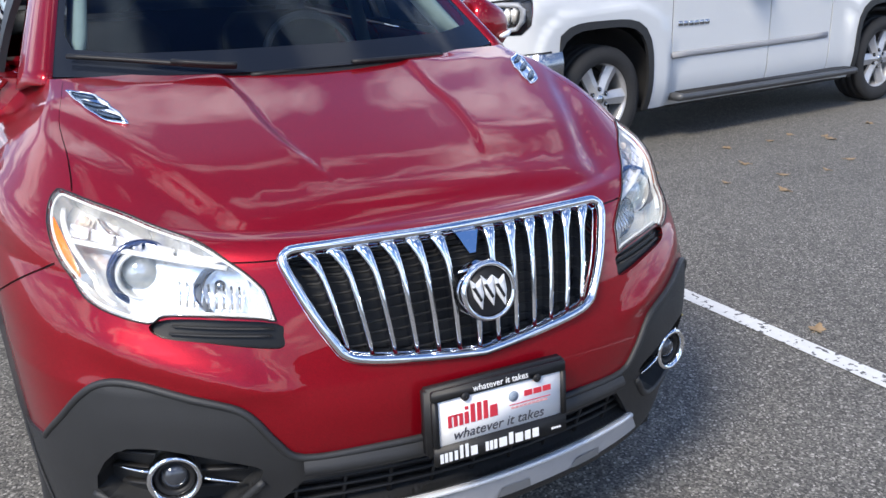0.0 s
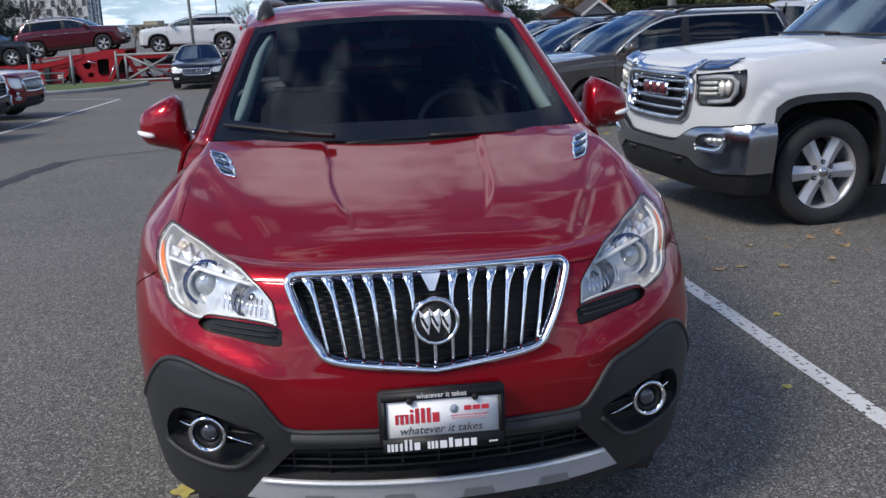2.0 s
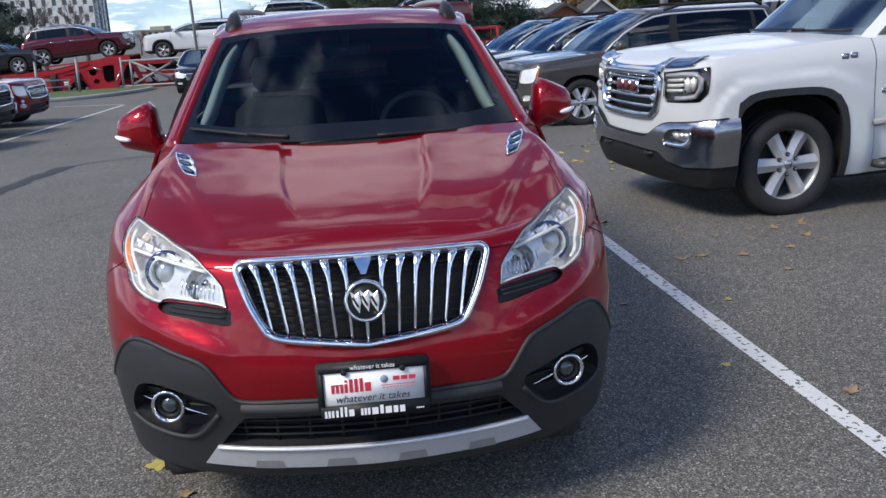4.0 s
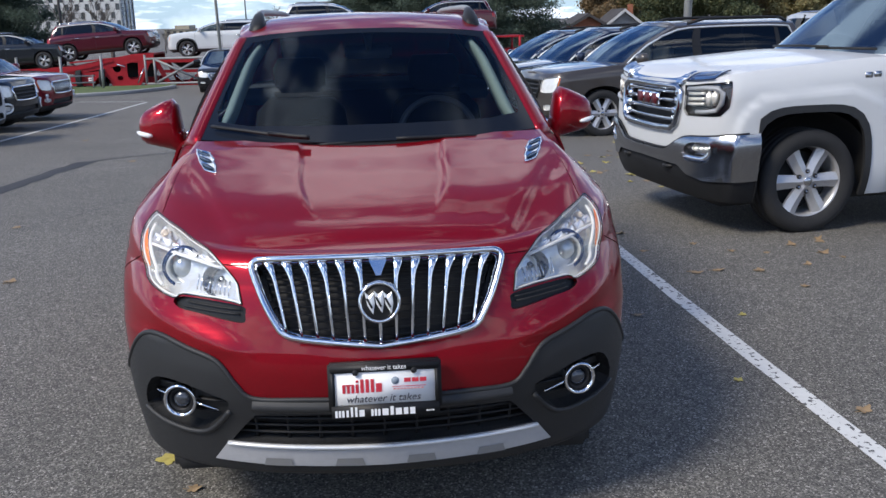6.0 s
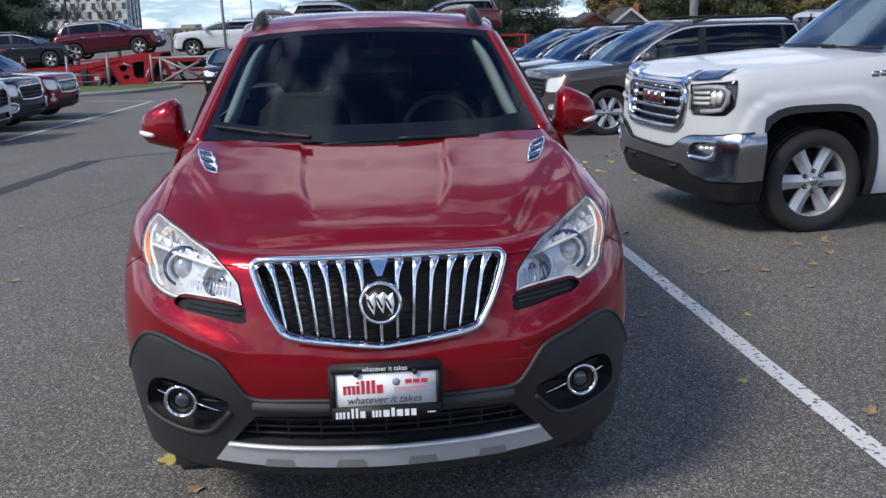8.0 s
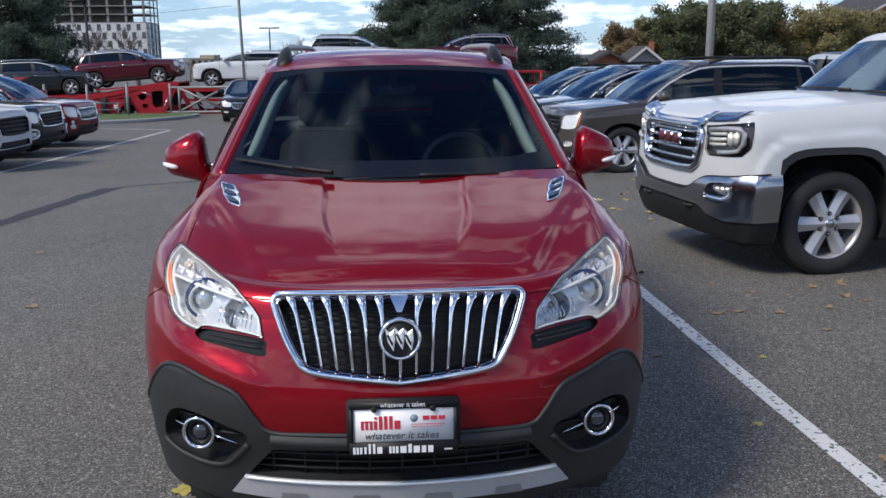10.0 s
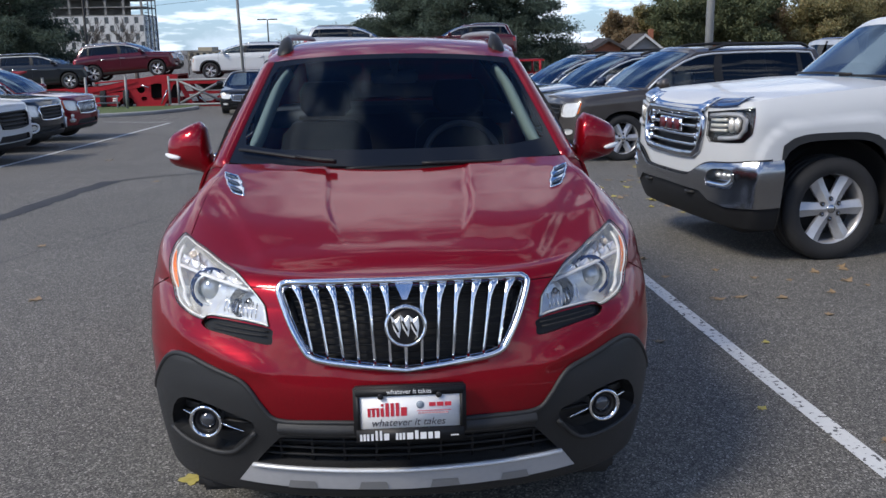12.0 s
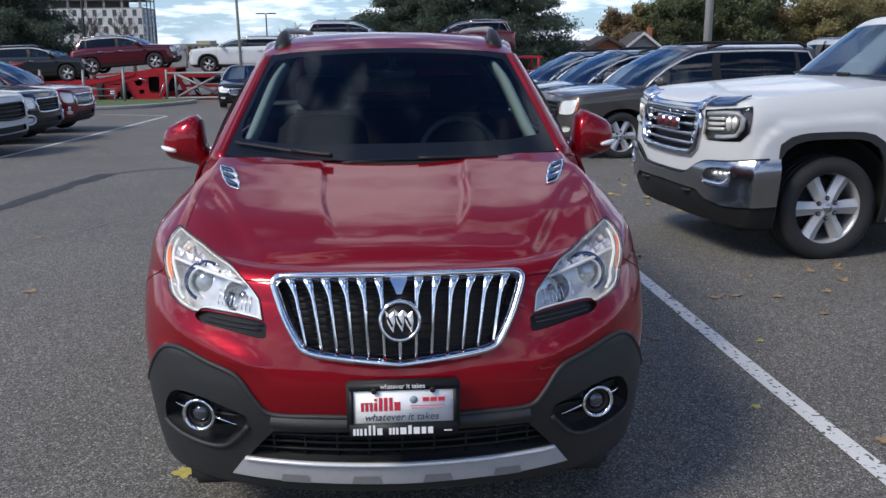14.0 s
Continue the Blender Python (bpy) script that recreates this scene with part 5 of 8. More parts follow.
# cabin: dashboard, wheel, seats, trim
part("dashboard", loft([[(x, 1.02 + 0.20 * abs(x) ** 2, 1.02), (x, 1.05 + 0.20 * abs(x) ** 2, 1.150), (x, 1.55, 1.165), (x, 1.86, 1.14), (x, 1.92, 1.05), (x, 1.85, 0.80), (x, 1.30, 0.80)] for x in steps(-0.70, 0.70, 12)]), CABIN, car, "black dashboard")
part("cabin_floor", box(-0.72, 0.72, 1.5, 3.9, 0.40, 0.46), CABIN, car)
for x in (-0.36, 0.36):
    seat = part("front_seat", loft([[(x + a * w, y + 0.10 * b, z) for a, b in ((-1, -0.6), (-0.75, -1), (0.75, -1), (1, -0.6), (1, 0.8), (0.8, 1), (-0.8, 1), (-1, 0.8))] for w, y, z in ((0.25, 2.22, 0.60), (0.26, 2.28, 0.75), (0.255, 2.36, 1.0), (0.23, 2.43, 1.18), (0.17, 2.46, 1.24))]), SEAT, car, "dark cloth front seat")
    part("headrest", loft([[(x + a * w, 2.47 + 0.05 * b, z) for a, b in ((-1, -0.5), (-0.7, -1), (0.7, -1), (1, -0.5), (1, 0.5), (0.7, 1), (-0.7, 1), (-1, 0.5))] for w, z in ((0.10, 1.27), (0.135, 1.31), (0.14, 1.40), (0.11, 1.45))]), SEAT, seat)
part("parcel_shelf", box(-0.76, 0.76, 3.25, 4.12, 1.14, 1.245, 0.01), CABIN, car)
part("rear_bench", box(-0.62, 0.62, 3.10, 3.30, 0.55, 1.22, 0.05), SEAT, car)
wheel_m = Matrix.Translation((0.335, 1.93, 1.085)) @ Matrix.Rotation(radians(-24), 4, "X")
rimv = tube([(0.185 * math.cos(a), 0.0, 0.185 * math.sin(a)) for a in steps(0, 2 * math.pi, 36)[:-1]], 0.015, 8, True)
steer = part("steering_wheel", moved(rimv, wheel_m), mat("grey_leather", (0.075, 0.075, 0.08), 0.45, vary=0.1, scale=50), car, "dark leather steering wheel")
for a in (0.15, math.pi - 0.15, -math.pi / 2):
    part("wheel_spoke", moved(tube([(0, 0.02, 0), (0.18 * math.cos(a), 0, 0.18 * math.sin(a))], 0.016, 6), wheel_m), CABIN, steer)
part("wheel_hub", moved(box(-0.07, 0.07, -0.005, 0.06, -0.06, 0.06, 0.015), wheel_m), CABIN, steer)
for sgn in (1, -1):
    def sided(shape):
        return shape if sgn > 0 else mirrored(shape)
    rings = []
    for v in steps(0.08, 0.955, 12):
        a = screen(0.848 - 0.035 * max(0.0, (v - 0.75) / 0.2) ** 2 + 0.05 * max(0.0, (0.25 - v) / 0.17), v) + Vector((0, 0.014, -0.026))
        b = screen(0.900 - 0.05 * max(0.0, (v - 0.7) / 0.25) ** 2, v) + Vector((0, 0.012, -0.022))
        rings.append([a, a.lerp(b, 0.5) + Vector((0, -0.004, 0.006)), b, b + Vector((0.02, 0.06, -0.04)), a + Vector((-0.005, 0.08, -0.03))])
    part("pillar_trim", sided(loft(rings)), CABIN_GREY, car, "light grey front pillar trim")
    part("centre_pillar_trim", sided(loft([[(x, y + a, z) for a, x in ((-0.05, x0), (0.05, x0), (0.05, x0 + 0.03), (-0.05, x0 + 0.03))] for x0, y, z in ((0.745, 2.42, 1.05), (0.70, 2.44, 1.30), (0.625, 2.47, 1.56))])), CABIN_GREY, car)
part("headliner", both(grid(lambda u, v: roof(u, 0.02 + 0.95 * v) * 1.0 + Vector((0, 0, -0.035)), steps(0, 0.98, 8), steps(0, 1, 10))), CABIN, car)
for sgn in (1, -1):
    rows_d = []
    for b in steps(0, 1, 6):
        p0 = Vector((0.795, 1.50 + 2.30, 1.217)).lerp(roof(0.985, 0.93) + Vector((0.018, 0, -0.02)), b) + Vector((0, -0.06, 0))
        p1 = Vector((0.575, 4.13 - 0.30 * b, 1.215 + 0.375 * b))
        rows_d.append([p0, p0.lerp(p1, 0.5) + Vector((0.06, 0.03, 0)), p1])
    shape = [p for r in rows_d for p in r], [(3 * i + j, 3 * i + j + 1, 3 * i + j + 4, 3 * i + j + 3) for i in range(6) for j in range(2)]
    part("rear_pillar", shape if sgn > 0 else mirrored(shape), RED, car)
part("rear_window", both(grid(lambda a, b: Vector((a * 0.58, 4.18 - 0.30 * b - 0.05 * a * a, 1.22 + 0.36 * b)), steps(0, 1, 6), steps(0, 1, 6))), PRIVACY, car)
rv = part("rear_view_mirror", box(-0.100, 0.118, 1.735, 1.768, 1.465, 1.527, 0.012), CABIN, car, "black interior mirror")
part("mirror_stalk", tube([(0.01, 1.74, 1.505), (0.01, 1.68, 1.57), (0.01, 1.645, 1.597)], [0.012, 0.02, 0.035], 8), CABIN, rv)

# ---- the other vehicles ----


def curve_at(pts, y):
    """A height on a profile of (y, z), eased between its points."""
    if y <= pts[0][0]:
        return pts[0][1]
    for (a, za), (b, zb) in zip(pts, pts[1:]):
        if y <= b:
            t = (y - a) / (b - a)
            return za + (zb - za) * t
    return pts[-1][1]


def along(pts, u):
    i = max(0, min(len(pts) - 2, int(math.floor(u))))
    return Vector(mixed(pts, u)) if 0 <= u <= len(pts) - 1 else Vector(pts[i])


def vehicle(name, label, paint, at, L, hw, H, zb, top, axles, R, cowl, roof_y, tail, bw, rw, regions, width=0.23, rim=0.258, spokes=6, twin=False, wheel_mat=ALLOY,
            rails=True, clad=None, corner=(0.45, 0.40), rake=0.10, fine=0.10, group="", mirrors=True, side_panes=(0.42, 0.76), n_nose=4.0, chrome_line=True, category="car", arch=(0.05, 0.06), flare=None, arch_n=2.5, arch_shift=0.0, swell=None, bow=0.0, post_lean=0.0):
    """A parked vehicle, its nose at the origin and facing -y. top: profile of bonnet and belt; regions: named cuts of the body by (u, v)."""
    root = thing(name, label, category, at, group)
    Df, Dr = corner

    def body(u, v):
        a = abs(u)
        if a <= 1:
            g = math.cos(a * math.pi / 2)
            fx, y = math.sqrt(max(0.0, 1 - g ** n_nose)), Df * (1 - g)
        elif a <= 2:
            fx, y = 1.0, Df + (a - 1) * (L - Df - Dr)
        else:
            g = math.cos((3 - min(a, 3.0)) * math.pi / 2)
            fx, y = math.sqrt(max(0.0, 1 - g ** 4.5)), L - Dr * (1 - g)
        w = 1 - 0.05 * max(0.0, (0.25 - v) / 0.25) ** 2 - 0.012 * max(0.0, (v - 0.35) / 0.65) - 0.075 * max(0.0, (v - 0.80) / 0.20) ** 2.2
        z = zb + (curve_at(top, y) - zb) * v
        k = max(0.0, 1 - a) if a <= 1 else 0.0
        y += k * (rake * max(0.0, (v - 0.5) / 0.5) ** 2 + 0.10 * max(0.0, (0.22 - v) / 0.22) ** 1.5)
        k = max(0.0, a - 2)
        y -= k * (0.06 * max(0.0, (v - 0.6) / 0.4) ** 2)
        bulge = flare(y, z) if flare and a > 0.45 else 0.0
        return Vector((math.copysign(hw * w * fx + bulge, u), y, z))

    def uv_of(y, z):
        return 1 + (y - Df) / (L - Df - Dr), (z - zb) / (curve_at(top, y) - zb)

    cuts = []
    ra = R + max(arch)

    def arch_ring(y, grow):
        out = []
        for t in steps(-0.1, math.pi + 0.1, 22):
            c_, s_ = math.cos(t), math.sin(t)
            r = (abs(c_) ** arch_n + abs(s_) ** arch_n) ** (-1 / arch_n)
            out.append(uv_of(y + arch_shift + (R + arch[0] + grow) * r * c_, max(zb, R + (R + arch[1] + grow) * r * s_)))
        return out + [(out[-1][0], 0.0), (out[0][0], 0.0)]
    for i, y in enumerate(axles):
        cuts.append(("hole", arch_ring(y, 0.0)))
        if clad:
            cuts.append(("lip%d" % i, arch_ring(y, 0.055)))
    for i, y in enumerate(side_gaps(cowl)):
        u0 = uv_of(y, 1.0)[0]
        cuts.append(("gap%d" % i, [(u0 - 0.0012, 0.08), (u0 + 0.0012, 0.08), (u0 + 0.0012, 1.0), (u0 - 0.0012, 1.0)]))
    cuts += [(k, poly) for k, poly, *_ in regions]
    uvs, got = cut_sheet((0.0, 3.0, 0.0, 1.0), fine, (2.2, 0.9), cuts)
    shell = part("body", both(piece(body, uvs, got["rest"], 0, 0.01, ev=0.01, e=0.003)), paint, root)
    for k in [k for k in got if k[:3] in ("gap", "lip") and got[k]]:
        shape = piece(body, uvs, got[k], -0.006, ev=0.01) if k[:3] == "gap" else piece(body, uvs, got[k], 0.010, 0.025, ev=0.01)
        for s_ in (shape, mirrored(shape)):
            part("panel_gap" if k[:3] == "gap" else "arch_trim", s_, PITCH if k[:3] == "gap" else clad, shell)
    made = {}
    for k, poly, material, off, wall, text in regions:
        if k in made:
            continue
        surface = body
        if swell and k in swell:
            v0_, v1_, deep_ = swell[k]

            def surface(u, v):
                q = max(0.0, min(1.0, (v - v0_) / (v1_ - v0_)))
                return body(u, v) + Vector((math.copysign(math.sin(min(abs(u), 1.0) * math.pi / 2), u), -math.cos(min(abs(u), 1.0) * math.pi / 2), 0)) * deep_ * math.sin(q ** 2.2 * math.pi)
        shape = piece(surface, uvs, got[k], off, wall, ev=0.01, e=0.003)
        if min(p[0] for p in poly) <= 0.0:
            made[k] = [part(k, both(shape), material, root, text)]
        else:
            made[k] = [part(k, shape, material, root, text), part(k, mirrored(shape), material, root, text)]
    us = steps(0.0, 1.0, 10) + steps(1.0, 2.0, 16)[1:] + steps(2.0, 3.0, 6)[1:]
    part("bonnet_and_deck", both(grid(lambda u, k: Vector((body(u, 1).x * k, body(u, 1).y, body(u, 1).z + (0.035 * (1 - k * k) if u > 0 else 0.0))), us, steps(0, 1, 6))), paint, shell)

    # greenhouse
    c0, c1 = cowl, tail
    wt, rt = roof_y

    def low(x, y):
        return (x, y, curve_at(top, y) - 0.01)
    base = [low(0, c0), low(bw * 0.55, c0 + 0.05), low(bw * 0.93, c0 + 0.20), low(bw, c0 + 0.34), low(bw * 1.005, c0 + (c1 - c0) * 0.45), low(bw, c0 + (c1 - c0) * 0.75), low(bw * 0.985, c1 - 0.18), low(bw * 0.88, c1 - 0.05), low(bw * 0.5, c1), low(0, c1)]
    head = [(0, wt, H - 0.03), (rw * 0.55, wt + 0.02, H - 0.04), (rw * 0.95, wt + 0.08, H - 0.075), (rw, wt + 0.20, H - 0.075), (rw * 1.01, wt + (rt - wt) * 0.45, H - 0.05), (rw, wt + (rt - wt) * 0.75, H - 0.055), (rw * 0.98, rt - 0.12, H - 0.075), (rw * 0.90, rt - 0.04, H - 0.075), (rw * 0.5, rt, H - 0.05), (0, rt, H - 0.045)]

    def cabin(u, v):
        p = along(base, u).lerp(along(head, u), v)
        b = 0.030 * math.sin(v * math.pi)
        lean = bow * math.sin(v * math.pi) * max(0.0, min(1.0, (4.2 - u) / 1.7))
        return p + Vector((b if u > 1.5 else b * u / 3, -0.62 * lean, 0.78 * lean))
    s0, s1 = side_panes
    u_a, u_b = 3.0 + 3.0 * s0 - 0.4, 3.0 + 3.0 * s1
    panes = [("screen", [(-0.001, 0.05), (1.80, 0.05), (1.86, 0.93), (-0.001, 0.93)]),
             ("front_pane", [(2.50, 0.06), (u_a - 0.06, 0.06), (u_a - 0.06 - post_lean, 0.90), (3.30, 0.90), (3.08, 0.84), (2.86, 0.67), (2.68, 0.42), (2.54, 0.16)]),
             ("rear_pane", [(u_a + 0.06, 0.06), (u_b - 0.06, 0.06), (u_b - 0.06, 0.90), (u_a + 0.06 - post_lean, 0.90)]),
             ("quarter_pane", [(u_b + 0.06, 0.10), (5.95, 0.10), (5.80, 0.90), (u_b + 0.06, 0.90)]),
             ("pillar_a", [(u_a - 0.06, 0.06), (u_a + 0.06, 0.06), (u_a + 0.06 - post_lean, 0.90), (u_a - 0.06 - post_lean, 0.90)]),
             ("pillar_b", [(u_b - 0.06, 0.06), (u_b + 0.06, 0.10), (u_b + 0.06, 0.90), (u_b - 0.06, 0.90)]),
             ("back_pane", [(7.15, 0.10), (9.001, 0.10), (9.001, 0.90), (7.15, 0.90)])]
    panes = [(k, [(min(u, 9.0), v) for u, v in p]) for k, p in panes]
    guv, gcut = cut_sheet((0.0, 9.0, 0.0, 1.0), fine, (0.62, 0.55), panes)
    cab = part("cabin_frame", both(piece(cabin, guv, gcut["rest"], 0, 0.012, ev=0.01, e=0.01)), paint, root)
    for s_ in (1, -1):
        for k in ("pillar_a", "pillar_b"):
            post = piece(cabin, guv, gcut[k], -0.002, 0, ev=0.01, e=0.01)
            part("door_pillar", post if s_ > 0 else mirrored(post), BLACK, cab)
    for k, _ in panes:
        if k[:6] == "pillar":
            continue
        shape = piece(cabin, guv, gcut[k], -0.004, 0, ev=0.01, e=0.01)
        if k in ("screen", "back_pane"):
            part("windscreen" if k == "screen" else "rear_window", both(shape), TINTED if k == "screen" else DARKPANE, cab).visible_shadow = False
        else:
            part("side_window", shape, SIDEPANE if k == "front_pane" else DARKPANE, cab).visible_shadow = False
            part("side_window", mirrored(shape), SIDEPANE if k == "front_pane" else DARKPANE, cab).visible_shadow = False
    part("roof_panel", both(grid(lambda u, k: Vector((cabin(u, 1).x * k, cabin(u, 1).y, cabin(u, 1).z + (H - cabin(u, 1).z) * (1 - k ** 4) * min(1.0, u / 2.0, (9 - u) / 2.0))), steps(0, 9, 30), steps(0, 1, 8))), paint, cab)
    part("cabin_interior", joined(box(-bw * 0.8, bw * 0.8, cowl + 0.25, tail - 0.3, zb + 0.1, curve_at(top, cowl) - 0.08, 0.05), box(-bw * 0.7, -bw * 0.1, cowl + 1.05, cowl + 1.20, zb + 0.1, curve_at(top, cowl) + 0.25, 0.05), box(bw * 0.1, bw * 0.7, cowl + 1.05, cowl + 1.20, zb + 0.1, curve_at(top, cowl) + 0.25, 0.05)), CABIN, cab)
    for sg in (1, -1):
        def sd(shape):
            return shape if sg > 0 else mirrored(shape)
        if rails:
            pts = [cabin(u, 1) * 1.0 for u in steps(3.2, 5.8, 8)]
            part("roof_rail", sd(tube([Vector((p.x * 0.95, p.y, p.z + 0.035 + 0.050 * min(1.0, i, 8 - i))) for i, p in enumerate(pts)], 0.024, 6)), BLACK if rails == "black" else DIMCHROME, cab)
        if chrome_line:
            line = [cabin(u, v) + Vector((0.006, 0, 0)) for u, v in [(2.47, 0.04), (2.53, 0.18), (2.66, 0.43), (2.84, 0.69), (3.06, 0.87)] + [(u, 0.92) for u in steps(3.3, 5.78, 8)] + [(5.97, 0.08)]]
            part("window_trim", sd(tube(line, 0.016, 6)), TRIMCHROME, cab)
        if mirrors:
            y = cowl + 0.42
            x = hw * 0.93
            z = curve_at(top, y) + 0.08
            rings = [[(x + dx, y + 0.085 * r * math.cos(t) / (abs(math.cos(t)) ** 4 + math.sin(t) ** 4) ** 0.25 * (0.7 if math.cos(t) > 0 else 1.0), z + zz + 0.080 * r * math.sin(t) / (math.cos(t) ** 4 + math.sin(t) ** 4) ** 0.25) for t in steps(0, 2 * math.pi, 12)[:-1]] for dx, zz, r in ((-0.08, -0.06, 0.35), (0.0, -0.03, 0.5), (0.03, 0.01, 0.95), (0.18, 0.02, 1.0), (0.24, 0.02, 0.85), (0.26, 0.02, 0.4))]
            part("door_mirror", sd(loft(rings)), paint if chrome_line != 2 else BLACK, root)
        for y in (cowl + 1.25, cowl + 2.15):
            if y < tail - 0.2:
                u0 = uv_of(y, 1)[0]
                p = [body(u0 + d, 0.78) + Vector((0.03 if 0.2 < q < 0.8 else 0.0, 0, 0)) for q, d in ((0, -0.03), (0.3, -0.022), (0.7, 0.022), (1, 0.03))]
                part("door_handle", sd(tube(p, 0.014, 6)), DIMCHROME if chrome_line else paint, root)
        for y in axles:
            part("wheel_well", sd(moved(arch_shell(hw - 0.42, hw - 0.03, ra), Matrix.Translation((0, y, R)))), PITCH, root)
            wheel(root, "wheel", pose(sg * (hw - width / 2 - 0.025), y, R), R, width, rim, spokes, twin, sg, wheel_mat, 6)
    part("underbody", box(-hw * 0.8, hw * 0.8, 0.25, L - 0.25, zb - 0.06, zb + 0.10), PITCH, root)
    return root, body


def side_gaps(cowl):
    return [cowl + 0.18, cowl + 1.38, cowl + 2.25]


def suv_regions(lamp_mat=DIMLAMP, low=CLADDING):
    out = [("headlamp", smooth_loop([(0.29, 0.88), (0.285, 0.66), (0.32, 0.60), (0.48, 0.60), (0.57, 0.64), (0.61, 0.78), (0.64, 0.90), (0.56, 0.92), (0.42, 0.91)], 2), lamp_mat, -0.012, -0.02, "clear headlamp"),
           ("side_marker", [(0.585, 0.645), (0.63, 0.68), (0.675, 0.885), (0.65, 0.895), (0.622, 0.78)], AMBER, -0.006, -0.01, "amber side marker"),
           ("grille", [(0.0, 0.86), (0.24, 0.85), (0.265, 0.78), (0.225, 0.50), (0.0, 0.48)], PITCH, -0.05, -0.05, "dark grille"),
           ("lower_intake", [(0.0, 0.30), (0.25, 0.30), (0.30, 0.14), (0.0, 0.13)], PITCH, -0.05, -0.05, "black lower intake"),
           ("fog_lamp", smooth_loop([(0.36, 0.33), (0.36, 0.22), (0.48, 0.23), (0.50, 0.32)], 3), DIMLAMP, -0.01, -0.02, "fog lamp"),
           ("tail_lamp", [(2.42, 0.90), (2.18, 0.89), (2.20, 0.70), (2.46, 0.66)], TAIL, 0.004, 0.01, "red tail lamp"),
           ("sill_front", [(0.0, 0.11), (1.134, 0.11), (1.134, 0.0), (0.0, 0.0)], low, 0.006, 0.02, "black lower front sill"),
           ("sill_side", [(1.134, 0.11), (1.86, 0.11), (1.86, 0.0), (1.134, 0.0)], low, 0.006, 0.02, "black lower side sill"),
           ("sill_rear", [(1.86, 0.11), (3.0, 0.11), (3.0, 0.0), (1.86, 0.0)], low, 0.006, 0.02, "black lower rear sill")]
    return out


def nose_trim(root, body, kind="bars", chrome=CHROME, bars=None):
    """Chrome frame and bars on a vehicle's grille."""
    loop = [(0.0, 0.865), (0.12, 0.862), (0.24, 0.855), (0.268, 0.79), (0.25, 0.65), (0.228, 0.495), (0.12, 0.475), (0.0, 0.47)]
    pts = [body(u, v) + Vector((0, -0.008, 0)) for u, v in loop]
    pts = pts + [Vector((-p.x, p.y, p.z)) for p in reversed(pts[1:-1])]
    g = part("grille_frame", tube(pts, 0.020, 8, True), chrome, root, "chrome grille surround")
    for v in ((0.56, 0.66, 0.76) if kind == "bars" else ()):
        row = [body(u, v) + Vector((0, 0.012, 0)) for u in steps(-0.24, 0.24, 10)]
        part("grille_bar", tube(row, 0.014, 6, flat=1.4), bars or chrome, g)
    if kind == "slats":
        for u in steps(-0.21, 0.21, 10):
            part("grille_bar", tube([body(u, v) + Vector((0, 0.006, 0)) for v in steps(0.49, 0.85, 4)], 0.008, 5), chrome, g)


SUV = dict(L=4.72, hw=0.925, H=1.73, zb=0.30, top=[(0.0, 1.00), (0.25, 1.04), (1.15, 1.12), (1.5, 1.12), (3.9, 1.17), (4.72, 1.10)], axles=(0.97, 3.81), R=0.375, spokes=5, twin=True, cowl=1.16, roof_y=(2.22, 4.33), tail=4.58, bw=0.86, rw=0.66, bow=0.065, post_lean=0.40)


def ground_pose(x, y, turn, lift=0.0):
    return pose(x, y, ground_z(y) + lift, 0, 0, turn)


# silver-brown crossover beyond the white truck, and the two dark ones behind it
c, f = vehicle("crossover", "grey-brown crossover with alloy wheels, parked in the bay row", SILVER, ground_pose(2.62, 14.35, -80), regions=suv_regions(), clad=None, group="vehicles in the near row", rails="black", **dict(SUV, L=4.92, H=1.765, tail=4.80, roof_y=(2.22, 4.56), top=SUV["top"][:-1] + [(4.92, 1.10)], spokes=6, twin=False))
nose_trim(c, f, "bars", BLACK)
c, f = vehicle("crossover", "dark navy crossover with chrome window trim, parked in the row", NAVY, ground_pose(2.35, 17.35, -80), regions=suv_regions(), group="vehicles in the near row", rails="black", **SUV)
nose_trim(c, f, "bars")
c, f = vehicle("crossover", "dark blue-grey crossover at the far end of the row", NAVY, ground_pose(2.15, 20.35, -80), regions=suv_regions(), group="vehicles in the near row", rails="black", **SUV)
nose_trim(c, f, "bars")
DEEPRED = car_paint("deep_red_paint", (0.15, 0.006, 0.014), 0.25, 0.35)
# row on the far left, noses towards the lane
for y, x, paint, text, kind in ((16.0, -6.55, WHITE, "white crossover with black grille bars in the far row", "bars"), (19.0, -6.95, GRAPHITE, "dark grey crossover with chrome-edged grille in the far row", "bars"), (22.1, -7.18, DEEPRED, "deep red crossover with silver grille in the far row", "slats")):
    c, f = vehicle("crossover", text, paint, ground_pose(x, y, 84), regions=suv_regions(), group="vehicles in the far row", **SUV)
    nose_trim(c, f, kind, BLACK if paint == WHITE else CHROME, bars=CHROME if kind == "slats" else BLACK)
    for side in (1, -1):
        if paint == GRAPHITE:
            hook = [f(side * u, v) + Vector((0, -0.02, 0)) for u, v in smooth_loop([(0.56, 0.41), (0.40, 0.40), (0.34, 0.34), (0.34, 0.24), (0.40, 0.17), (0.58, 0.15)], 3, False)]
            part("fog_trim", tube(hook, 0.022, 6), TRIMCHROME, c, "bright hooked fog lamp trim")
        elif paint == DEEPRED:
            for v in (0.30, 0.42):
                q = f(side * 0.43, v)
                part("front_lamp", box(q.x - 0.045, q.x + 0.045, q.y - 0.03, q.y + 0.02, q.z - 0.04, q.z + 0.04, 0.012), TRIMCHROME, c, "small bright bumper lamp")
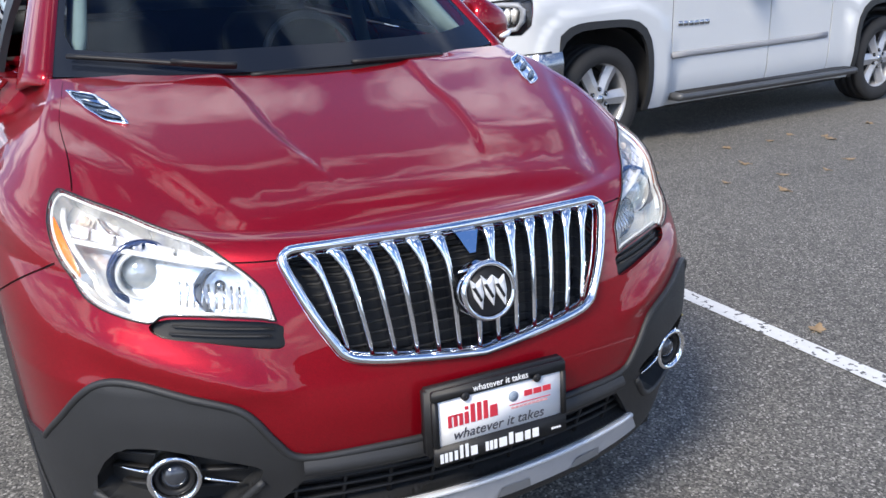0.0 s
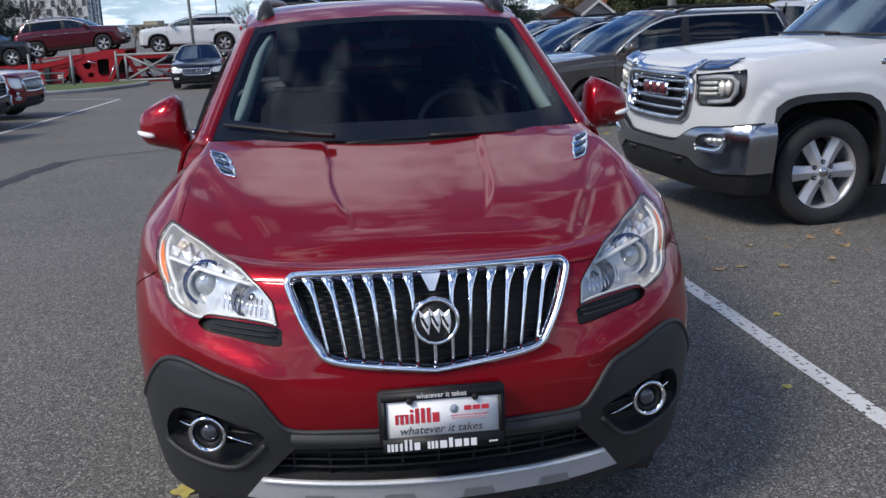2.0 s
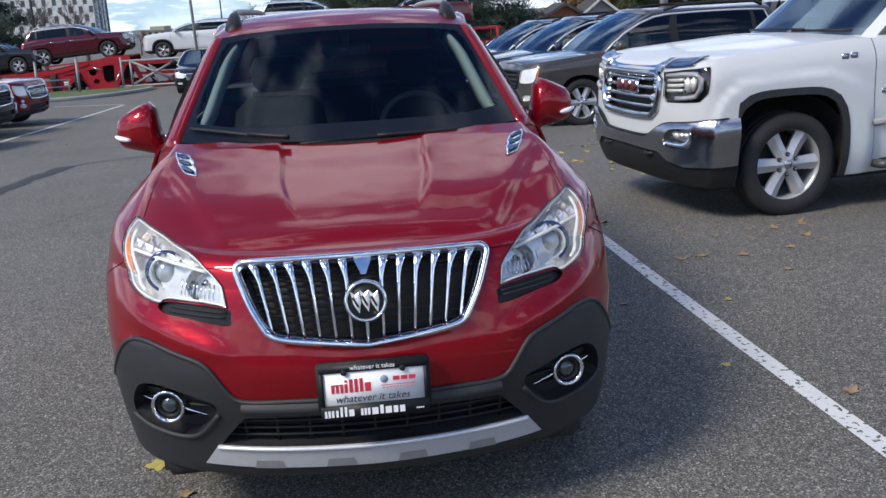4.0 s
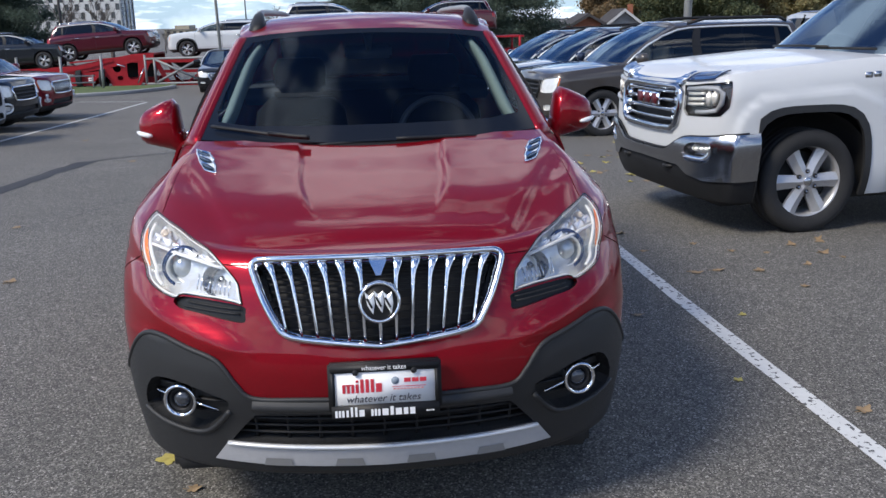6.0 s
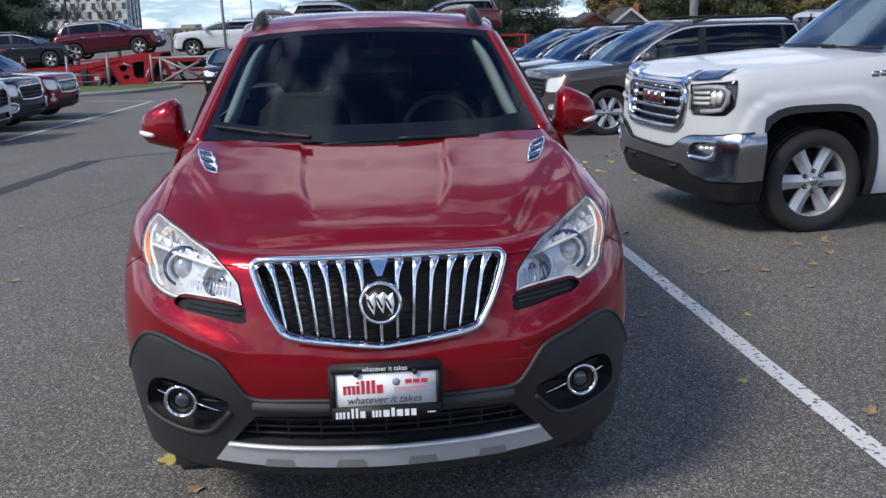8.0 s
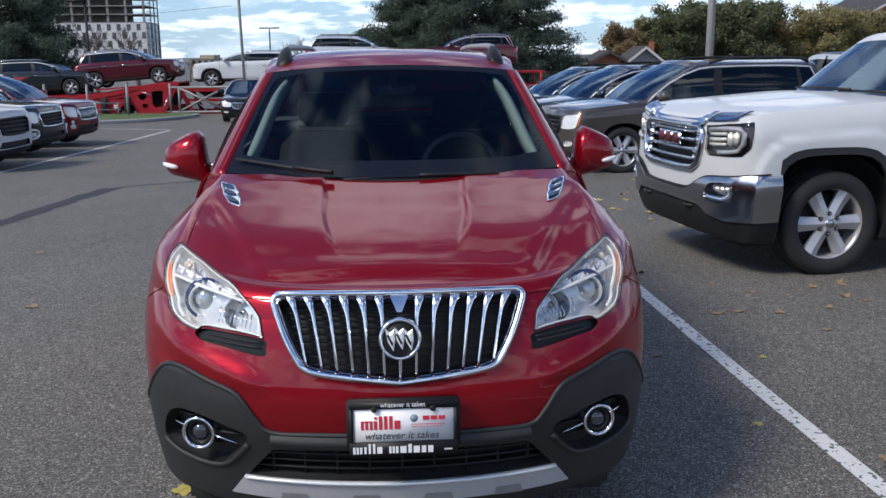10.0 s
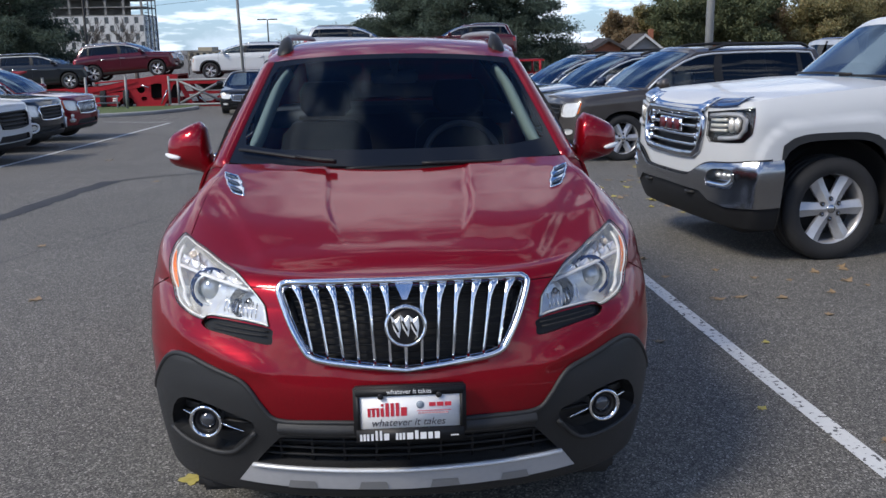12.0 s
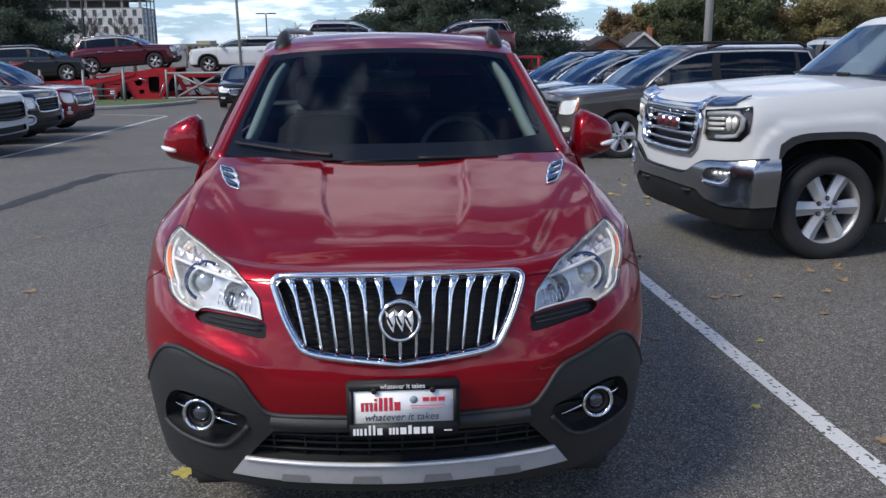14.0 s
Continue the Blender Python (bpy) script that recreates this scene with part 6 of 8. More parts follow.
# dark saloon in the lane
SEDAN = dict(L=4.67, hw=0.905, H=1.48, zb=0.24, top=[(0.0, 0.78), (0.3, 0.86), (1.25, 0.97), (1.5, 0.98), (3.5, 1.03), (4.67, 0.98)], axles=(0.95, 3.63), R=0.33, cowl=1.25, roof_y=(2.05, 3.35), tail=4.05, bw=0.84, rw=0.58, rails=False)
c, f = vehicle("saloon_car", "black saloon with a silver grille standing in the lane", BLACKPAINT, ground_pose(-5.0, 32.6, 5), regions=suv_regions(), group="saloons in the lane", **SEDAN)
nose_trim(c, f, "slats", CHROME)
c, f = vehicle("saloon_car", "dark grey saloon with clear lamps standing beside the black one", GRAPHITE, ground_pose(-1.95, 33.0, 4), regions=suv_regions(), group="saloons in the lane", **SEDAN)
nose_trim(c, f, "bars", CHROME)

# ---- the white pickup ----
GRILLECHROME = mat("grille_chrome", (0.44, 0.45, 0.48), 0.12, 1.0, vary=0.05, scale=30)
VALANCE = mat("valance_plastic", (0.013, 0.0135, 0.015), 0.6, vary=0.15, scale=25, spec=0.25)
BUMPERCHROME = mat("satin_chrome", (0.36, 0.37, 0.39), 0.20, 1.0, vary=0.05, scale=20)


def old_v(v):
    """Heights on the truck's front, counted from its grille's scale."""
    return max(0.0, 0.13 + 0.87 * v) if v > 0 else 0.0


def tb(u, v):
    return truck_body(u, old_v(v))


truck_regions = [
    ("headlamp", [(0.255, 0.955), (0.255, 0.72), (0.28, 0.665), (0.55, 0.655), (0.64, 0.72), (0.68, 0.945), (0.42, 0.965)], PITCH, -0.045, -0.05, "headlamp with bright inner signature"),
    ("grille", [(0.0, 0.925), (0.215, 0.925), (0.23, 0.86), (0.215, 0.60), (0.185, 0.545), (0.0, 0.535)], PITCH, -0.06, -0.065, "deep black grille"),
    ("fog_recess", smooth_loop([(0.305, 0.365), (0.30, 0.24), (0.45, 0.23), (0.50, 0.29), (0.49, 0.40), (0.36, 0.41)], 3), DIMCHROME, -0.03, -0.035, "fog lamp recess"),
    ("bumper", smooth_loop([(0.0, 0.30), (0.10, 0.30), (0.17, 0.315), (0.22, 0.38), (0.29, 0.445), (0.40, 0.46), (0.70, 0.465)], 3, False) + [(1.03, 0.465), (1.012, 0.055), (0.42, 0.05), (0.30, 0.09), (0.24, 0.17), (0.0, 0.19)], BUMPERCHROME, 0.018, 0.04, "chrome front bumper"),
    ("valance", [(0.0, 0.19), (0.24, 0.17), (0.30, 0.09), (0.42, 0.05), (1.012, 0.055), (1.005, 0.0), (0.0, 0.0)], VALANCE, 0.004, 0.03, "black lower valance"),
    ("tail_lamp", [(2.25, 0.95), (2.02, 0.95), (2.02, 0.62), (2.25, 0.62)], TAIL, 0.004, 0.01, "red tail lamp"),
]
def fender_flare(y, z):
    """The flat raised panel round each wheel arch."""
    best = 0.0
    for ya in (0.90, 4.60):
        c, s_ = abs(y - ya) / 0.70, max(0.0, z - 0.405) / 0.70
        r = (c ** 3.5 + s_ ** 3.5) ** (1 / 3.5)
        best = max(best, 0.030 / (1 + math.exp(min(40.0, (r - 1.0) / 0.013))))
    return best


truck_regions = [(k, [(u, old_v(v)) for u, v in poly], *rest) for k, poly, *rest in truck_regions]
truck, truck_body = vehicle("pickup_truck", "white full-size pickup with chrome bumper and six-spoke alloy wheels", WHITE,
                    pose(2.335, 6.82, ground_z(6.3), 0, 0, -82.6), L=5.85, hw=1.015, H=1.86, zb=0.285,
                    top=[(0.0, 1.17), (0.20, 1.235), (0.45, 1.265), (1.40, 1.33), (1.8, 1.315), (3.6, 1.315), (3.75, 1.36), (5.85, 1.36)],
                    axles=(0.90, 4.60), R=0.405, cowl=1.42, roof_y=(2.08, 3.45), tail=3.78, bw=0.90, rw=0.70, regions=truck_regions,
                    width=0.275, rim=0.280, spokes=6, rails=False, clad=CLADDING, corner=(0.42, 0.30), rake=0.05, fine=0.045, n_nose=4.6, mirrors=False, side_panes=(0.50, 0.97), arch=(0.062, 0.135), chrome_line=False, category="pickup truck", flare=fender_flare, arch_n=4.0, arch_shift=-0.05, swell={"bumper": (0.12, 0.56, 0.035)})
frame_pts = [(0.0, 0.945), (0.12, 0.945), (0.212, 0.94), (0.236, 0.88), (0.23, 0.72), (0.215, 0.58), (0.185, 0.525), (0.10, 0.515), (0.0, 0.515)]
pts = [tb(u, v) + Vector((0, -0.012, 0)) for u, v in frame_pts]
pts = pts + [Vector((-p.x, p.y, p.z)) for p in reversed(pts[1:-1])]
tg = part("grille_frame", tube(pts, 0.030, 8, True), GRILLECHROME, truck, "heavy chrome grille surround")
for v in (0.61, 0.705, 0.80, 0.885):
    row = [tb(u, v) + Vector((0, 0.008, 0)) for u in steps(-0.208, 0.208, 12)]
    part("grille_bar", tube(row, 0.019, 8, flat=0.9), GRILLECHROME, tg)
    for u in (-0.196, 0.196):
        p = tb(u, v)
        part("bar_end", box(p.x - 0.045, p.x + 0.045, p.y - 0.015, p.y + 0.04, p.z - 0.03, p.z + 0.03, 0.008), CHROME, tg)
EMBLEM_RED = mat("red_emblem", (0.11, 0.012, 0.018), 0.45, vary=0.05, scale=60)
GUARDBLUE = mat("smoked_guard", (0.02, 0.035, 0.09), 0.06, 0.3, coat=1.0)
p = tb(0, 0.80)
for i in range(3):
    x0 = -0.195 + 0.133 * i
    block = part("emblem_bar", box(x0, x0 + 0.124, p.y - 0.030, p.y + 0.01, p.z - 0.052, p.z + 0.052, 0.006), CHROME, tg, "chrome-edged dark red emblem block")
    part("emblem_face", box(x0 + 0.010, x0 + 0.114, p.y - 0.034, p.y - 0.029, p.z - 0.042, p.z + 0.042, 0.002), EMBLEM_RED, block)


def guard_at(u, k, lift=0.0):
    """The stone guard that leans over the bonnet's front edge."""
    q = tb(u, 0.955)
    return q + Vector((0, -0.024 + 0.17 * k, 0.020 + 0.125 * k - 0.05 * k * k + lift + 0.010 * math.sin(k * math.pi)))


def slab(P, us, ks, thick=0.012):
    """A bent plate with a rim."""
    v, f = grid(P, us, ks)
    n = len(v)
    low = [Vector(q) - Vector((0, 0, thick)) for q in v]
    m = len(ks)
    rim = [i * m for i in range(len(us))] + [(len(us) - 1) * m + j for j in range(1, m)] + [i * m + m - 1 for i in range(len(us) - 2, -1, -1)] + [j for j in range(m - 2, 0, -1)]
    f2 = list(f) + [tuple(reversed([a + n for a in q])) for q in f] + [(a, b, b + n, a + n) for a, b in zip(rim, rim[1:] + rim[:1])]
    return list(v) + low, f2


part("bonnet_guard", slab(lambda u, k: guard_at(u, k), steps(-0.245, 0.245, 20), steps(0, 1, 6)), CHROME, truck, "chrome stone guard over the grille")
for sg in (1, -1):
    part("guard_wing", slab(lambda u, k: guard_at(u, 0.12 + 0.75 * k, 0.004), steps(sg * 0.262, sg * 0.50, 8), steps(0, 1, 4)), GUARDBLUE, truck, "smoked blue stone guard wing")
    ridge = [guard_at(sg * (0.250 - 0.02 * q), 0.02 + 0.90 * q, 0.004) for q in steps(0, 1, 6)]
    part("guard_ridge", tube(ridge, [0.010, 0.016, 0.018, 0.018, 0.016, 0.012, 0.004], 8), CHROME, truck)
LAMPWHITE = mat("lamp_white", (0.36, 0.37, 0.385), 0.3, coat=0.4)
for sg in (1, -1):
    def sd(shape):
        return shape if sg > 0 else mirrored(shape)
    glow = [tb(u, v) + Vector((0.0, 0.008, 0)) for u, v in ((0.275, 0.918), (0.40, 0.925), (0.515, 0.91), (0.55, 0.86), (0.545, 0.77), (0.50, 0.712), (0.42, 0.70), (0.345, 0.70))]
    lamp = part("lamp_signature", sd(tube(glow, 0.026, 8, flat=0.7)), LAMPWHITE, truck, "white C-shaped running light")
    part("lamp_lens", sd(grid(lambda a, b: tb(0.258 + 0.395 * a + 0.02 * b * a, 0.68 + 0.27 * b) + Vector((0, 0.002, 0)), steps(0, 1, 8), steps(0, 1, 4))), LENS, lamp).visible_shadow = False
    part("side_marker", sd(grid(lambda a, b: tb(0.632 + 0.024 * a + 0.02 * b, 0.72 + 0.16 * b) + Vector((0.0, 0.006, 0)), steps(0, 1, 3), steps(0, 1, 3))), mat("dull_amber", (0.20, 0.045, 0.02), 0.3, coat=0.8) if sg > 0 else bpy.data.materials["dull_amber"], lamp, "dull amber side marker")
    for u0, u1 in ((0.395, 0.435), (0.445, 0.485)):
        q = tb((u0 + u1) / 2, 0.825)
        part("lamp_projector", sd(box(tb(u0, 0.825).x, tb(u1, 0.825).x, q.y - 0.002, q.y + 0.06, q.z - 0.055, q.z + 0.055, 0.014)), DIMLAMP, lamp)
    for v in (0.775, 0.825, 0.875):
        part("lamp_fin", sd(tube([tb(u, v) + Vector((0, 0.018, 0)) for u in steps(0.27, 0.385, 4)], 0.013, 6)), DIMLAMP, lamp)
    fl = part("fog_lamp", sd(grid(lambda a, b: tb(0.335 + 0.125 * a, 0.320 + 0.065 * b) + Vector((0, -0.004 + 0.02 * (2 * b - 1) ** 2, 0)), steps(0, 1, 6), steps(0, 1, 4))), DIMLAMP, truck, "clear fog lamp in a chrome recess")
    for a in (0.355, 0.395, 0.435):
        q = tb(a, 0.350)
        part("fog_cell", sd(box(q.x - 0.025, q.x + 0.025, q.y - 0.012, q.y + 0.03, q.z - 0.02, q.z + 0.02, 0.008)), REFLECTOR, fl)
    part("fog_strip", sd(tube([tb(u, v) + Vector((0, -0.016, 0)) for u, v in smooth_loop([(0.295, 0.270), (0.36, 0.260), (0.44, 0.260), (0.49, 0.315), (0.495, 0.375)], 4, False)], 0.020, 8)), CHROME, fl)
    part("bumper_seam", sd(tube([tb(u, v) + Vector((0, -0.019, 0)) for u, v in smooth_loop([(0.0, 0.31), (0.10, 0.31), (0.17, 0.325), (0.22, 0.39), (0.29, 0.455), (0.40, 0.47), (0.70, 0.475), (0.9, 0.475)], 4, False)], 0.010, 6)), BLACK, truck)
    part("tow_hook", sd(tube([(0.34, 0.10, 0.50), (0.34, 0.02, 0.50), (0.36, -0.01, 0.50), (0.42, -0.01, 0.50), (0.44, 0.02, 0.50), (0.44, 0.10, 0.50)], 0.018, 8)), BLACK, truck)
    for u, v in ((0.17, 0.25), (0.36, 0.185)):
        q = tb(u, v)
        part("parking_sensor", sd(moved(lathe([(0.0, 0.016), (0.022, 0.016), (0.024, 0.001)], 12), Matrix.Translation(q) @ Vector((0.1 + u, -1, 0)).to_track_quat("X", "Z").to_matrix().to_4x4())), DIMCHROME, truck)
    # step bar under the doors
    x0 = 1.015
    stepb = part("side_step", sd(loft([[(x0 + a, y, 0.36 + b) for a, b in ((-0.06, -0.03), (0.09, -0.03), (0.11, -0.01), (0.11, 0.015), (0.09, 0.028), (-0.06, 0.028))] for y in (1.62, 1.66, 3.96, 4.0)])), mat("step_grey", (0.10, 0.103, 0.107), 0.45, 0.4, vary=0.1, scale=30), truck, "grey running board")
    part("step_tread", sd(box(x0 - 0.04, x0 + 0.085, 1.68, 3.94, 0.388, 0.394)), BLACK, stepb)
    for y in (1.9, 2.8, 3.7):
        part("step_bracket", sd(tube([(0.80, y, 0.44), (x0, y, 0.35)], 0.022, 6)), BLACK, stepb)
    # side moulding, badges, mirror, handles
    gl = lambda y, v: tb(1 + (y - 0.42) / (5.85 - 0.72), v)
    part("side_moulding", sd(tube([gl(y, 0.295 + 0.010 * (y - 1.55)) + Vector((0.006, 0, 0)) for y in steps(1.58, 3.62, 10)], 0.026, 6, flat=0.4, up=(1, 0, 0))), mat("moulding_grey", (0.30, 0.30, 0.31), 0.45, vary=0.05, scale=30), truck, "grey door moulding")
    for i in range(6):
        q = gl(1.66 + 0.062 * i, 0.56)
        part("name_bar", sd(box(q.x - 0.002, q.x + 0.006, q.y, q.y + 0.050, q.z - 0.018, q.z + 0.018)), DIMCHROME, truck)
    for i in range(2):
        q = gl(1.30 + 0.075 * i, 0.865)
        part("badge_bar", sd(box(q.x - 0.002, q.x + 0.006, q.y, q.y + 0.062, q.z - 0.022, q.z + 0.022)), DIMCHROME, truck)
    rings = [[(x, 2.28 + 0.09 * r * math.cos(t), z + hz * math.sin(t)) for t in steps(0, 2 * math.pi, 14)[:-1]] for x, z, r, hz in ((0.95, 1.40, 0.4, 0.03), (1.02, 1.40, 0.5, 0.04), (1.05, 1.47, 0.9, 0.12), (1.22, 1.48, 1.0, 0.125), (1.27, 1.48, 0.8, 0.10), (1.285, 1.48, 0.3, 0.04))]
    part("door_mirror", sd(loft(rings)), BLACK, truck, "black and white towing mirror")
    part("bed_rail_cap", sd(tube([(0.94, y, 1.375) for y in steps(3.85, 5.80, 4)], 0.03, 6)), BLACK, truck)
part("wiper", tube([(-0.55, 1.47, 1.375), (-0.1, 1.44, 1.39), (0.3, 1.44, 1.39)], 0.012, 6), BLACK, truck)
part("wiper", tube([(0.10, 1.47, 1.375), (0.45, 1.47, 1.38), (0.75, 1.56, 1.38)], 0.012, 6), BLACK, truck)
part("bed_floor", box(-0.90, 0.90, 3.80, 5.80, 0.85, 0.90), BLACK, truck)

# ---- beyond the lot ----
GRASS = mat("grass", (0.085, 0.12, 0.035), 0.9, vary=0.35, scale=8, bump=0.6, bump_scale=60)
CONCRETE = mat("concrete", (0.34, 0.335, 0.32), 0.85, vary=0.15, scale=6, bump=0.2, bump_scale=60)
STEEL = mat("galvanised_steel", (0.25, 0.255, 0.26), 0.55, 0.4, vary=0.15, scale=12)
CARRIER = mat("carrier_red", (0.31, 0.009, 0.016), 0.5, vary=0.2, scale=6, coat=0.1, spec=0.3)
WOOD = mat("weathered_wood", (0.16, 0.14, 0.12), 0.85, vary=0.2, scale=14, bump=0.3)
POLE = mat("grey_pole", (0.36, 0.36, 0.34), 0.6, 0.2, vary=0.1, scale=10)
BARK = mat("bark", (0.075, 0.06, 0.05), 0.9, vary=0.3, scale=18, bump=0.5)

kerb_line = [(-30.0, 31.6), (-16.0, 32.2), (-11.5, 32.7), (-9.6, 33.6), (-8.6, 35.0), (-8.0, 37.4), (-8.0, 39.0)]
kerb_fine = smooth_loop(kerb_line, 5, False)


def kerb_ring(i, p):
    a, b = kerb_fine[max(0, i - 1)], kerb_fine[min(len(kerb_fine) - 1, i + 1)]
    d = math.hypot(b[0] - a[0], b[1] - a[1])
    nx, ny = (b[1] - a[1]) / d, -(b[0] - a[0]) / d
    z = ground_z(p[1])
    return [(p[0] + nx * k, p[1] + ny * k, z + h) for k, h in ((0.09, -0.05), (0.09, 0.11), (0.07, 0.135), (-0.07, 0.14), (-0.09, 0.13), (-0.09, -0.05))]


tagged(part("kerb", loft([kerb_ring(i, p) for i, p in enumerate(kerb_fine)]), CONCRETE), "pale concrete kerb round the grass strip", "kerb", kind="structure")
verge = [Vector((x - 0.05, y + 0.05, ground_z(y) + 0.12)) for x, y in kerb_fine]
back = [Vector((x, 40.0, ground_z(40.0) + 0.13)) for x, y in kerb_fine]
tagged(part("grass_verge", (verge + back, [(i, i + 1, len(verge) + i + 1, len(verge) + i) for i in range(len(verge) - 1)]), GRASS), "short green grass strip", "grass", kind="structure")

for x, y, top in ((-12.2, 38.0, 0.50), (-10.6, 38.0, 0.55), (-13.9, 38.0, 0.52)):
    z = ground_z(y) + 0.1
    post = thing("steel_post", "grey galvanised steel post on the grass strip", "post", pose(x, y, z), "posts on the verge")
    part("shaft", tube([(0, 0, -0.1), (0.02, 0, top - z)], 0.055, 10), STEEL, post)
    part("cap", tube([(0.02, 0, top - z), (0.02, 0, top - z + 0.03)], 0.06, 10), STEEL, post)
fence = thing("guard_rail", "low grey steel guard rail behind the verge", "guard rail", pose(0, 38.4, ground_z(38.4)))
for z in (0.35, 0.62):
    part("rail", tube([(-14.2, 0, z), (-11.0, 0, z)], 0.035, 6), STEEL, fence)
for x in (-14.0, -13.0, -12.0, -11.1):
    part("upright", tube([(x, 0, 0.0), (x, 0, 0.66)], 0.03, 6), STEEL, fence)

# car carrier: a red trailer with sloping decks and steel side trusses
CY = 43.4
gz = ground_z(CY)
carrier = thing("car_carrier", "red steel car carrier trailer with sloping deck and grey side truss", "trailer", pose(0, CY, gz))
K = -gz - 0.22


def plank(name, outline, y0, y1, material=CARRIER, label=""):
    """A plate in the x-z plane, extruded in y."""
    return part(name, loft([[(x, y0, z + K) for x, z in outline], [(x, y1, z + K) for x, z in outline]]), material, carrier, label, smooth=False)


for y0 in (-1.25, 1.10):
    plank("side_beam", [(-15.6, 0.06), (-13.0, 0.16), (-11.9, 0.36), (-10.3, 0.62), (-9.4, 0.64), (-9.4, 0.40), (-10.2, 0.34), (-11.4, 0.08), (-13.0, -0.14), (-15.6, -0.14)], y0, y0 + 0.15)
    plank("deck_beam", [(-9.6, 0.42), (7.5, 0.40), (7.5, 0.22), (-9.6, 0.24)], y0, y0 + 0.15)
    plank("chassis_beam", [(-14.4, -0.36), (-9.4, -0.40), (-9.4, -0.66), (-14.4, -0.62)], y0 * 0.45, y0 * 0.45 + 0.15)
    plank("wheel_tray", [(-13.1, 0.385), (-9.5, 0.655), (-9.5, 0.60), (-13.1, 0.325)], min(y0 * 0.95, y0 * 0.5), max(y0 * 0.95, y0 * 0.5))
    plank("lower_rail", [(-9.9, -0.66), (7.5, -0.66), (7.5, -0.86), (-9.9, -0.86)], y0, y0 + 0.15)
    web = [(-14.5, -0.05), (-13.2, 0.02), (-12.2, 0.16), (-11.5, 0.36), (-10.9, 0.46), (-9.5, 0.44), (-9.9, -0.40), (-10.1, -0.74), (-11.32, -0.74), (-11.40, -0.48), (-11.55, -0.32), (-11.72, -0.27), (-11.92, -0.32), (-12.1, -0.50), (-12.2, -0.68), (-13.2, -0.66), (-13.2, -0.30), (-12.45, -0.22), (-13.3, -0.12), (-14.5, -0.20)]
    holes = [smooth_loop([(-11.26, 0.20), (-11.06, 0.22), (-10.88, 0.05), (-11.0, -0.12), (-11.18, -0.08)], 3), [(-10.62, 0.30), (-10.12, 0.28), (-10.16, -0.42), (-10.50, -0.46), (-10.62, -0.30)], smooth_loop([(-12.48, 0.10), (-11.84, 0.16), (-11.74, 0.06), (-11.84, -0.04), (-12.44, -0.06)], 3), smooth_loop([(-11.05, -0.30), (-10.85, -0.30), (-10.85, -0.46), (-11.05, -0.46)], 3)]
    wuv_, wcut_ = cut_sheet((-14.6, -9.4, -0.8, 0.5), 0.25, (1.0, 1.0), [("hole%d" % i, h) for i, h in enumerate(holes)] + [("web", web)])
    part("side_web", piece(lambda u, v: Vector((u, y0 + 0.02, v + K)), wuv_, wcut_["web"], 0.0, 0.06), CARRIER, carrier, "red side plate with cut-outs")
    plank("brace", [(-9.45, 0.40), (-9.25, 0.40), (-8.75, -0.66), (-8.98, -0.66)], y0 + 0.02, y0 + 0.10)
    plank("brace", [(-8.1, -0.66), (-7.95, -0.66), (-6.6, 0.28), (-6.8, 0.28)], y0 + 0.02, y0 + 0.10)
    plank("ramp_rail", [(-13.3, 0.02), (-12.2, 0.20), (-11.2, 0.46), (-11.2, 0.38), (-12.2, 0.12), (-13.3, -0.06)], y0 - 0.05, y0)
plank("deck", [(-15.6, 0.10), (-13.0, 0.20), (-11.9, 0.40), (-10.3, 0.66), (-9.4, 0.68), (-9.4, 0.60), (-10.3, 0.58), (-11.9, 0.32), (-13.0, 0.12), (-15.6, 0.02)], -1.1, 1.1)
plank("deck", [(-9.4, 0.42), (-4.2, 0.42), (-4.2, 0.36), (-9.4, 0.36)], -1.1, 1.1)
# added plate that stands in for the white crossover's dark underside
plank("deck_underframe", [(-8.9, 0.34), (-4.2, 0.34), (-4.2, -0.06), (-8.3, -0.06)], -0.6, 0.6, PITCH, "added dark plate for the loaded car's underside")
plank("middle_rail", [(-9.2, -0.08), (-4.2, -0.10), (-4.2, -0.24), (-9.0, -0.20)], -1.22, -1.10)
plank("upper_deck", [(-4.4, 1.02), (7.4, 1.02), (7.4, 0.94), (-4.4, 0.94)], -1.1, 1.1)
for x in (-4.3, -1.0, 2.4, 5.6, 7.2):
    for y in (-1.2, 1.1):
        part("deck_leg", tube([(x, y, 0.25 + K), (x, y, 0.98 + K)], 0.06, 6), CARRIER, carrier)
plank("inner_frame", [(-12.6, 0.05), (-9.6, 0.34), (-9.8, -0.50), (-12.4, -0.50)], -0.15, 0.15, PITCH, "dark inner frame")
for a, b in (((-10.18, -0.62), (-9.86, 0.02)), ((-11.02, 0.24), (-10.66, 0.12)), ((-8.6, -0.20), (-8.15, -0.62))):
    part("hydraulic_ram", tube([(a[0], -1.34, a[1] + K), (b[0], -1.34, b[1] + K)], 0.035, 6), DIMCHROME, carrier, "bright hydraulic ram")
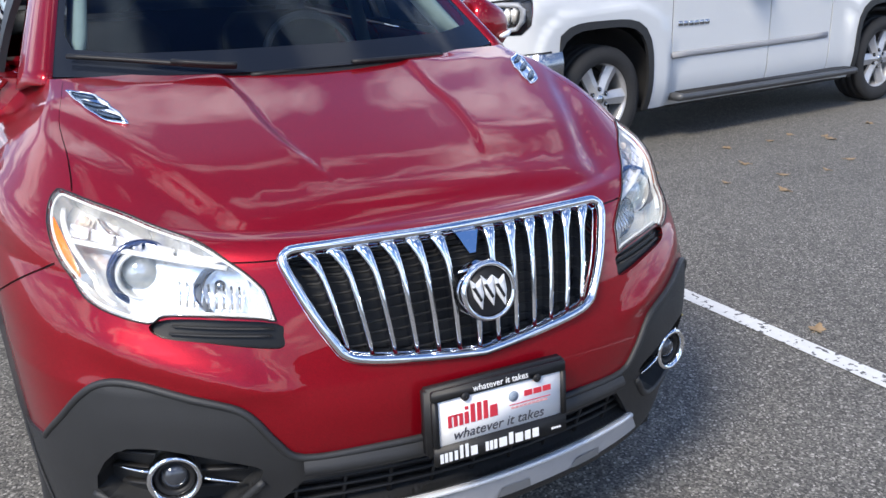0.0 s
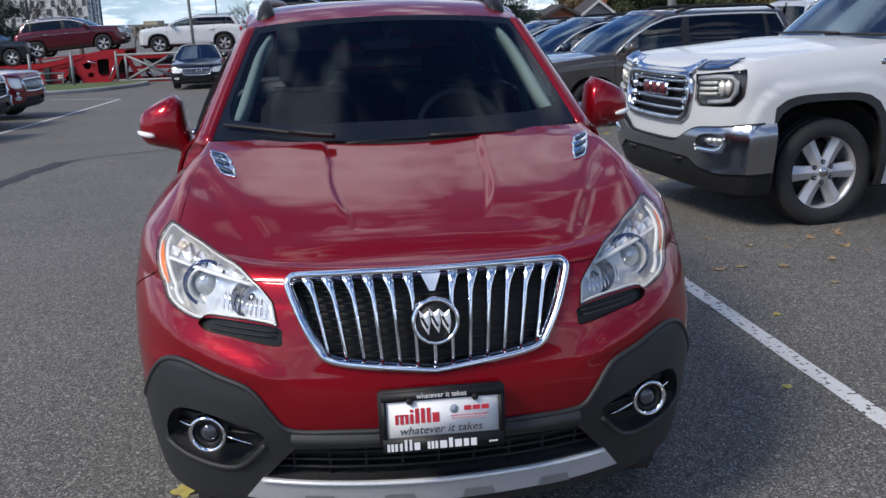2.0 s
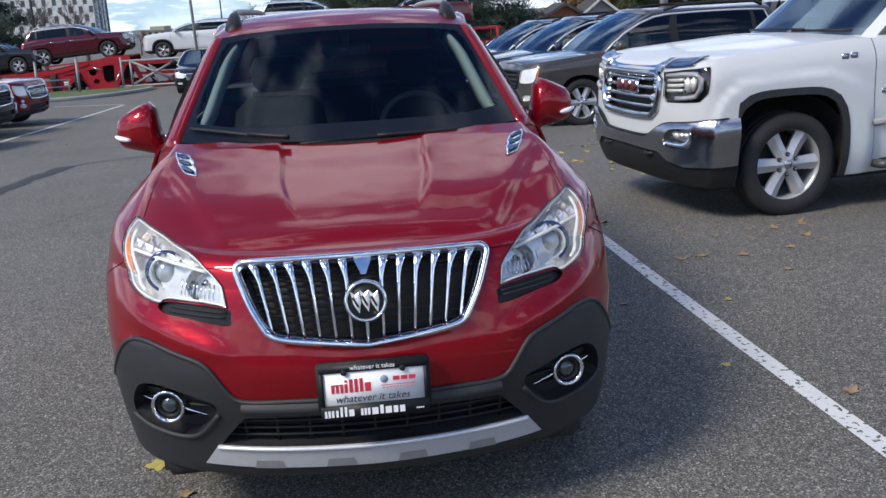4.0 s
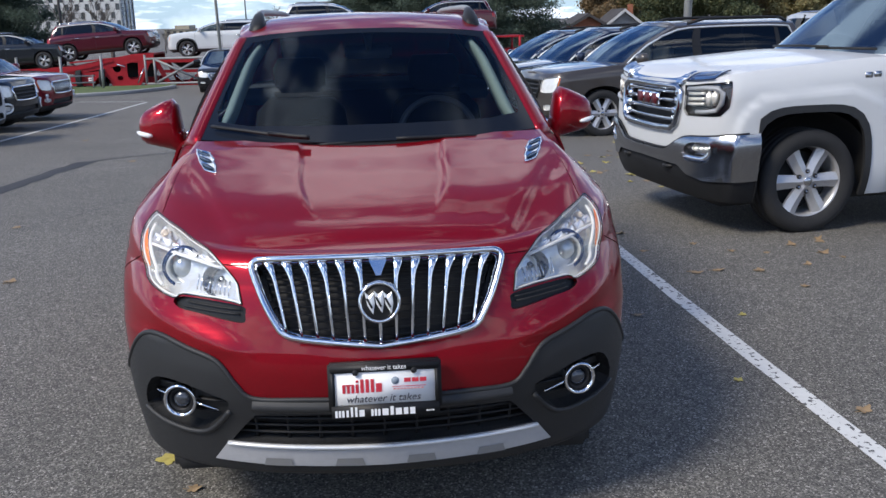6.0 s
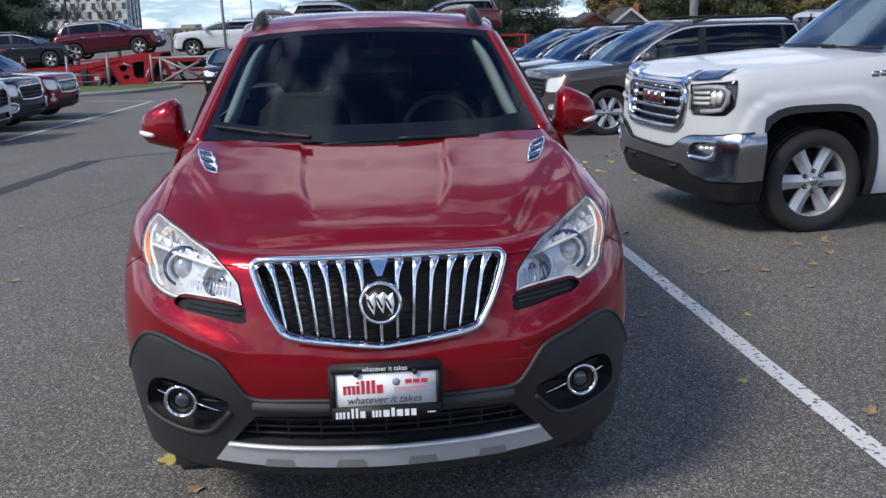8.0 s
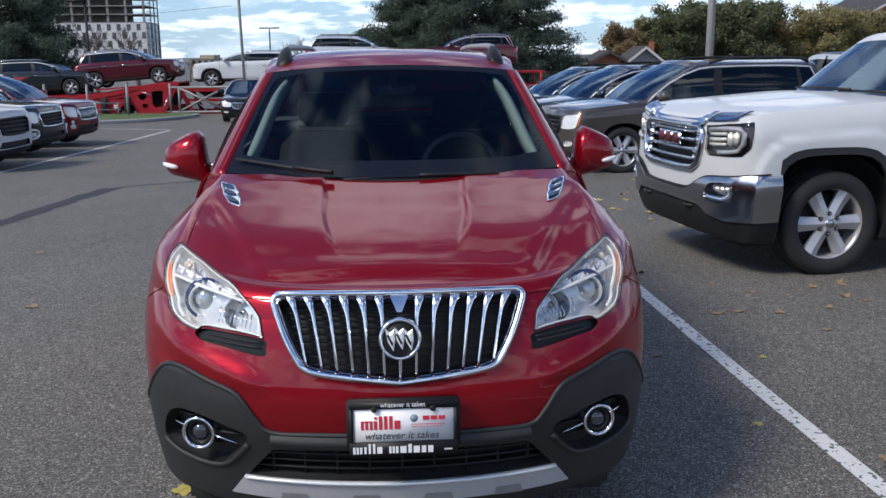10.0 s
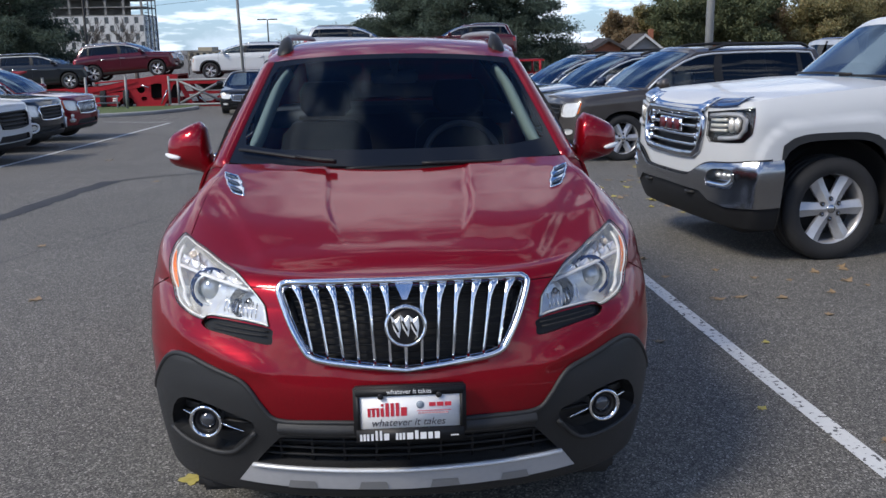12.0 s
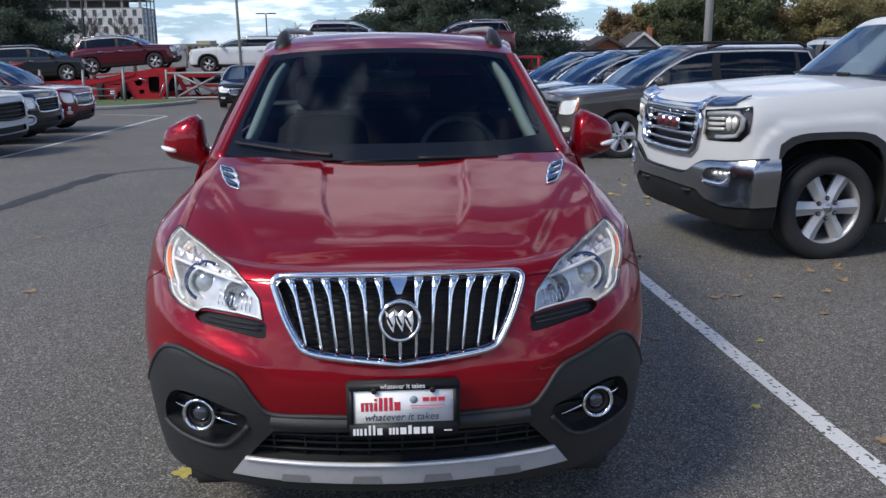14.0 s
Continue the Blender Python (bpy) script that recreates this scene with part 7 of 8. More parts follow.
part("side_truss", joined(*[tube([(a, -1.45, b + K), (c, -1.45, d + K)], 0.055, 6) for a, b, c, d in ((-9.75, 0.44, -2.5, 0.44), (-9.75, -0.66, -2.5, -0.66), (-9.75, -0.66, -9.75, 0.62), (-9.35, -0.66, -9.35, 0.44), (-7.3, -0.66, -7.3, 0.44), (-5.0, -0.66, -5.0, 0.44), (-2.5, -0.66, -2.5, 0.44), (-9.3, -0.60, -7.3, 0.40), (-9.3, 0.40, -7.3, -0.60), (-7.3, -0.60, -5.0, 0.40), (-7.3, 0.40, -5.0, -0.60), (-5.0, -0.6, -2.5, 0.40))]), STEEL, carrier, "grey steel lattice truss")
for x in (-11.72, -12.75):
    for y in (-1.02, 0.95):
        wheel(carrier, "wheel", pose(x, y, 0.46), 0.46, 0.24, 0.27, 8, False, -1 if y < 0 else 1, DIMCHROME, 8)
        carrier.children[-1].matrix_basis = pose(x, y, 0.46, 0, 0, -90 if y < 0 else 90)
for x in (-13.6, -8.9, -6.4, -4.8):
    part("marker_lamp", box(x, x + 0.10, -1.275, -1.25, -0.48 + K - 0.3 * (x > -9), -0.42 + K - 0.3 * (x > -9)), TAIL if x < -9 else INK_WHITE, carrier)
for i in range(3):
    part("warning_bar", box(-12.35, -12.18, -1.262, -1.25, -0.56 + K + 0.09 * i, -0.50 + K + 0.09 * i), INK_WHITE, carrier)

BIG = dict(SUV, L=4.80, hw=0.96, H=1.64, axles=(0.95, 3.81))


def on_deck(x, y, z, turn, pitch):
    return Matrix.Translation((x, y, z)) @ Matrix.Rotation(radians(turn), 4, "Z") @ Matrix.Rotation(radians(pitch), 4, "X")


c, f = vehicle("crossover", "maroon crossover with chrome window trim loaded on the carrier", MAROON, on_deck(-9.35, CY, 0.45, 90, -4.2), regions=suv_regions(), group="vehicles on the carrier", fine=0.12, rails=True, **BIG)
nose_trim(c, f, "bars")
c, f = vehicle("crossover", "white crossover loaded nose to nose on the carrier", WHITE, on_deck(-8.90, CY, 0.20, -90, 0), regions=suv_regions(), group="vehicles on the carrier", fine=0.12, clad=CLADDING, **dict(BIG, H=1.58))
nose_trim(c, f, "bars")
c, f = vehicle("crossover", "black crossover at the tail of the carrier", GRAPHITE, on_deck(-13.25, CY - 0.2, -0.07, 90, -2.0), regions=suv_regions(), group="vehicles on the carrier", fine=0.12, **BIG)
nose_trim(c, f, "bars")
c, f = vehicle("crossover", "silver crossover on the raised deck of the carrier", BRIGHTSILVER, on_deck(1.0, CY, 0.80, 90, 0), regions=suv_regions(), group="vehicles on the carrier", fine=0.12, **BIG)
c, f = vehicle("crossover", "dark red crossover with roof rails on the raised deck", MAROON, on_deck(1.45, CY, 0.80, -90, 0), regions=suv_regions(), group="vehicles on the carrier", fine=0.12, **BIG)
VAN = dict(L=5.3, hw=1.0, H=2.02, zb=0.32, top=[(0.0, 1.00), (0.25, 1.05), (0.9, 1.15), (5.3, 1.22)], axles=(0.9, 4.2), R=0.36, cowl=0.95, roof_y=(1.6, 5.05), tail=5.25, bw=0.95, rw=0.86)
c, f = vehicle("van", "tall silver van with red tail lamps behind the row", BRIGHTSILVER, ground_pose(15.95, 22.5, 97), regions=suv_regions(), fine=0.12, category="van", **VAN)

# poles, lamps and wire
pole = thing("lamp_pole", "tall grey steel lamp pole at the edge of the lot", "pole", ground_pose(6.82, 18.7, 0))
part("shaft", tube([(0, 0, 0), (0.02, 0, 4.5), (0.03, 0, 9.0)], [0.090, 0.078, 0.06], 14), POLE, pole)
part("base_flange", box(-0.16, 0.16, -0.16, 0.16, 0.0, 0.03, 0.006), STEEL, pole)
part("arm", tube([(0.03, 0, 8.9), (-0.6, 0, 9.1), (-1.3, 0, 9.1)], 0.035, 8), POLE, pole)
part("lamp_head", box(-1.75, -1.2, -0.14, 0.14, 9.05, 9.17, 0.03), POLE, pole)
pole = thing("utility_pole", "slim weathered grey utility pole", "pole", ground_pose(-5.55, 36.5, 0))
part("shaft", tube([(0, 0, 0), (-0.12, 0, 6.0), (-0.25, 0, 11.0)], [0.060, 0.052, 0.045], 10), POLE, pole)
part("cross_arm", box(-1.2, 0.8, -0.06, 0.06, 10.3, 10.42, 0.01), WOOD, pole)
for x, y, h in ((-11.2, 92.0, 5.3), (-19.5, 46.5, 6.4)):
    lp = thing("street_lamp", "slim dark street lamp with a flat twin head", "street lamp", ground_pose(x, y, 0), "street lamps")
    part("shaft", tube([(0, 0, 0), (0, 0, h)], [0.09, 0.06], 8), BLACK, lp)
    for q in (-1, 1):
        part("lamp_head", box(min(0.05 * q, 0.95 * q), max(0.05 * q, 0.95 * q), -0.18, 0.18, h - 0.02, h + 0.10, 0.02), BLACK, lp)
sign = thing("lot_lamp", "slim black pole by the pine", "street lamp", ground_pose(-14.1, 44.9, 0))
part("shaft", tube([(0, 0, 0), (0, 0, 5.2)], 0.06, 8), BLACK, sign)
part("lamp_head", box(-0.8, 0.1, -0.15, 0.15, 5.2, 5.3, 0.02), BLACK, sign)
wire = thing("overhead_wire", "thin black overhead wire between poles", "wire", pose(-5.6, 36.5, ground_z(36.5)))
part("strand", tube([(-0.3 - 60 * q, 40 * q, 4.35 - 0.9 * math.sin(q * math.pi)) for q in steps(0, 1, 14)], 0.007, 5), BLACK, wire)

# unfinished tower block
BX0, BX1, BY, BZ = -118.0, -77.0, 310.0, ground_z(310)
PANEL = mat("white_wall_panel", (0.50, 0.50, 0.49), 0.7, vary=0.08, scale=0.8)
BLUEGREY = mat("blue_grey_panel", (0.30, 0.36, 0.44), 0.5, vary=0.1, scale=0.8)
SLAB = mat("raw_concrete", (0.20, 0.195, 0.185), 0.9, vary=0.2, scale=0.6)
DARKGLASS = mat("dark_window", (0.02, 0.024, 0.03), 0.12, coat=0.6, vary=0.2, scale=0.5)
tower = thing("tower_block", "unfinished concrete tower with white panelled lower floors", "building", pose(0, BY, BZ))
cols, rows_, wpitch, hpitch = 13, 5, (BX1 - BX0) / 13, 2.62
wv, wf = [], []


def slab_box(x0, x1, y0, y1, z0, z1):
    v, f = box(x0, x1, y0, y1, z0, z1)
    k = len(wv)
    wv.extend(v)
    wf.extend(tuple(i + k for i in q) for q in f)


for r in range(rows_):
    z0, sh = r * hpitch, wpitch / 4 if r % 2 else -wpitch / 4
    slab_box(BX0, BX1, 0, 0.5, z0, z0 + 0.25)
    slab_box(BX0, BX1, 0, 0.5, z0 + 2.30, z0 + hpitch)
    for i in range(cols + 1):
        x = BX0 + i * wpitch + sh
        slab_box(max(BX0, x - wpitch / 2 + 0.66), min(BX1, x + wpitch / 2 - 0.66), 0.002, 0.498, z0 + 0.25, z0 + 2.30)
slab_box(BX1 - 0.5, BX1, 0.5, 18, 0, rows_ * hpitch)
slab_box(BX0, BX0 + 0.5, 0.5, 18, 0, rows_ * hpitch)
slab_box(BX0, BX1, 17.5, 18, 0, rows_ * hpitch)
part("wall", (wv, wf), PANEL, tower, smooth=False)
win = mesh_of("window", *box(-0.68, 0.68, 0.30, 0.36, 0.0, 2.07), DARKGLASS, smooth=False)
for r in range(rows_):
    for i in range(cols + 1):
        if not BX0 + 0.7 < BX0 + (i - 0.5) * wpitch + (wpitch / 4 if r % 2 else -wpitch / 4) + wpitch < BX1 - 0.7:
            continue
        w = new("window", win)
        w.parent = tower
        w.matrix_basis = pose(BX0 + (i + 0.5) * wpitch + (wpitch / 4 if r % 2 else -wpitch / 4), 0, r * hpitch + 0.24)
strip_m = mesh_of("side_window", *box(0.0, 0.10, -0.55, 0.55, 0.0, 1.9), DARKGLASS, smooth=False)
for r in range(rows_):
    for i in range(6):
        w = new("side_window", strip_m)
        w.parent = tower
        w.matrix_basis = pose(BX1 - 0.02, 1.8 + 2.9 * i, r * hpitch + 0.4)
for i in range(6):
    part("side_panel", box(BX1, BX1 + 0.06, 2.45 + 2.9 * i, 3.9 + 2.9 * i, 0, rows_ * hpitch), BLUEGREY, tower, smooth=False)
for r in range(rows_, 13):
    z0 = r * hpitch
    part("floor_slab", box(BX0, BX1, 0, 18, z0, z0 + 0.32), SLAB, tower, smooth=False)
    for i in range(8):
        x = BX0 + 0.6 + i * (BX1 - BX0 - 1.2) / 7
        part("column", box(x - 0.35, x + 0.35, 0.4, 1.1, z0 + 0.32, z0 + hpitch), SLAB, tower, smooth=False)
    part("core_wall", box(BX0 + 3, BX1 - 6, 8.0, 8.5, z0 + 0.32, z0 + hpitch), SLAB, tower, smooth=False)
for i in range(3):
    part("hoist_mast", tube([(BX1 + 1.2, 2 + 5 * i, 0), (BX1 + 1.2, 2 + 5 * i, 40)], 0.22, 5), STEEL, tower)
for r in range(13):
    part("hoist_tie", tube([(BX1, 2, r * hpitch + 1.0), (BX1 + 1.2, 2, r * hpitch + 1.0)], 0.12, 5), STEEL, tower)
low = thing("low_building", "pale yellow low building far away", "building", pose(-38.6, 205.0, ground_z(205)))
YELLOW = mat("yellow_stucco", (0.38, 0.33, 0.24), 0.85, vary=0.15, scale=0.5)
part("wall", box(-3.6, 3.2, 0, 10, 0, 1.9), YELLOW, low, smooth=False)
part("upper_wall", box(-1.6, 1.4, 1.0, 9, 1.9, 2.8), YELLOW, low, smooth=False)
part("roof_cap", box(-3.7, 3.3, -0.2, 10.2, 1.9, 2.0), SLAB, low, smooth=False)
for i in range(5):
    part("window", box(-3.2 + 1.35 * i, -2.5 + 1.35 * i, -0.06, 0.02, 0.9, 1.6), DARKGLASS, low, smooth=False)
block = thing("flat_roof_building", "grey-brown flat-roofed building beyond the lamps", "building", pose(-8.5, 150.0, ground_z(150)))
part("wall", box(-1.5, 16, 0, 14, 0, 5.6), mat("brown_brick_far", (0.22, 0.18, 0.15), 0.9, vary=0.2, scale=0.6), block, smooth=False)
part("parapet", box(-1.7, 16.2, -0.2, 14.2, 5.6, 5.9), SLAB, block, smooth=False)
for i in range(5):
    part("window", box(0.2 + 3.0 * i, 1.8 + 3.0 * i, -0.06, 0.02, 2.4, 4.0), DARKGLASS, block, smooth=False)

BRICK = mat("orange_brick", (0.30, 0.11, 0.06), 0.9, vary=0.25, scale=2.5)
ROOFING = mat("dark_shingle", (0.055, 0.05, 0.05), 0.9, vary=0.25, scale=3)
TRIM = mat("white_trim", (0.50, 0.50, 0.49), 0.6, vary=0.05, scale=4)


PALEWALL = mat("pale_grey_siding", (0.26, 0.26, 0.265), 0.8, vary=0.1, scale=3)


def house(x, y, w, d, eave, ridge, label, wall=None, flue=0.6, edge=None):
    h = thing("house", label, "house", pose(x, y, ground_z(y)), "houses behind the lot")
    part("wall", box(-w / 2, w / 2, 0, d, 0, eave), wall or BRICK, h, smooth=False)
    part("gable", loft([[(-w / 2, a, eave), (w / 2, a, eave), (0, a, ridge)] for a in (0, d)]), wall or BRICK, h, smooth=False)
    for s in (1, -1):
        e, r = Vector((s * (w / 2 + 0.35), 0, eave - 0.25)), Vector((0, 0, ridge + 0.08))
        part("roof", loft([[(e.x, a, e.z), (r.x, a, r.z), (r.x, a, r.z + 0.14), (e.x, a, e.z + 0.14)] for a in (-0.4, d + 0.4)]), ROOFING, h, smooth=False)
        part("barge_board", loft([[(e.x, a, e.z - 0.1), (r.x, a, r.z - 0.1), (r.x, a, r.z + 0.12), (e.x, a, e.z + 0.12)] for a in (-0.46, -0.41)]), edge or TRIM, h, smooth=False)
    if flue:
        part("chimney", box(w * 0.22, w * 0.22 + flue, d * 0.3, d * 0.3 + flue, eave, ridge + 1.5 * flue, 0.02), BRICK, h, smooth=False)
    for s in (-0.25, 0.25):
        wnd = part("window", box(s * w - 0.5, s * w + 0.5, -0.06, 0.02, eave - 1.7, eave - 0.5), DARKGLASS, h, smooth=False)
        part("window_frame", joined(box(s * w - 0.58, s * w + 0.58, -0.09, 0.0, eave - 1.78, eave - 1.70), box(s * w - 0.58, s * w + 0.58, -0.09, 0.0, eave - 0.5, eave - 0.42)), TRIM, wnd, smooth=False)
    return h


house(16.6, 68.0, 2.0, 3.0, 2.3, 2.72, "small orange brick outbuilding with a dark low roof", flue=0, edge=ROOFING)
house(19.3, 68.0, 2.9, 3.0, 1.95, 3.0, "small grey gabled shed with white trim behind the lot", PALEWALL, 0.35)
house(47.0, 80.0, 12.0, 10.0, 5.2, 8.2, "large brick house with a dark steep roof")
house(27.0, 84.0, 8.0, 8.0, 3.6, 5.4, "brick house half hidden by trees")

# trees


def leaf_material(name, base, autumn=None):
    m = bpy.data.materials.new(name)
    m.use_nodes = True
    n, l = m.node_tree.nodes, m.node_tree.links
    b = n["Principled BSDF"]
    b.inputs["Roughness"].default_value = 0.75
    geo_, ramp = n.new("ShaderNodeNewGeometry"), n.new("ShaderNodeValToRGB")
    l.new(geo_.outputs["Random Per Island"], ramp.inputs["Fac"])
    lo, hi = [c * 0.55 for c in base], [min(1, c * 1.5) for c in base]
    ramp.color_ramp.elements[0].color, ramp.color_ramp.elements[1].color = (*lo, 1), (*hi, 1)
    if autumn:
        e = ramp.color_ramp.elements.new(0.82)
        e.color = (*autumn, 1)
        ramp.color_ramp.elements[0].color = (*base, 1)
    l.new(ramp.outputs["Color"], b.inputs["Base Color"])
    lit, mix = n.new("ShaderNodeBsdfTranslucent"), n.new("ShaderNodeMixShader")
    l.new(ramp.outputs["Color"], lit.inputs["Color"])
    mix.inputs["Fac"].default_value = 0.4
    l.new(b.outputs["BSDF"], mix.inputs[1])
    l.new(lit.outputs["BSDF"], mix.inputs[2])
    l.new(mix.outputs["Shader"], n["Material Output"].inputs["Surface"])
    return m


PINE = leaf_material("pine_needles", (0.080, 0.110, 0.080))
GREEN = leaf_material("green_leaves", (0.085, 0.115, 0.060), (0.15, 0.155, 0.075))
OLIVE = leaf_material("turning_leaves", (0.21, 0.21, 0.10), (0.33, 0.26, 0.12))
RUST = leaf_material("rust_leaves", (0.21, 0.170, 0.10), (0.29, 0.19, 0.095))
rng = np.random.default_rng(7)


def leaf_cloud(centres, size, slim=0.55):
    """Small bent leaf clumps, each of two triangles, at the given places."""
    n = len(centres)
    a = rng.normal(size=(n, 3))
    a /= np.linalg.norm(a, axis=1)[:, None]
    b = np.cross(a, rng.normal(size=(n, 3)))
    b /= np.linalg.norm(b, axis=1)[:, None]
    s = size * rng.uniform(0.5, 1.3, (n, 1))
    c = centres
    v = np.stack([c - a * s, c + b * s * slim + np.cross(a, b) * s * 0.2, c + a * s, c - b * s * slim], 1).reshape(-1, 3)
    k = np.arange(n) * 4
    f = np.stack([k, k + 1, k + 2, k, k + 2, k + 3], 1).reshape(-1, 3)
    return v.tolist(), f.tolist()


def tree(x, y, height, spread, material, label, conifer=False, count=7000, leaf=0.16, first=0.12, category="tree"):
    root = thing("pine_tree" if conifer else "tree", label, category, ground_pose(x, y, 0), "trees round the lot")
    lean = rng.uniform(-0.2, 0.2, 2)
    trunk = [(lean[0] * q * q, lean[1] * q * q, height * 0.93 * q) for q in steps(0, 1, 8)]
    limbs = [tube(trunk, [max(0.02, 0.028 * height * (1 - 0.93 * q)) for q in steps(0, 1, 8)], 8)]
    clumps = []
    nb = 84 if conifer else 40
    for i in range(nb):
        q = first + (0.97 - first) * (i / nb) if conifer else rng.uniform(0.25, 0.85)
        base = Vector(trunk[0]).lerp(Vector(trunk[-1]), q)
        t = i * 2.4 + rng.uniform(-0.4, 0.4)
        if conifer:
            reach = spread * (1 - q) ** 0.62 * rng.uniform(0.65, 1.15) + 0.25
            rise = rng.uniform(-0.05, 0.22) * reach
        else:
            reach = spread * math.sqrt(max(0.05, 1 - ((q - 0.55) / 0.5) ** 2)) * rng.uniform(0.6, 1.1)
            rise = rng.uniform(0.15, 0.6) * reach
        tip = base + Vector((math.cos(t) * reach, math.sin(t) * reach, rise))
        mid = base.lerp(tip, 0.5) + Vector((0, 0, 0.08 * reach))
        limbs.append(tube([base, mid, tip], [0.010 * height * (1 - q) + 0.02, 0.02, 0.008], 5))
        for k in (0.35, 0.6, 0.8, 1.0):
            clumps.append((base.lerp(tip, k), (0.44 if conifer else 0.46) * (0.4 + 0.22 * reach)))
    wts = np.array([c[1] ** 2 for c in clumps])
    pick = rng.choice(len(clumps), count, p=wts / wts.sum())
    cen = np.array([tuple(c[0]) for c in clumps])[pick]
    rad = np.array([c[1] for c in clumps])[pick][:, None]
    off = rng.normal(size=(count, 3)) * rad * (np.array([1, 1, 0.55]) if conifer else np.array([1, 1, 0.8])) * 0.75
    part("trunk", joined(*limbs), BARK, root)
    part("crown", leaf_cloud(cen + off, leaf, 0.22 if conifer else 0.55), material, root, smooth=False)
    return root


tree(-18.2, 47.0, 9.5, 3.3, PINE, "dark dense pine beside the lot", True, 85000, 0.11, 0.06)
tree(-21.5, 49.0, 10.5, 4.2, PINE, "dark dense pine beside the lot", True, 60000, 0.12, 0.06)
for x, y, h, s in ((1.8, 63.0, 9.0, 3.6), (5.2, 60.0, 11.5, 4.6), (8.6, 61.0, 10.0, 4.1), (3.4, 66.0, 8.5, 3.4)):
    tree(x, y, h, s, PINE, "tall dark pine behind the carrier", True, 85000, 0.12, 0.05)
tree(-1.6, 78.0, 5.2, 2.6, PINE, "small dark pine behind the carrier", True, 12000, 0.16, 0.06)
for x, y, h, s, m, text in ((19.3, 74.0, 5.3, 1.3, RUST, "thin olive-brown autumn tree"), (20.9, 75.0, 6.2, 1.6, OLIVE, "thin olive-brown autumn tree"), (23.2, 72.0, 6.9, 2.3, GREEN, "full dark green tree"), (26.0, 73.0, 7.2, 2.7, GREEN, "full dark green tree"), (28.8, 71.0, 7.0, 2.4, GREEN, "full dark green tree"),
                            (31.8, 75.0, 5.9, 2.2, RUST, "rust-brown autumn tree"), (34.6, 72.0, 6.5, 2.7, OLIVE, "yellow-green turning tree"), (38.0, 74.0, 6.6, 2.7, OLIVE, "yellow-green turning tree"), (41.8, 73.0, 5.9, 2.5, RUST, "rust-brown autumn tree"), (45.5, 71.0, 5.5, 2.8, RUST, "rust-brown autumn tree"), (51.0, 76.0, 7.0, 3.0, OLIVE, "yellow-green turning tree")):
    tree(x, y, h, s, m, text + " behind the lot", False, 30000, 0.11)


TWIG = mat("pale_bark", (0.10, 0.085, 0.075), 0.9, vary=0.25, scale=18)


def bare_tree(x, y, height, label):
    root = thing("bare_tree", label, "tree", ground_pose(x, y, 0), "bare trees")
    shapes = []

    def grow(p, d, length, r, depth):
        q = p + d * length
        shapes.append(tube([p, p.lerp(q, 0.5) + Vector(rng.normal(size=3)) * length * 0.04, q], [r, r * 0.85, r * 0.65], 5))
        if depth:
            for _ in range(3 if depth > 1 else 4):
                e = (d + Vector(rng.normal(size=3)) * 0.42 + Vector((0, 0, 0.12))).normalized()
                grow(p.lerp(q, rng.uniform(0.55, 1.0)), e, length * rng.uniform(0.55, 0.8), r * 0.55, depth - 1)
    grow(Vector((0, 0, 0)), Vector((0, 0, 1)), height * 0.30, 0.024 * height, 5)
    part("branchwork", joined(*shapes), TWIG, root)


bare_tree(-15.3, 58.0, 6.6, "bare spreading tree in front of the tower")
bare_tree(-19.0, 62.0, 6.4, "bare spreading tree in front of the tower")
bare_tree(-7.7, 88.0, 6.0, "small bare tree behind the lamps")
bare_tree(-4.7, 90.0, 6.2, "small bare tree behind the lamps")
bare_tree(-13.3, 100.0, 4.2, "small bare tree far behind the carrier")
bare_tree(-20.7, 100.0, 3.6, "small bare tree far behind the carrier")
tagged(part("wall_south", box(-90, 90, -50.3, -50, 0, 5.0), CONCRETE, smooth=False), "plain pale wall far behind the camera", "wall", kind="structure")

# ---- marks and leaves on the asphalt ----
strip("tar_band", [(-4.75, 7.2), (-4.27, 9.5), (-4.16, 11.4), (-4.02, 12.7)], 0.26, TAR, 0.003, "dark sealed band across the asphalt", "tar", 0.25)
strip("tar_band", [(-4.05, 12.6), (-3.6, 13.1), (-2.9, 13.5), (-1.9, 13.8), (-0.6, 14.0)], 0.07, TAR, 0.0035, "thin sealed crack in the asphalt", "tar", 0.5)


def crack(a, b, wander, width):
    pts = [a]
    n = 10
    for i in range(1, n):
        q = i / n
        pts.append((a[0] + (b[0] - a[0]) * q + random.uniform(-wander, wander), a[1] + (b[1] - a[1]) * q + random.uniform(-wander, wander)))
    strip("crack", pts + [b], width, TAR, 0.002, "hairline crack in the asphalt", "crack", 0.6)


random.seed(5)
for a, b in (((-3.6, 6.0), (-2.4, 9.4)), ((-2.4, 9.4), (-1.7, 11.2)), ((-2.9, 4.2), (-3.9, 6.4)), ((2.4, 9.6), (1.5, 12.5)), ((-6.0, 12.2), (-4.2, 12.0)), ((-7.0, 18.5), (-4.0, 19.6))):
    crack(a, b, 0.035, 0.009)

LEAF_BROWN = mat("dry_brown_leaf", (0.27, 0.185, 0.10), 0.7, vary=0.3, scale=40)
LEAF_YELLOW = mat("yellow_leaf", (0.42, 0.35, 0.09), 0.65, vary=0.25, scale=40)


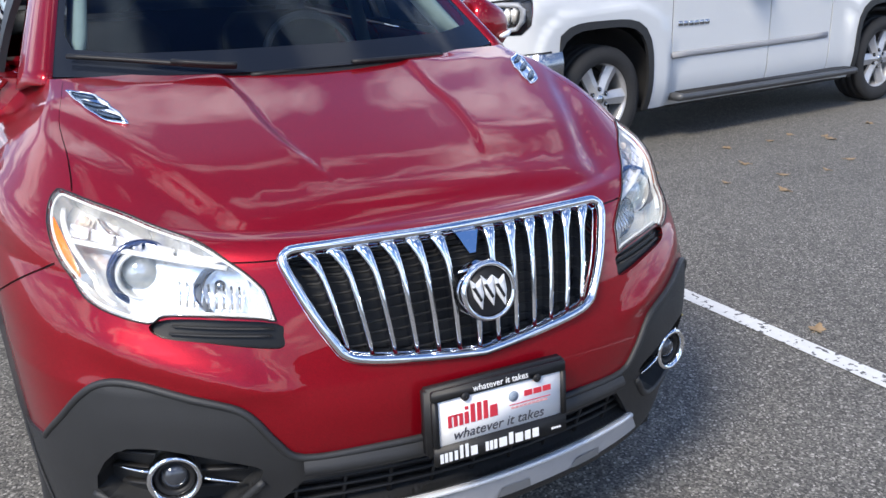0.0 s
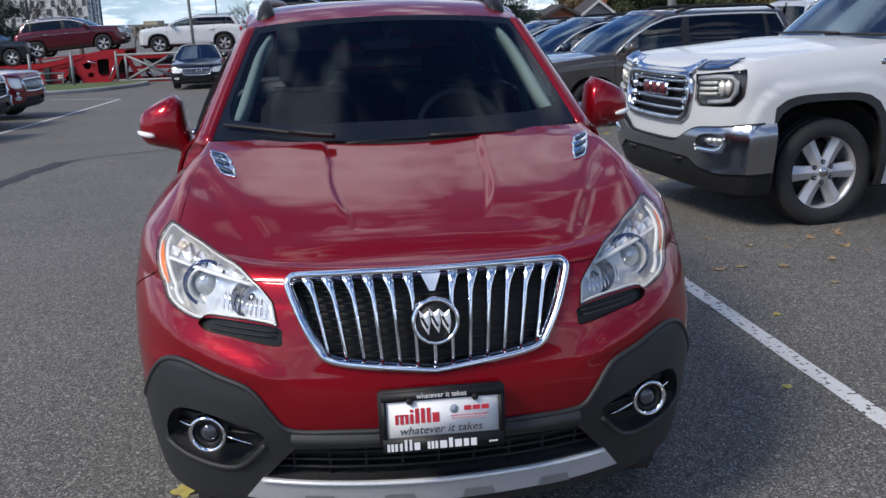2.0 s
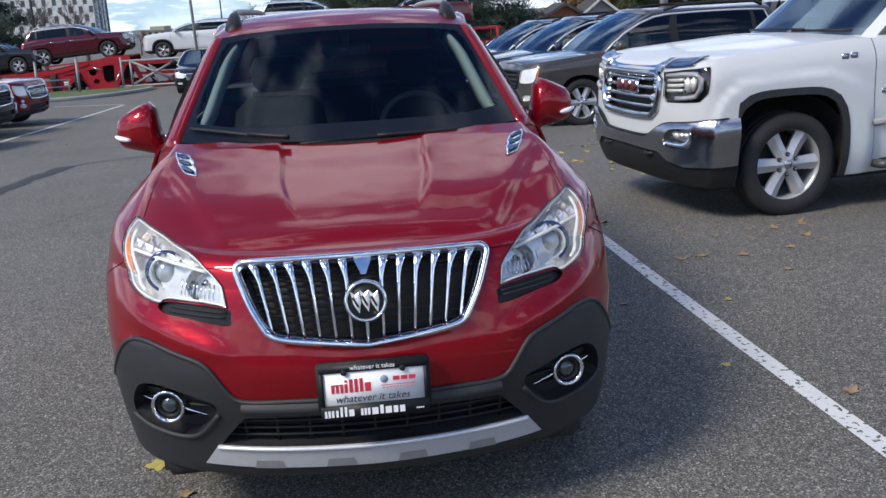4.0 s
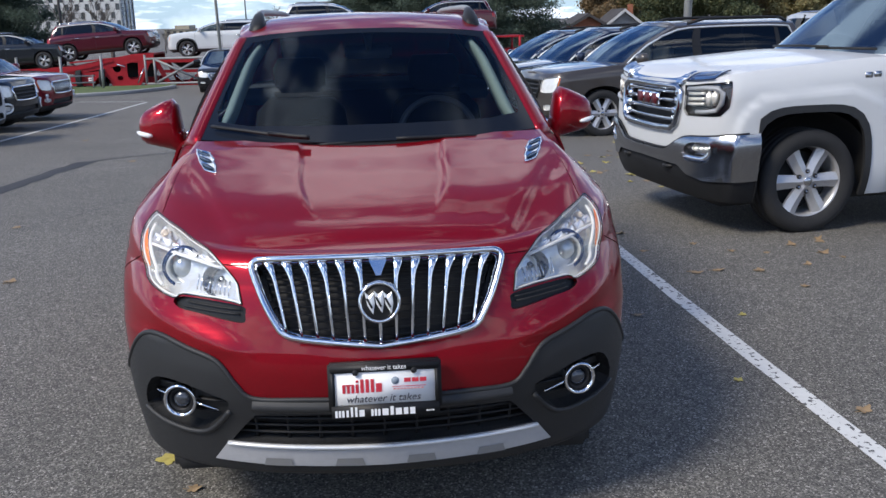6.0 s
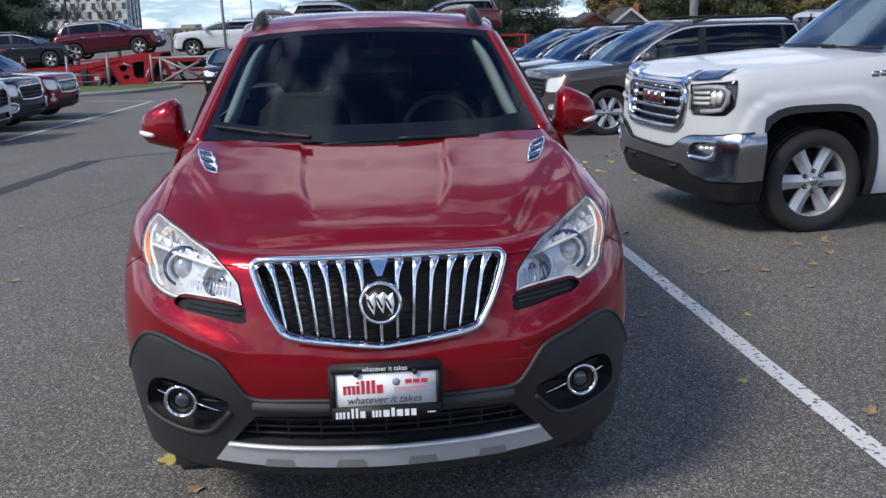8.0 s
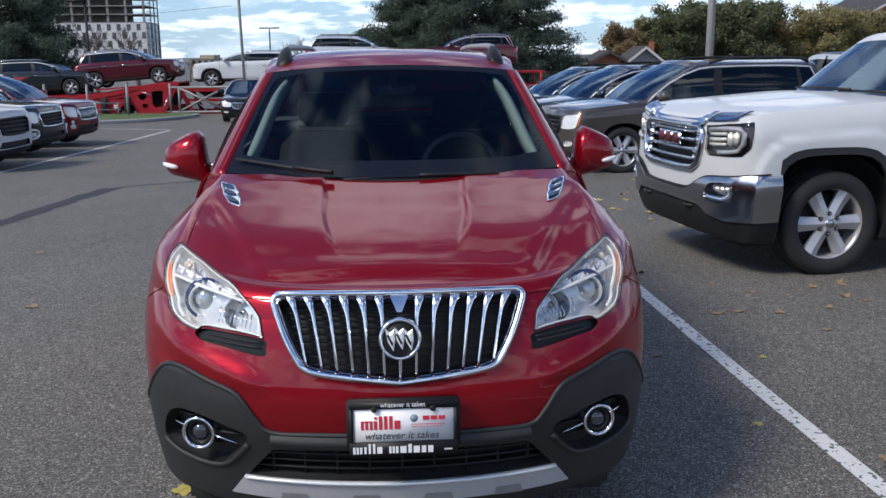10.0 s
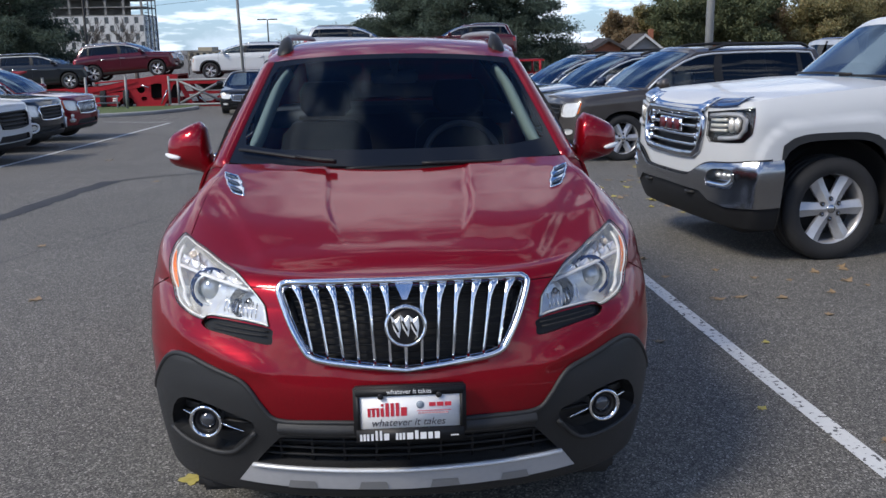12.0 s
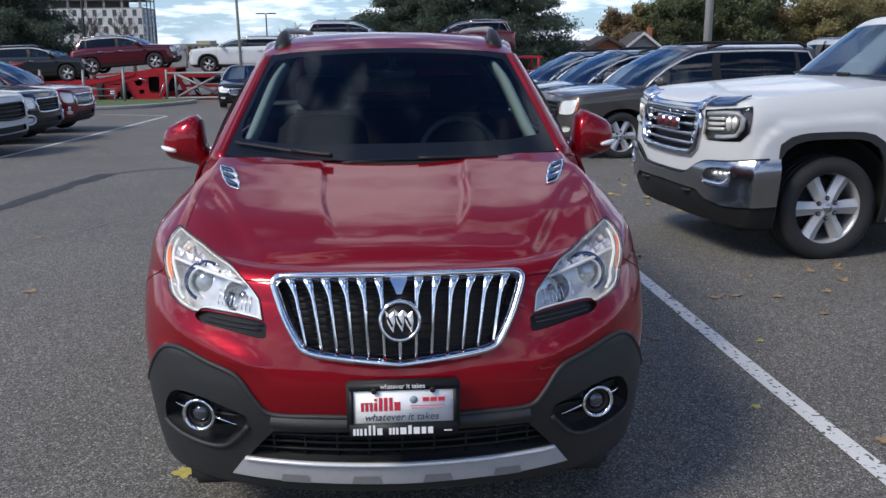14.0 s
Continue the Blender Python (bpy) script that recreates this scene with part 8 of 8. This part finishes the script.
def leaf_shape(size, curl):
    """A lobed, curled leaf with a stalk."""
    rim = []
    for i in range(20):
        a = 2 * math.pi * i / 20
        r = size * (0.66 + 0.17 * math.cos(5 * a) + 0.08 * math.cos(3 * a + 1) + 0.10 * math.cos(a) + random.uniform(-0.05, 0.05))
        rim.append((r * math.cos(a), r * math.sin(a), 0.004 + curl * size * (r / size) ** 2 * (0.5 + 0.5 * math.cos(2 * a + 0.6))))
    verts = [(0, 0, 0.006)] + rim
    faces = [(0, 1 + i, 1 + (i + 1) % 20) for i in range(20)]
    low = [(x, y, z - 0.0012) for x, y, z in verts]
    verts2 = verts + low
    faces2 = faces + [tuple(reversed([i + 21 for i in f])) for f in faces] + [(1 + i, 22 + i, 22 + (i + 1) % 20, 1 + (i + 1) % 20) for i in range(20)]
    stalk = tube([(-size * 0.5, 0, 0.004), (-size * 1.1, size * 0.1, 0.006)], size * 0.03, 4)
    return joined((verts2, faces2), stalk)


LEAVES = [(2.09, 4.90, 0.055, 0), (2.25, 4.93, 0.052, 0), (2.51, 4.87, 0.05, 0), (2.77, 5.35, 0.03, 0), (3.33, 5.72, 0.04, 0), (1.95, 5.57, 0.035, 0), (2.02, 3.96, 0.03, 1), (-0.70, 2.35, 0.035, 0), (2.00, 2.66, 0.045, 0), (-0.833, 2.607, 0.060, 1), (-2.50, 5.53, 0.062, 0), (-3.20, 7.62, 0.055, 0), (-3.35, 12.5, 0.07, 0), (3.14, 5.27, 0.055, 0), (3.05, 5.55, 0.05, 0),
          (3.30, 5.62, 0.05, 0), (1.95, 6.2, 0.05, 0), (1.45, 4.05, 0.04, 0), (2.55, 5.45, 0.04, 0), (2.0, 8.9, 0.07, 1), (2.25, 9.2, 0.07, 1), (2.1, 9.6, 0.06, 0), (2.6, 10.4, 0.07, 1), (2.9, 11.2, 0.06, 0), (3.3, 11.6, 0.06, 0), (3.9, 5.0, 0.05, 0), (4.6, 4.7, 0.05, 0), (5.1, 5.3, 0.06, 0), (5.6, 4.9, 0.05, 0),
          (4.2, 5.5, 0.05, 0), (5.9, 5.6, 0.05, 0), (-5.0, 16.0, 0.07, 0), (-2.6, 17.5, 0.07, 0), (-1.0, 1.35, 0.03, 1), (-4.1, 6.3, 0.05, 0), (1.62, 3.05, 0.03, 1), (3.55, 4.3, 0.05, 0)]
for _ in range(46):
    q, r = random.random(), random.random()
    LEAVES.append((1.75 + 2.0 * q, 8.2 + 4.6 * r, random.uniform(0.04, 0.065), int(random.random() < 0.55)))
for _ in range(16):
    LEAVES.append((random.uniform(2.2, 6.5), random.uniform(4.4, 5.9), random.uniform(0.03, 0.05), 0))
for x, y, size, kind in LEAVES:
    leaf = part("fallen_leaf", leaf_shape(size, random.uniform(0.15, 0.5)), LEAF_YELLOW if kind else LEAF_BROWN, None, smooth=False, at=pose(x, y, ground_z(y) + 0.001, random.uniform(-6, 6), random.uniform(-6, 6), random.uniform(0, 360)))
    tagged(leaf, "yellow fallen leaf lying on the asphalt" if kind else "dry brown curled leaf on the asphalt", "leaf", "fallen leaves")
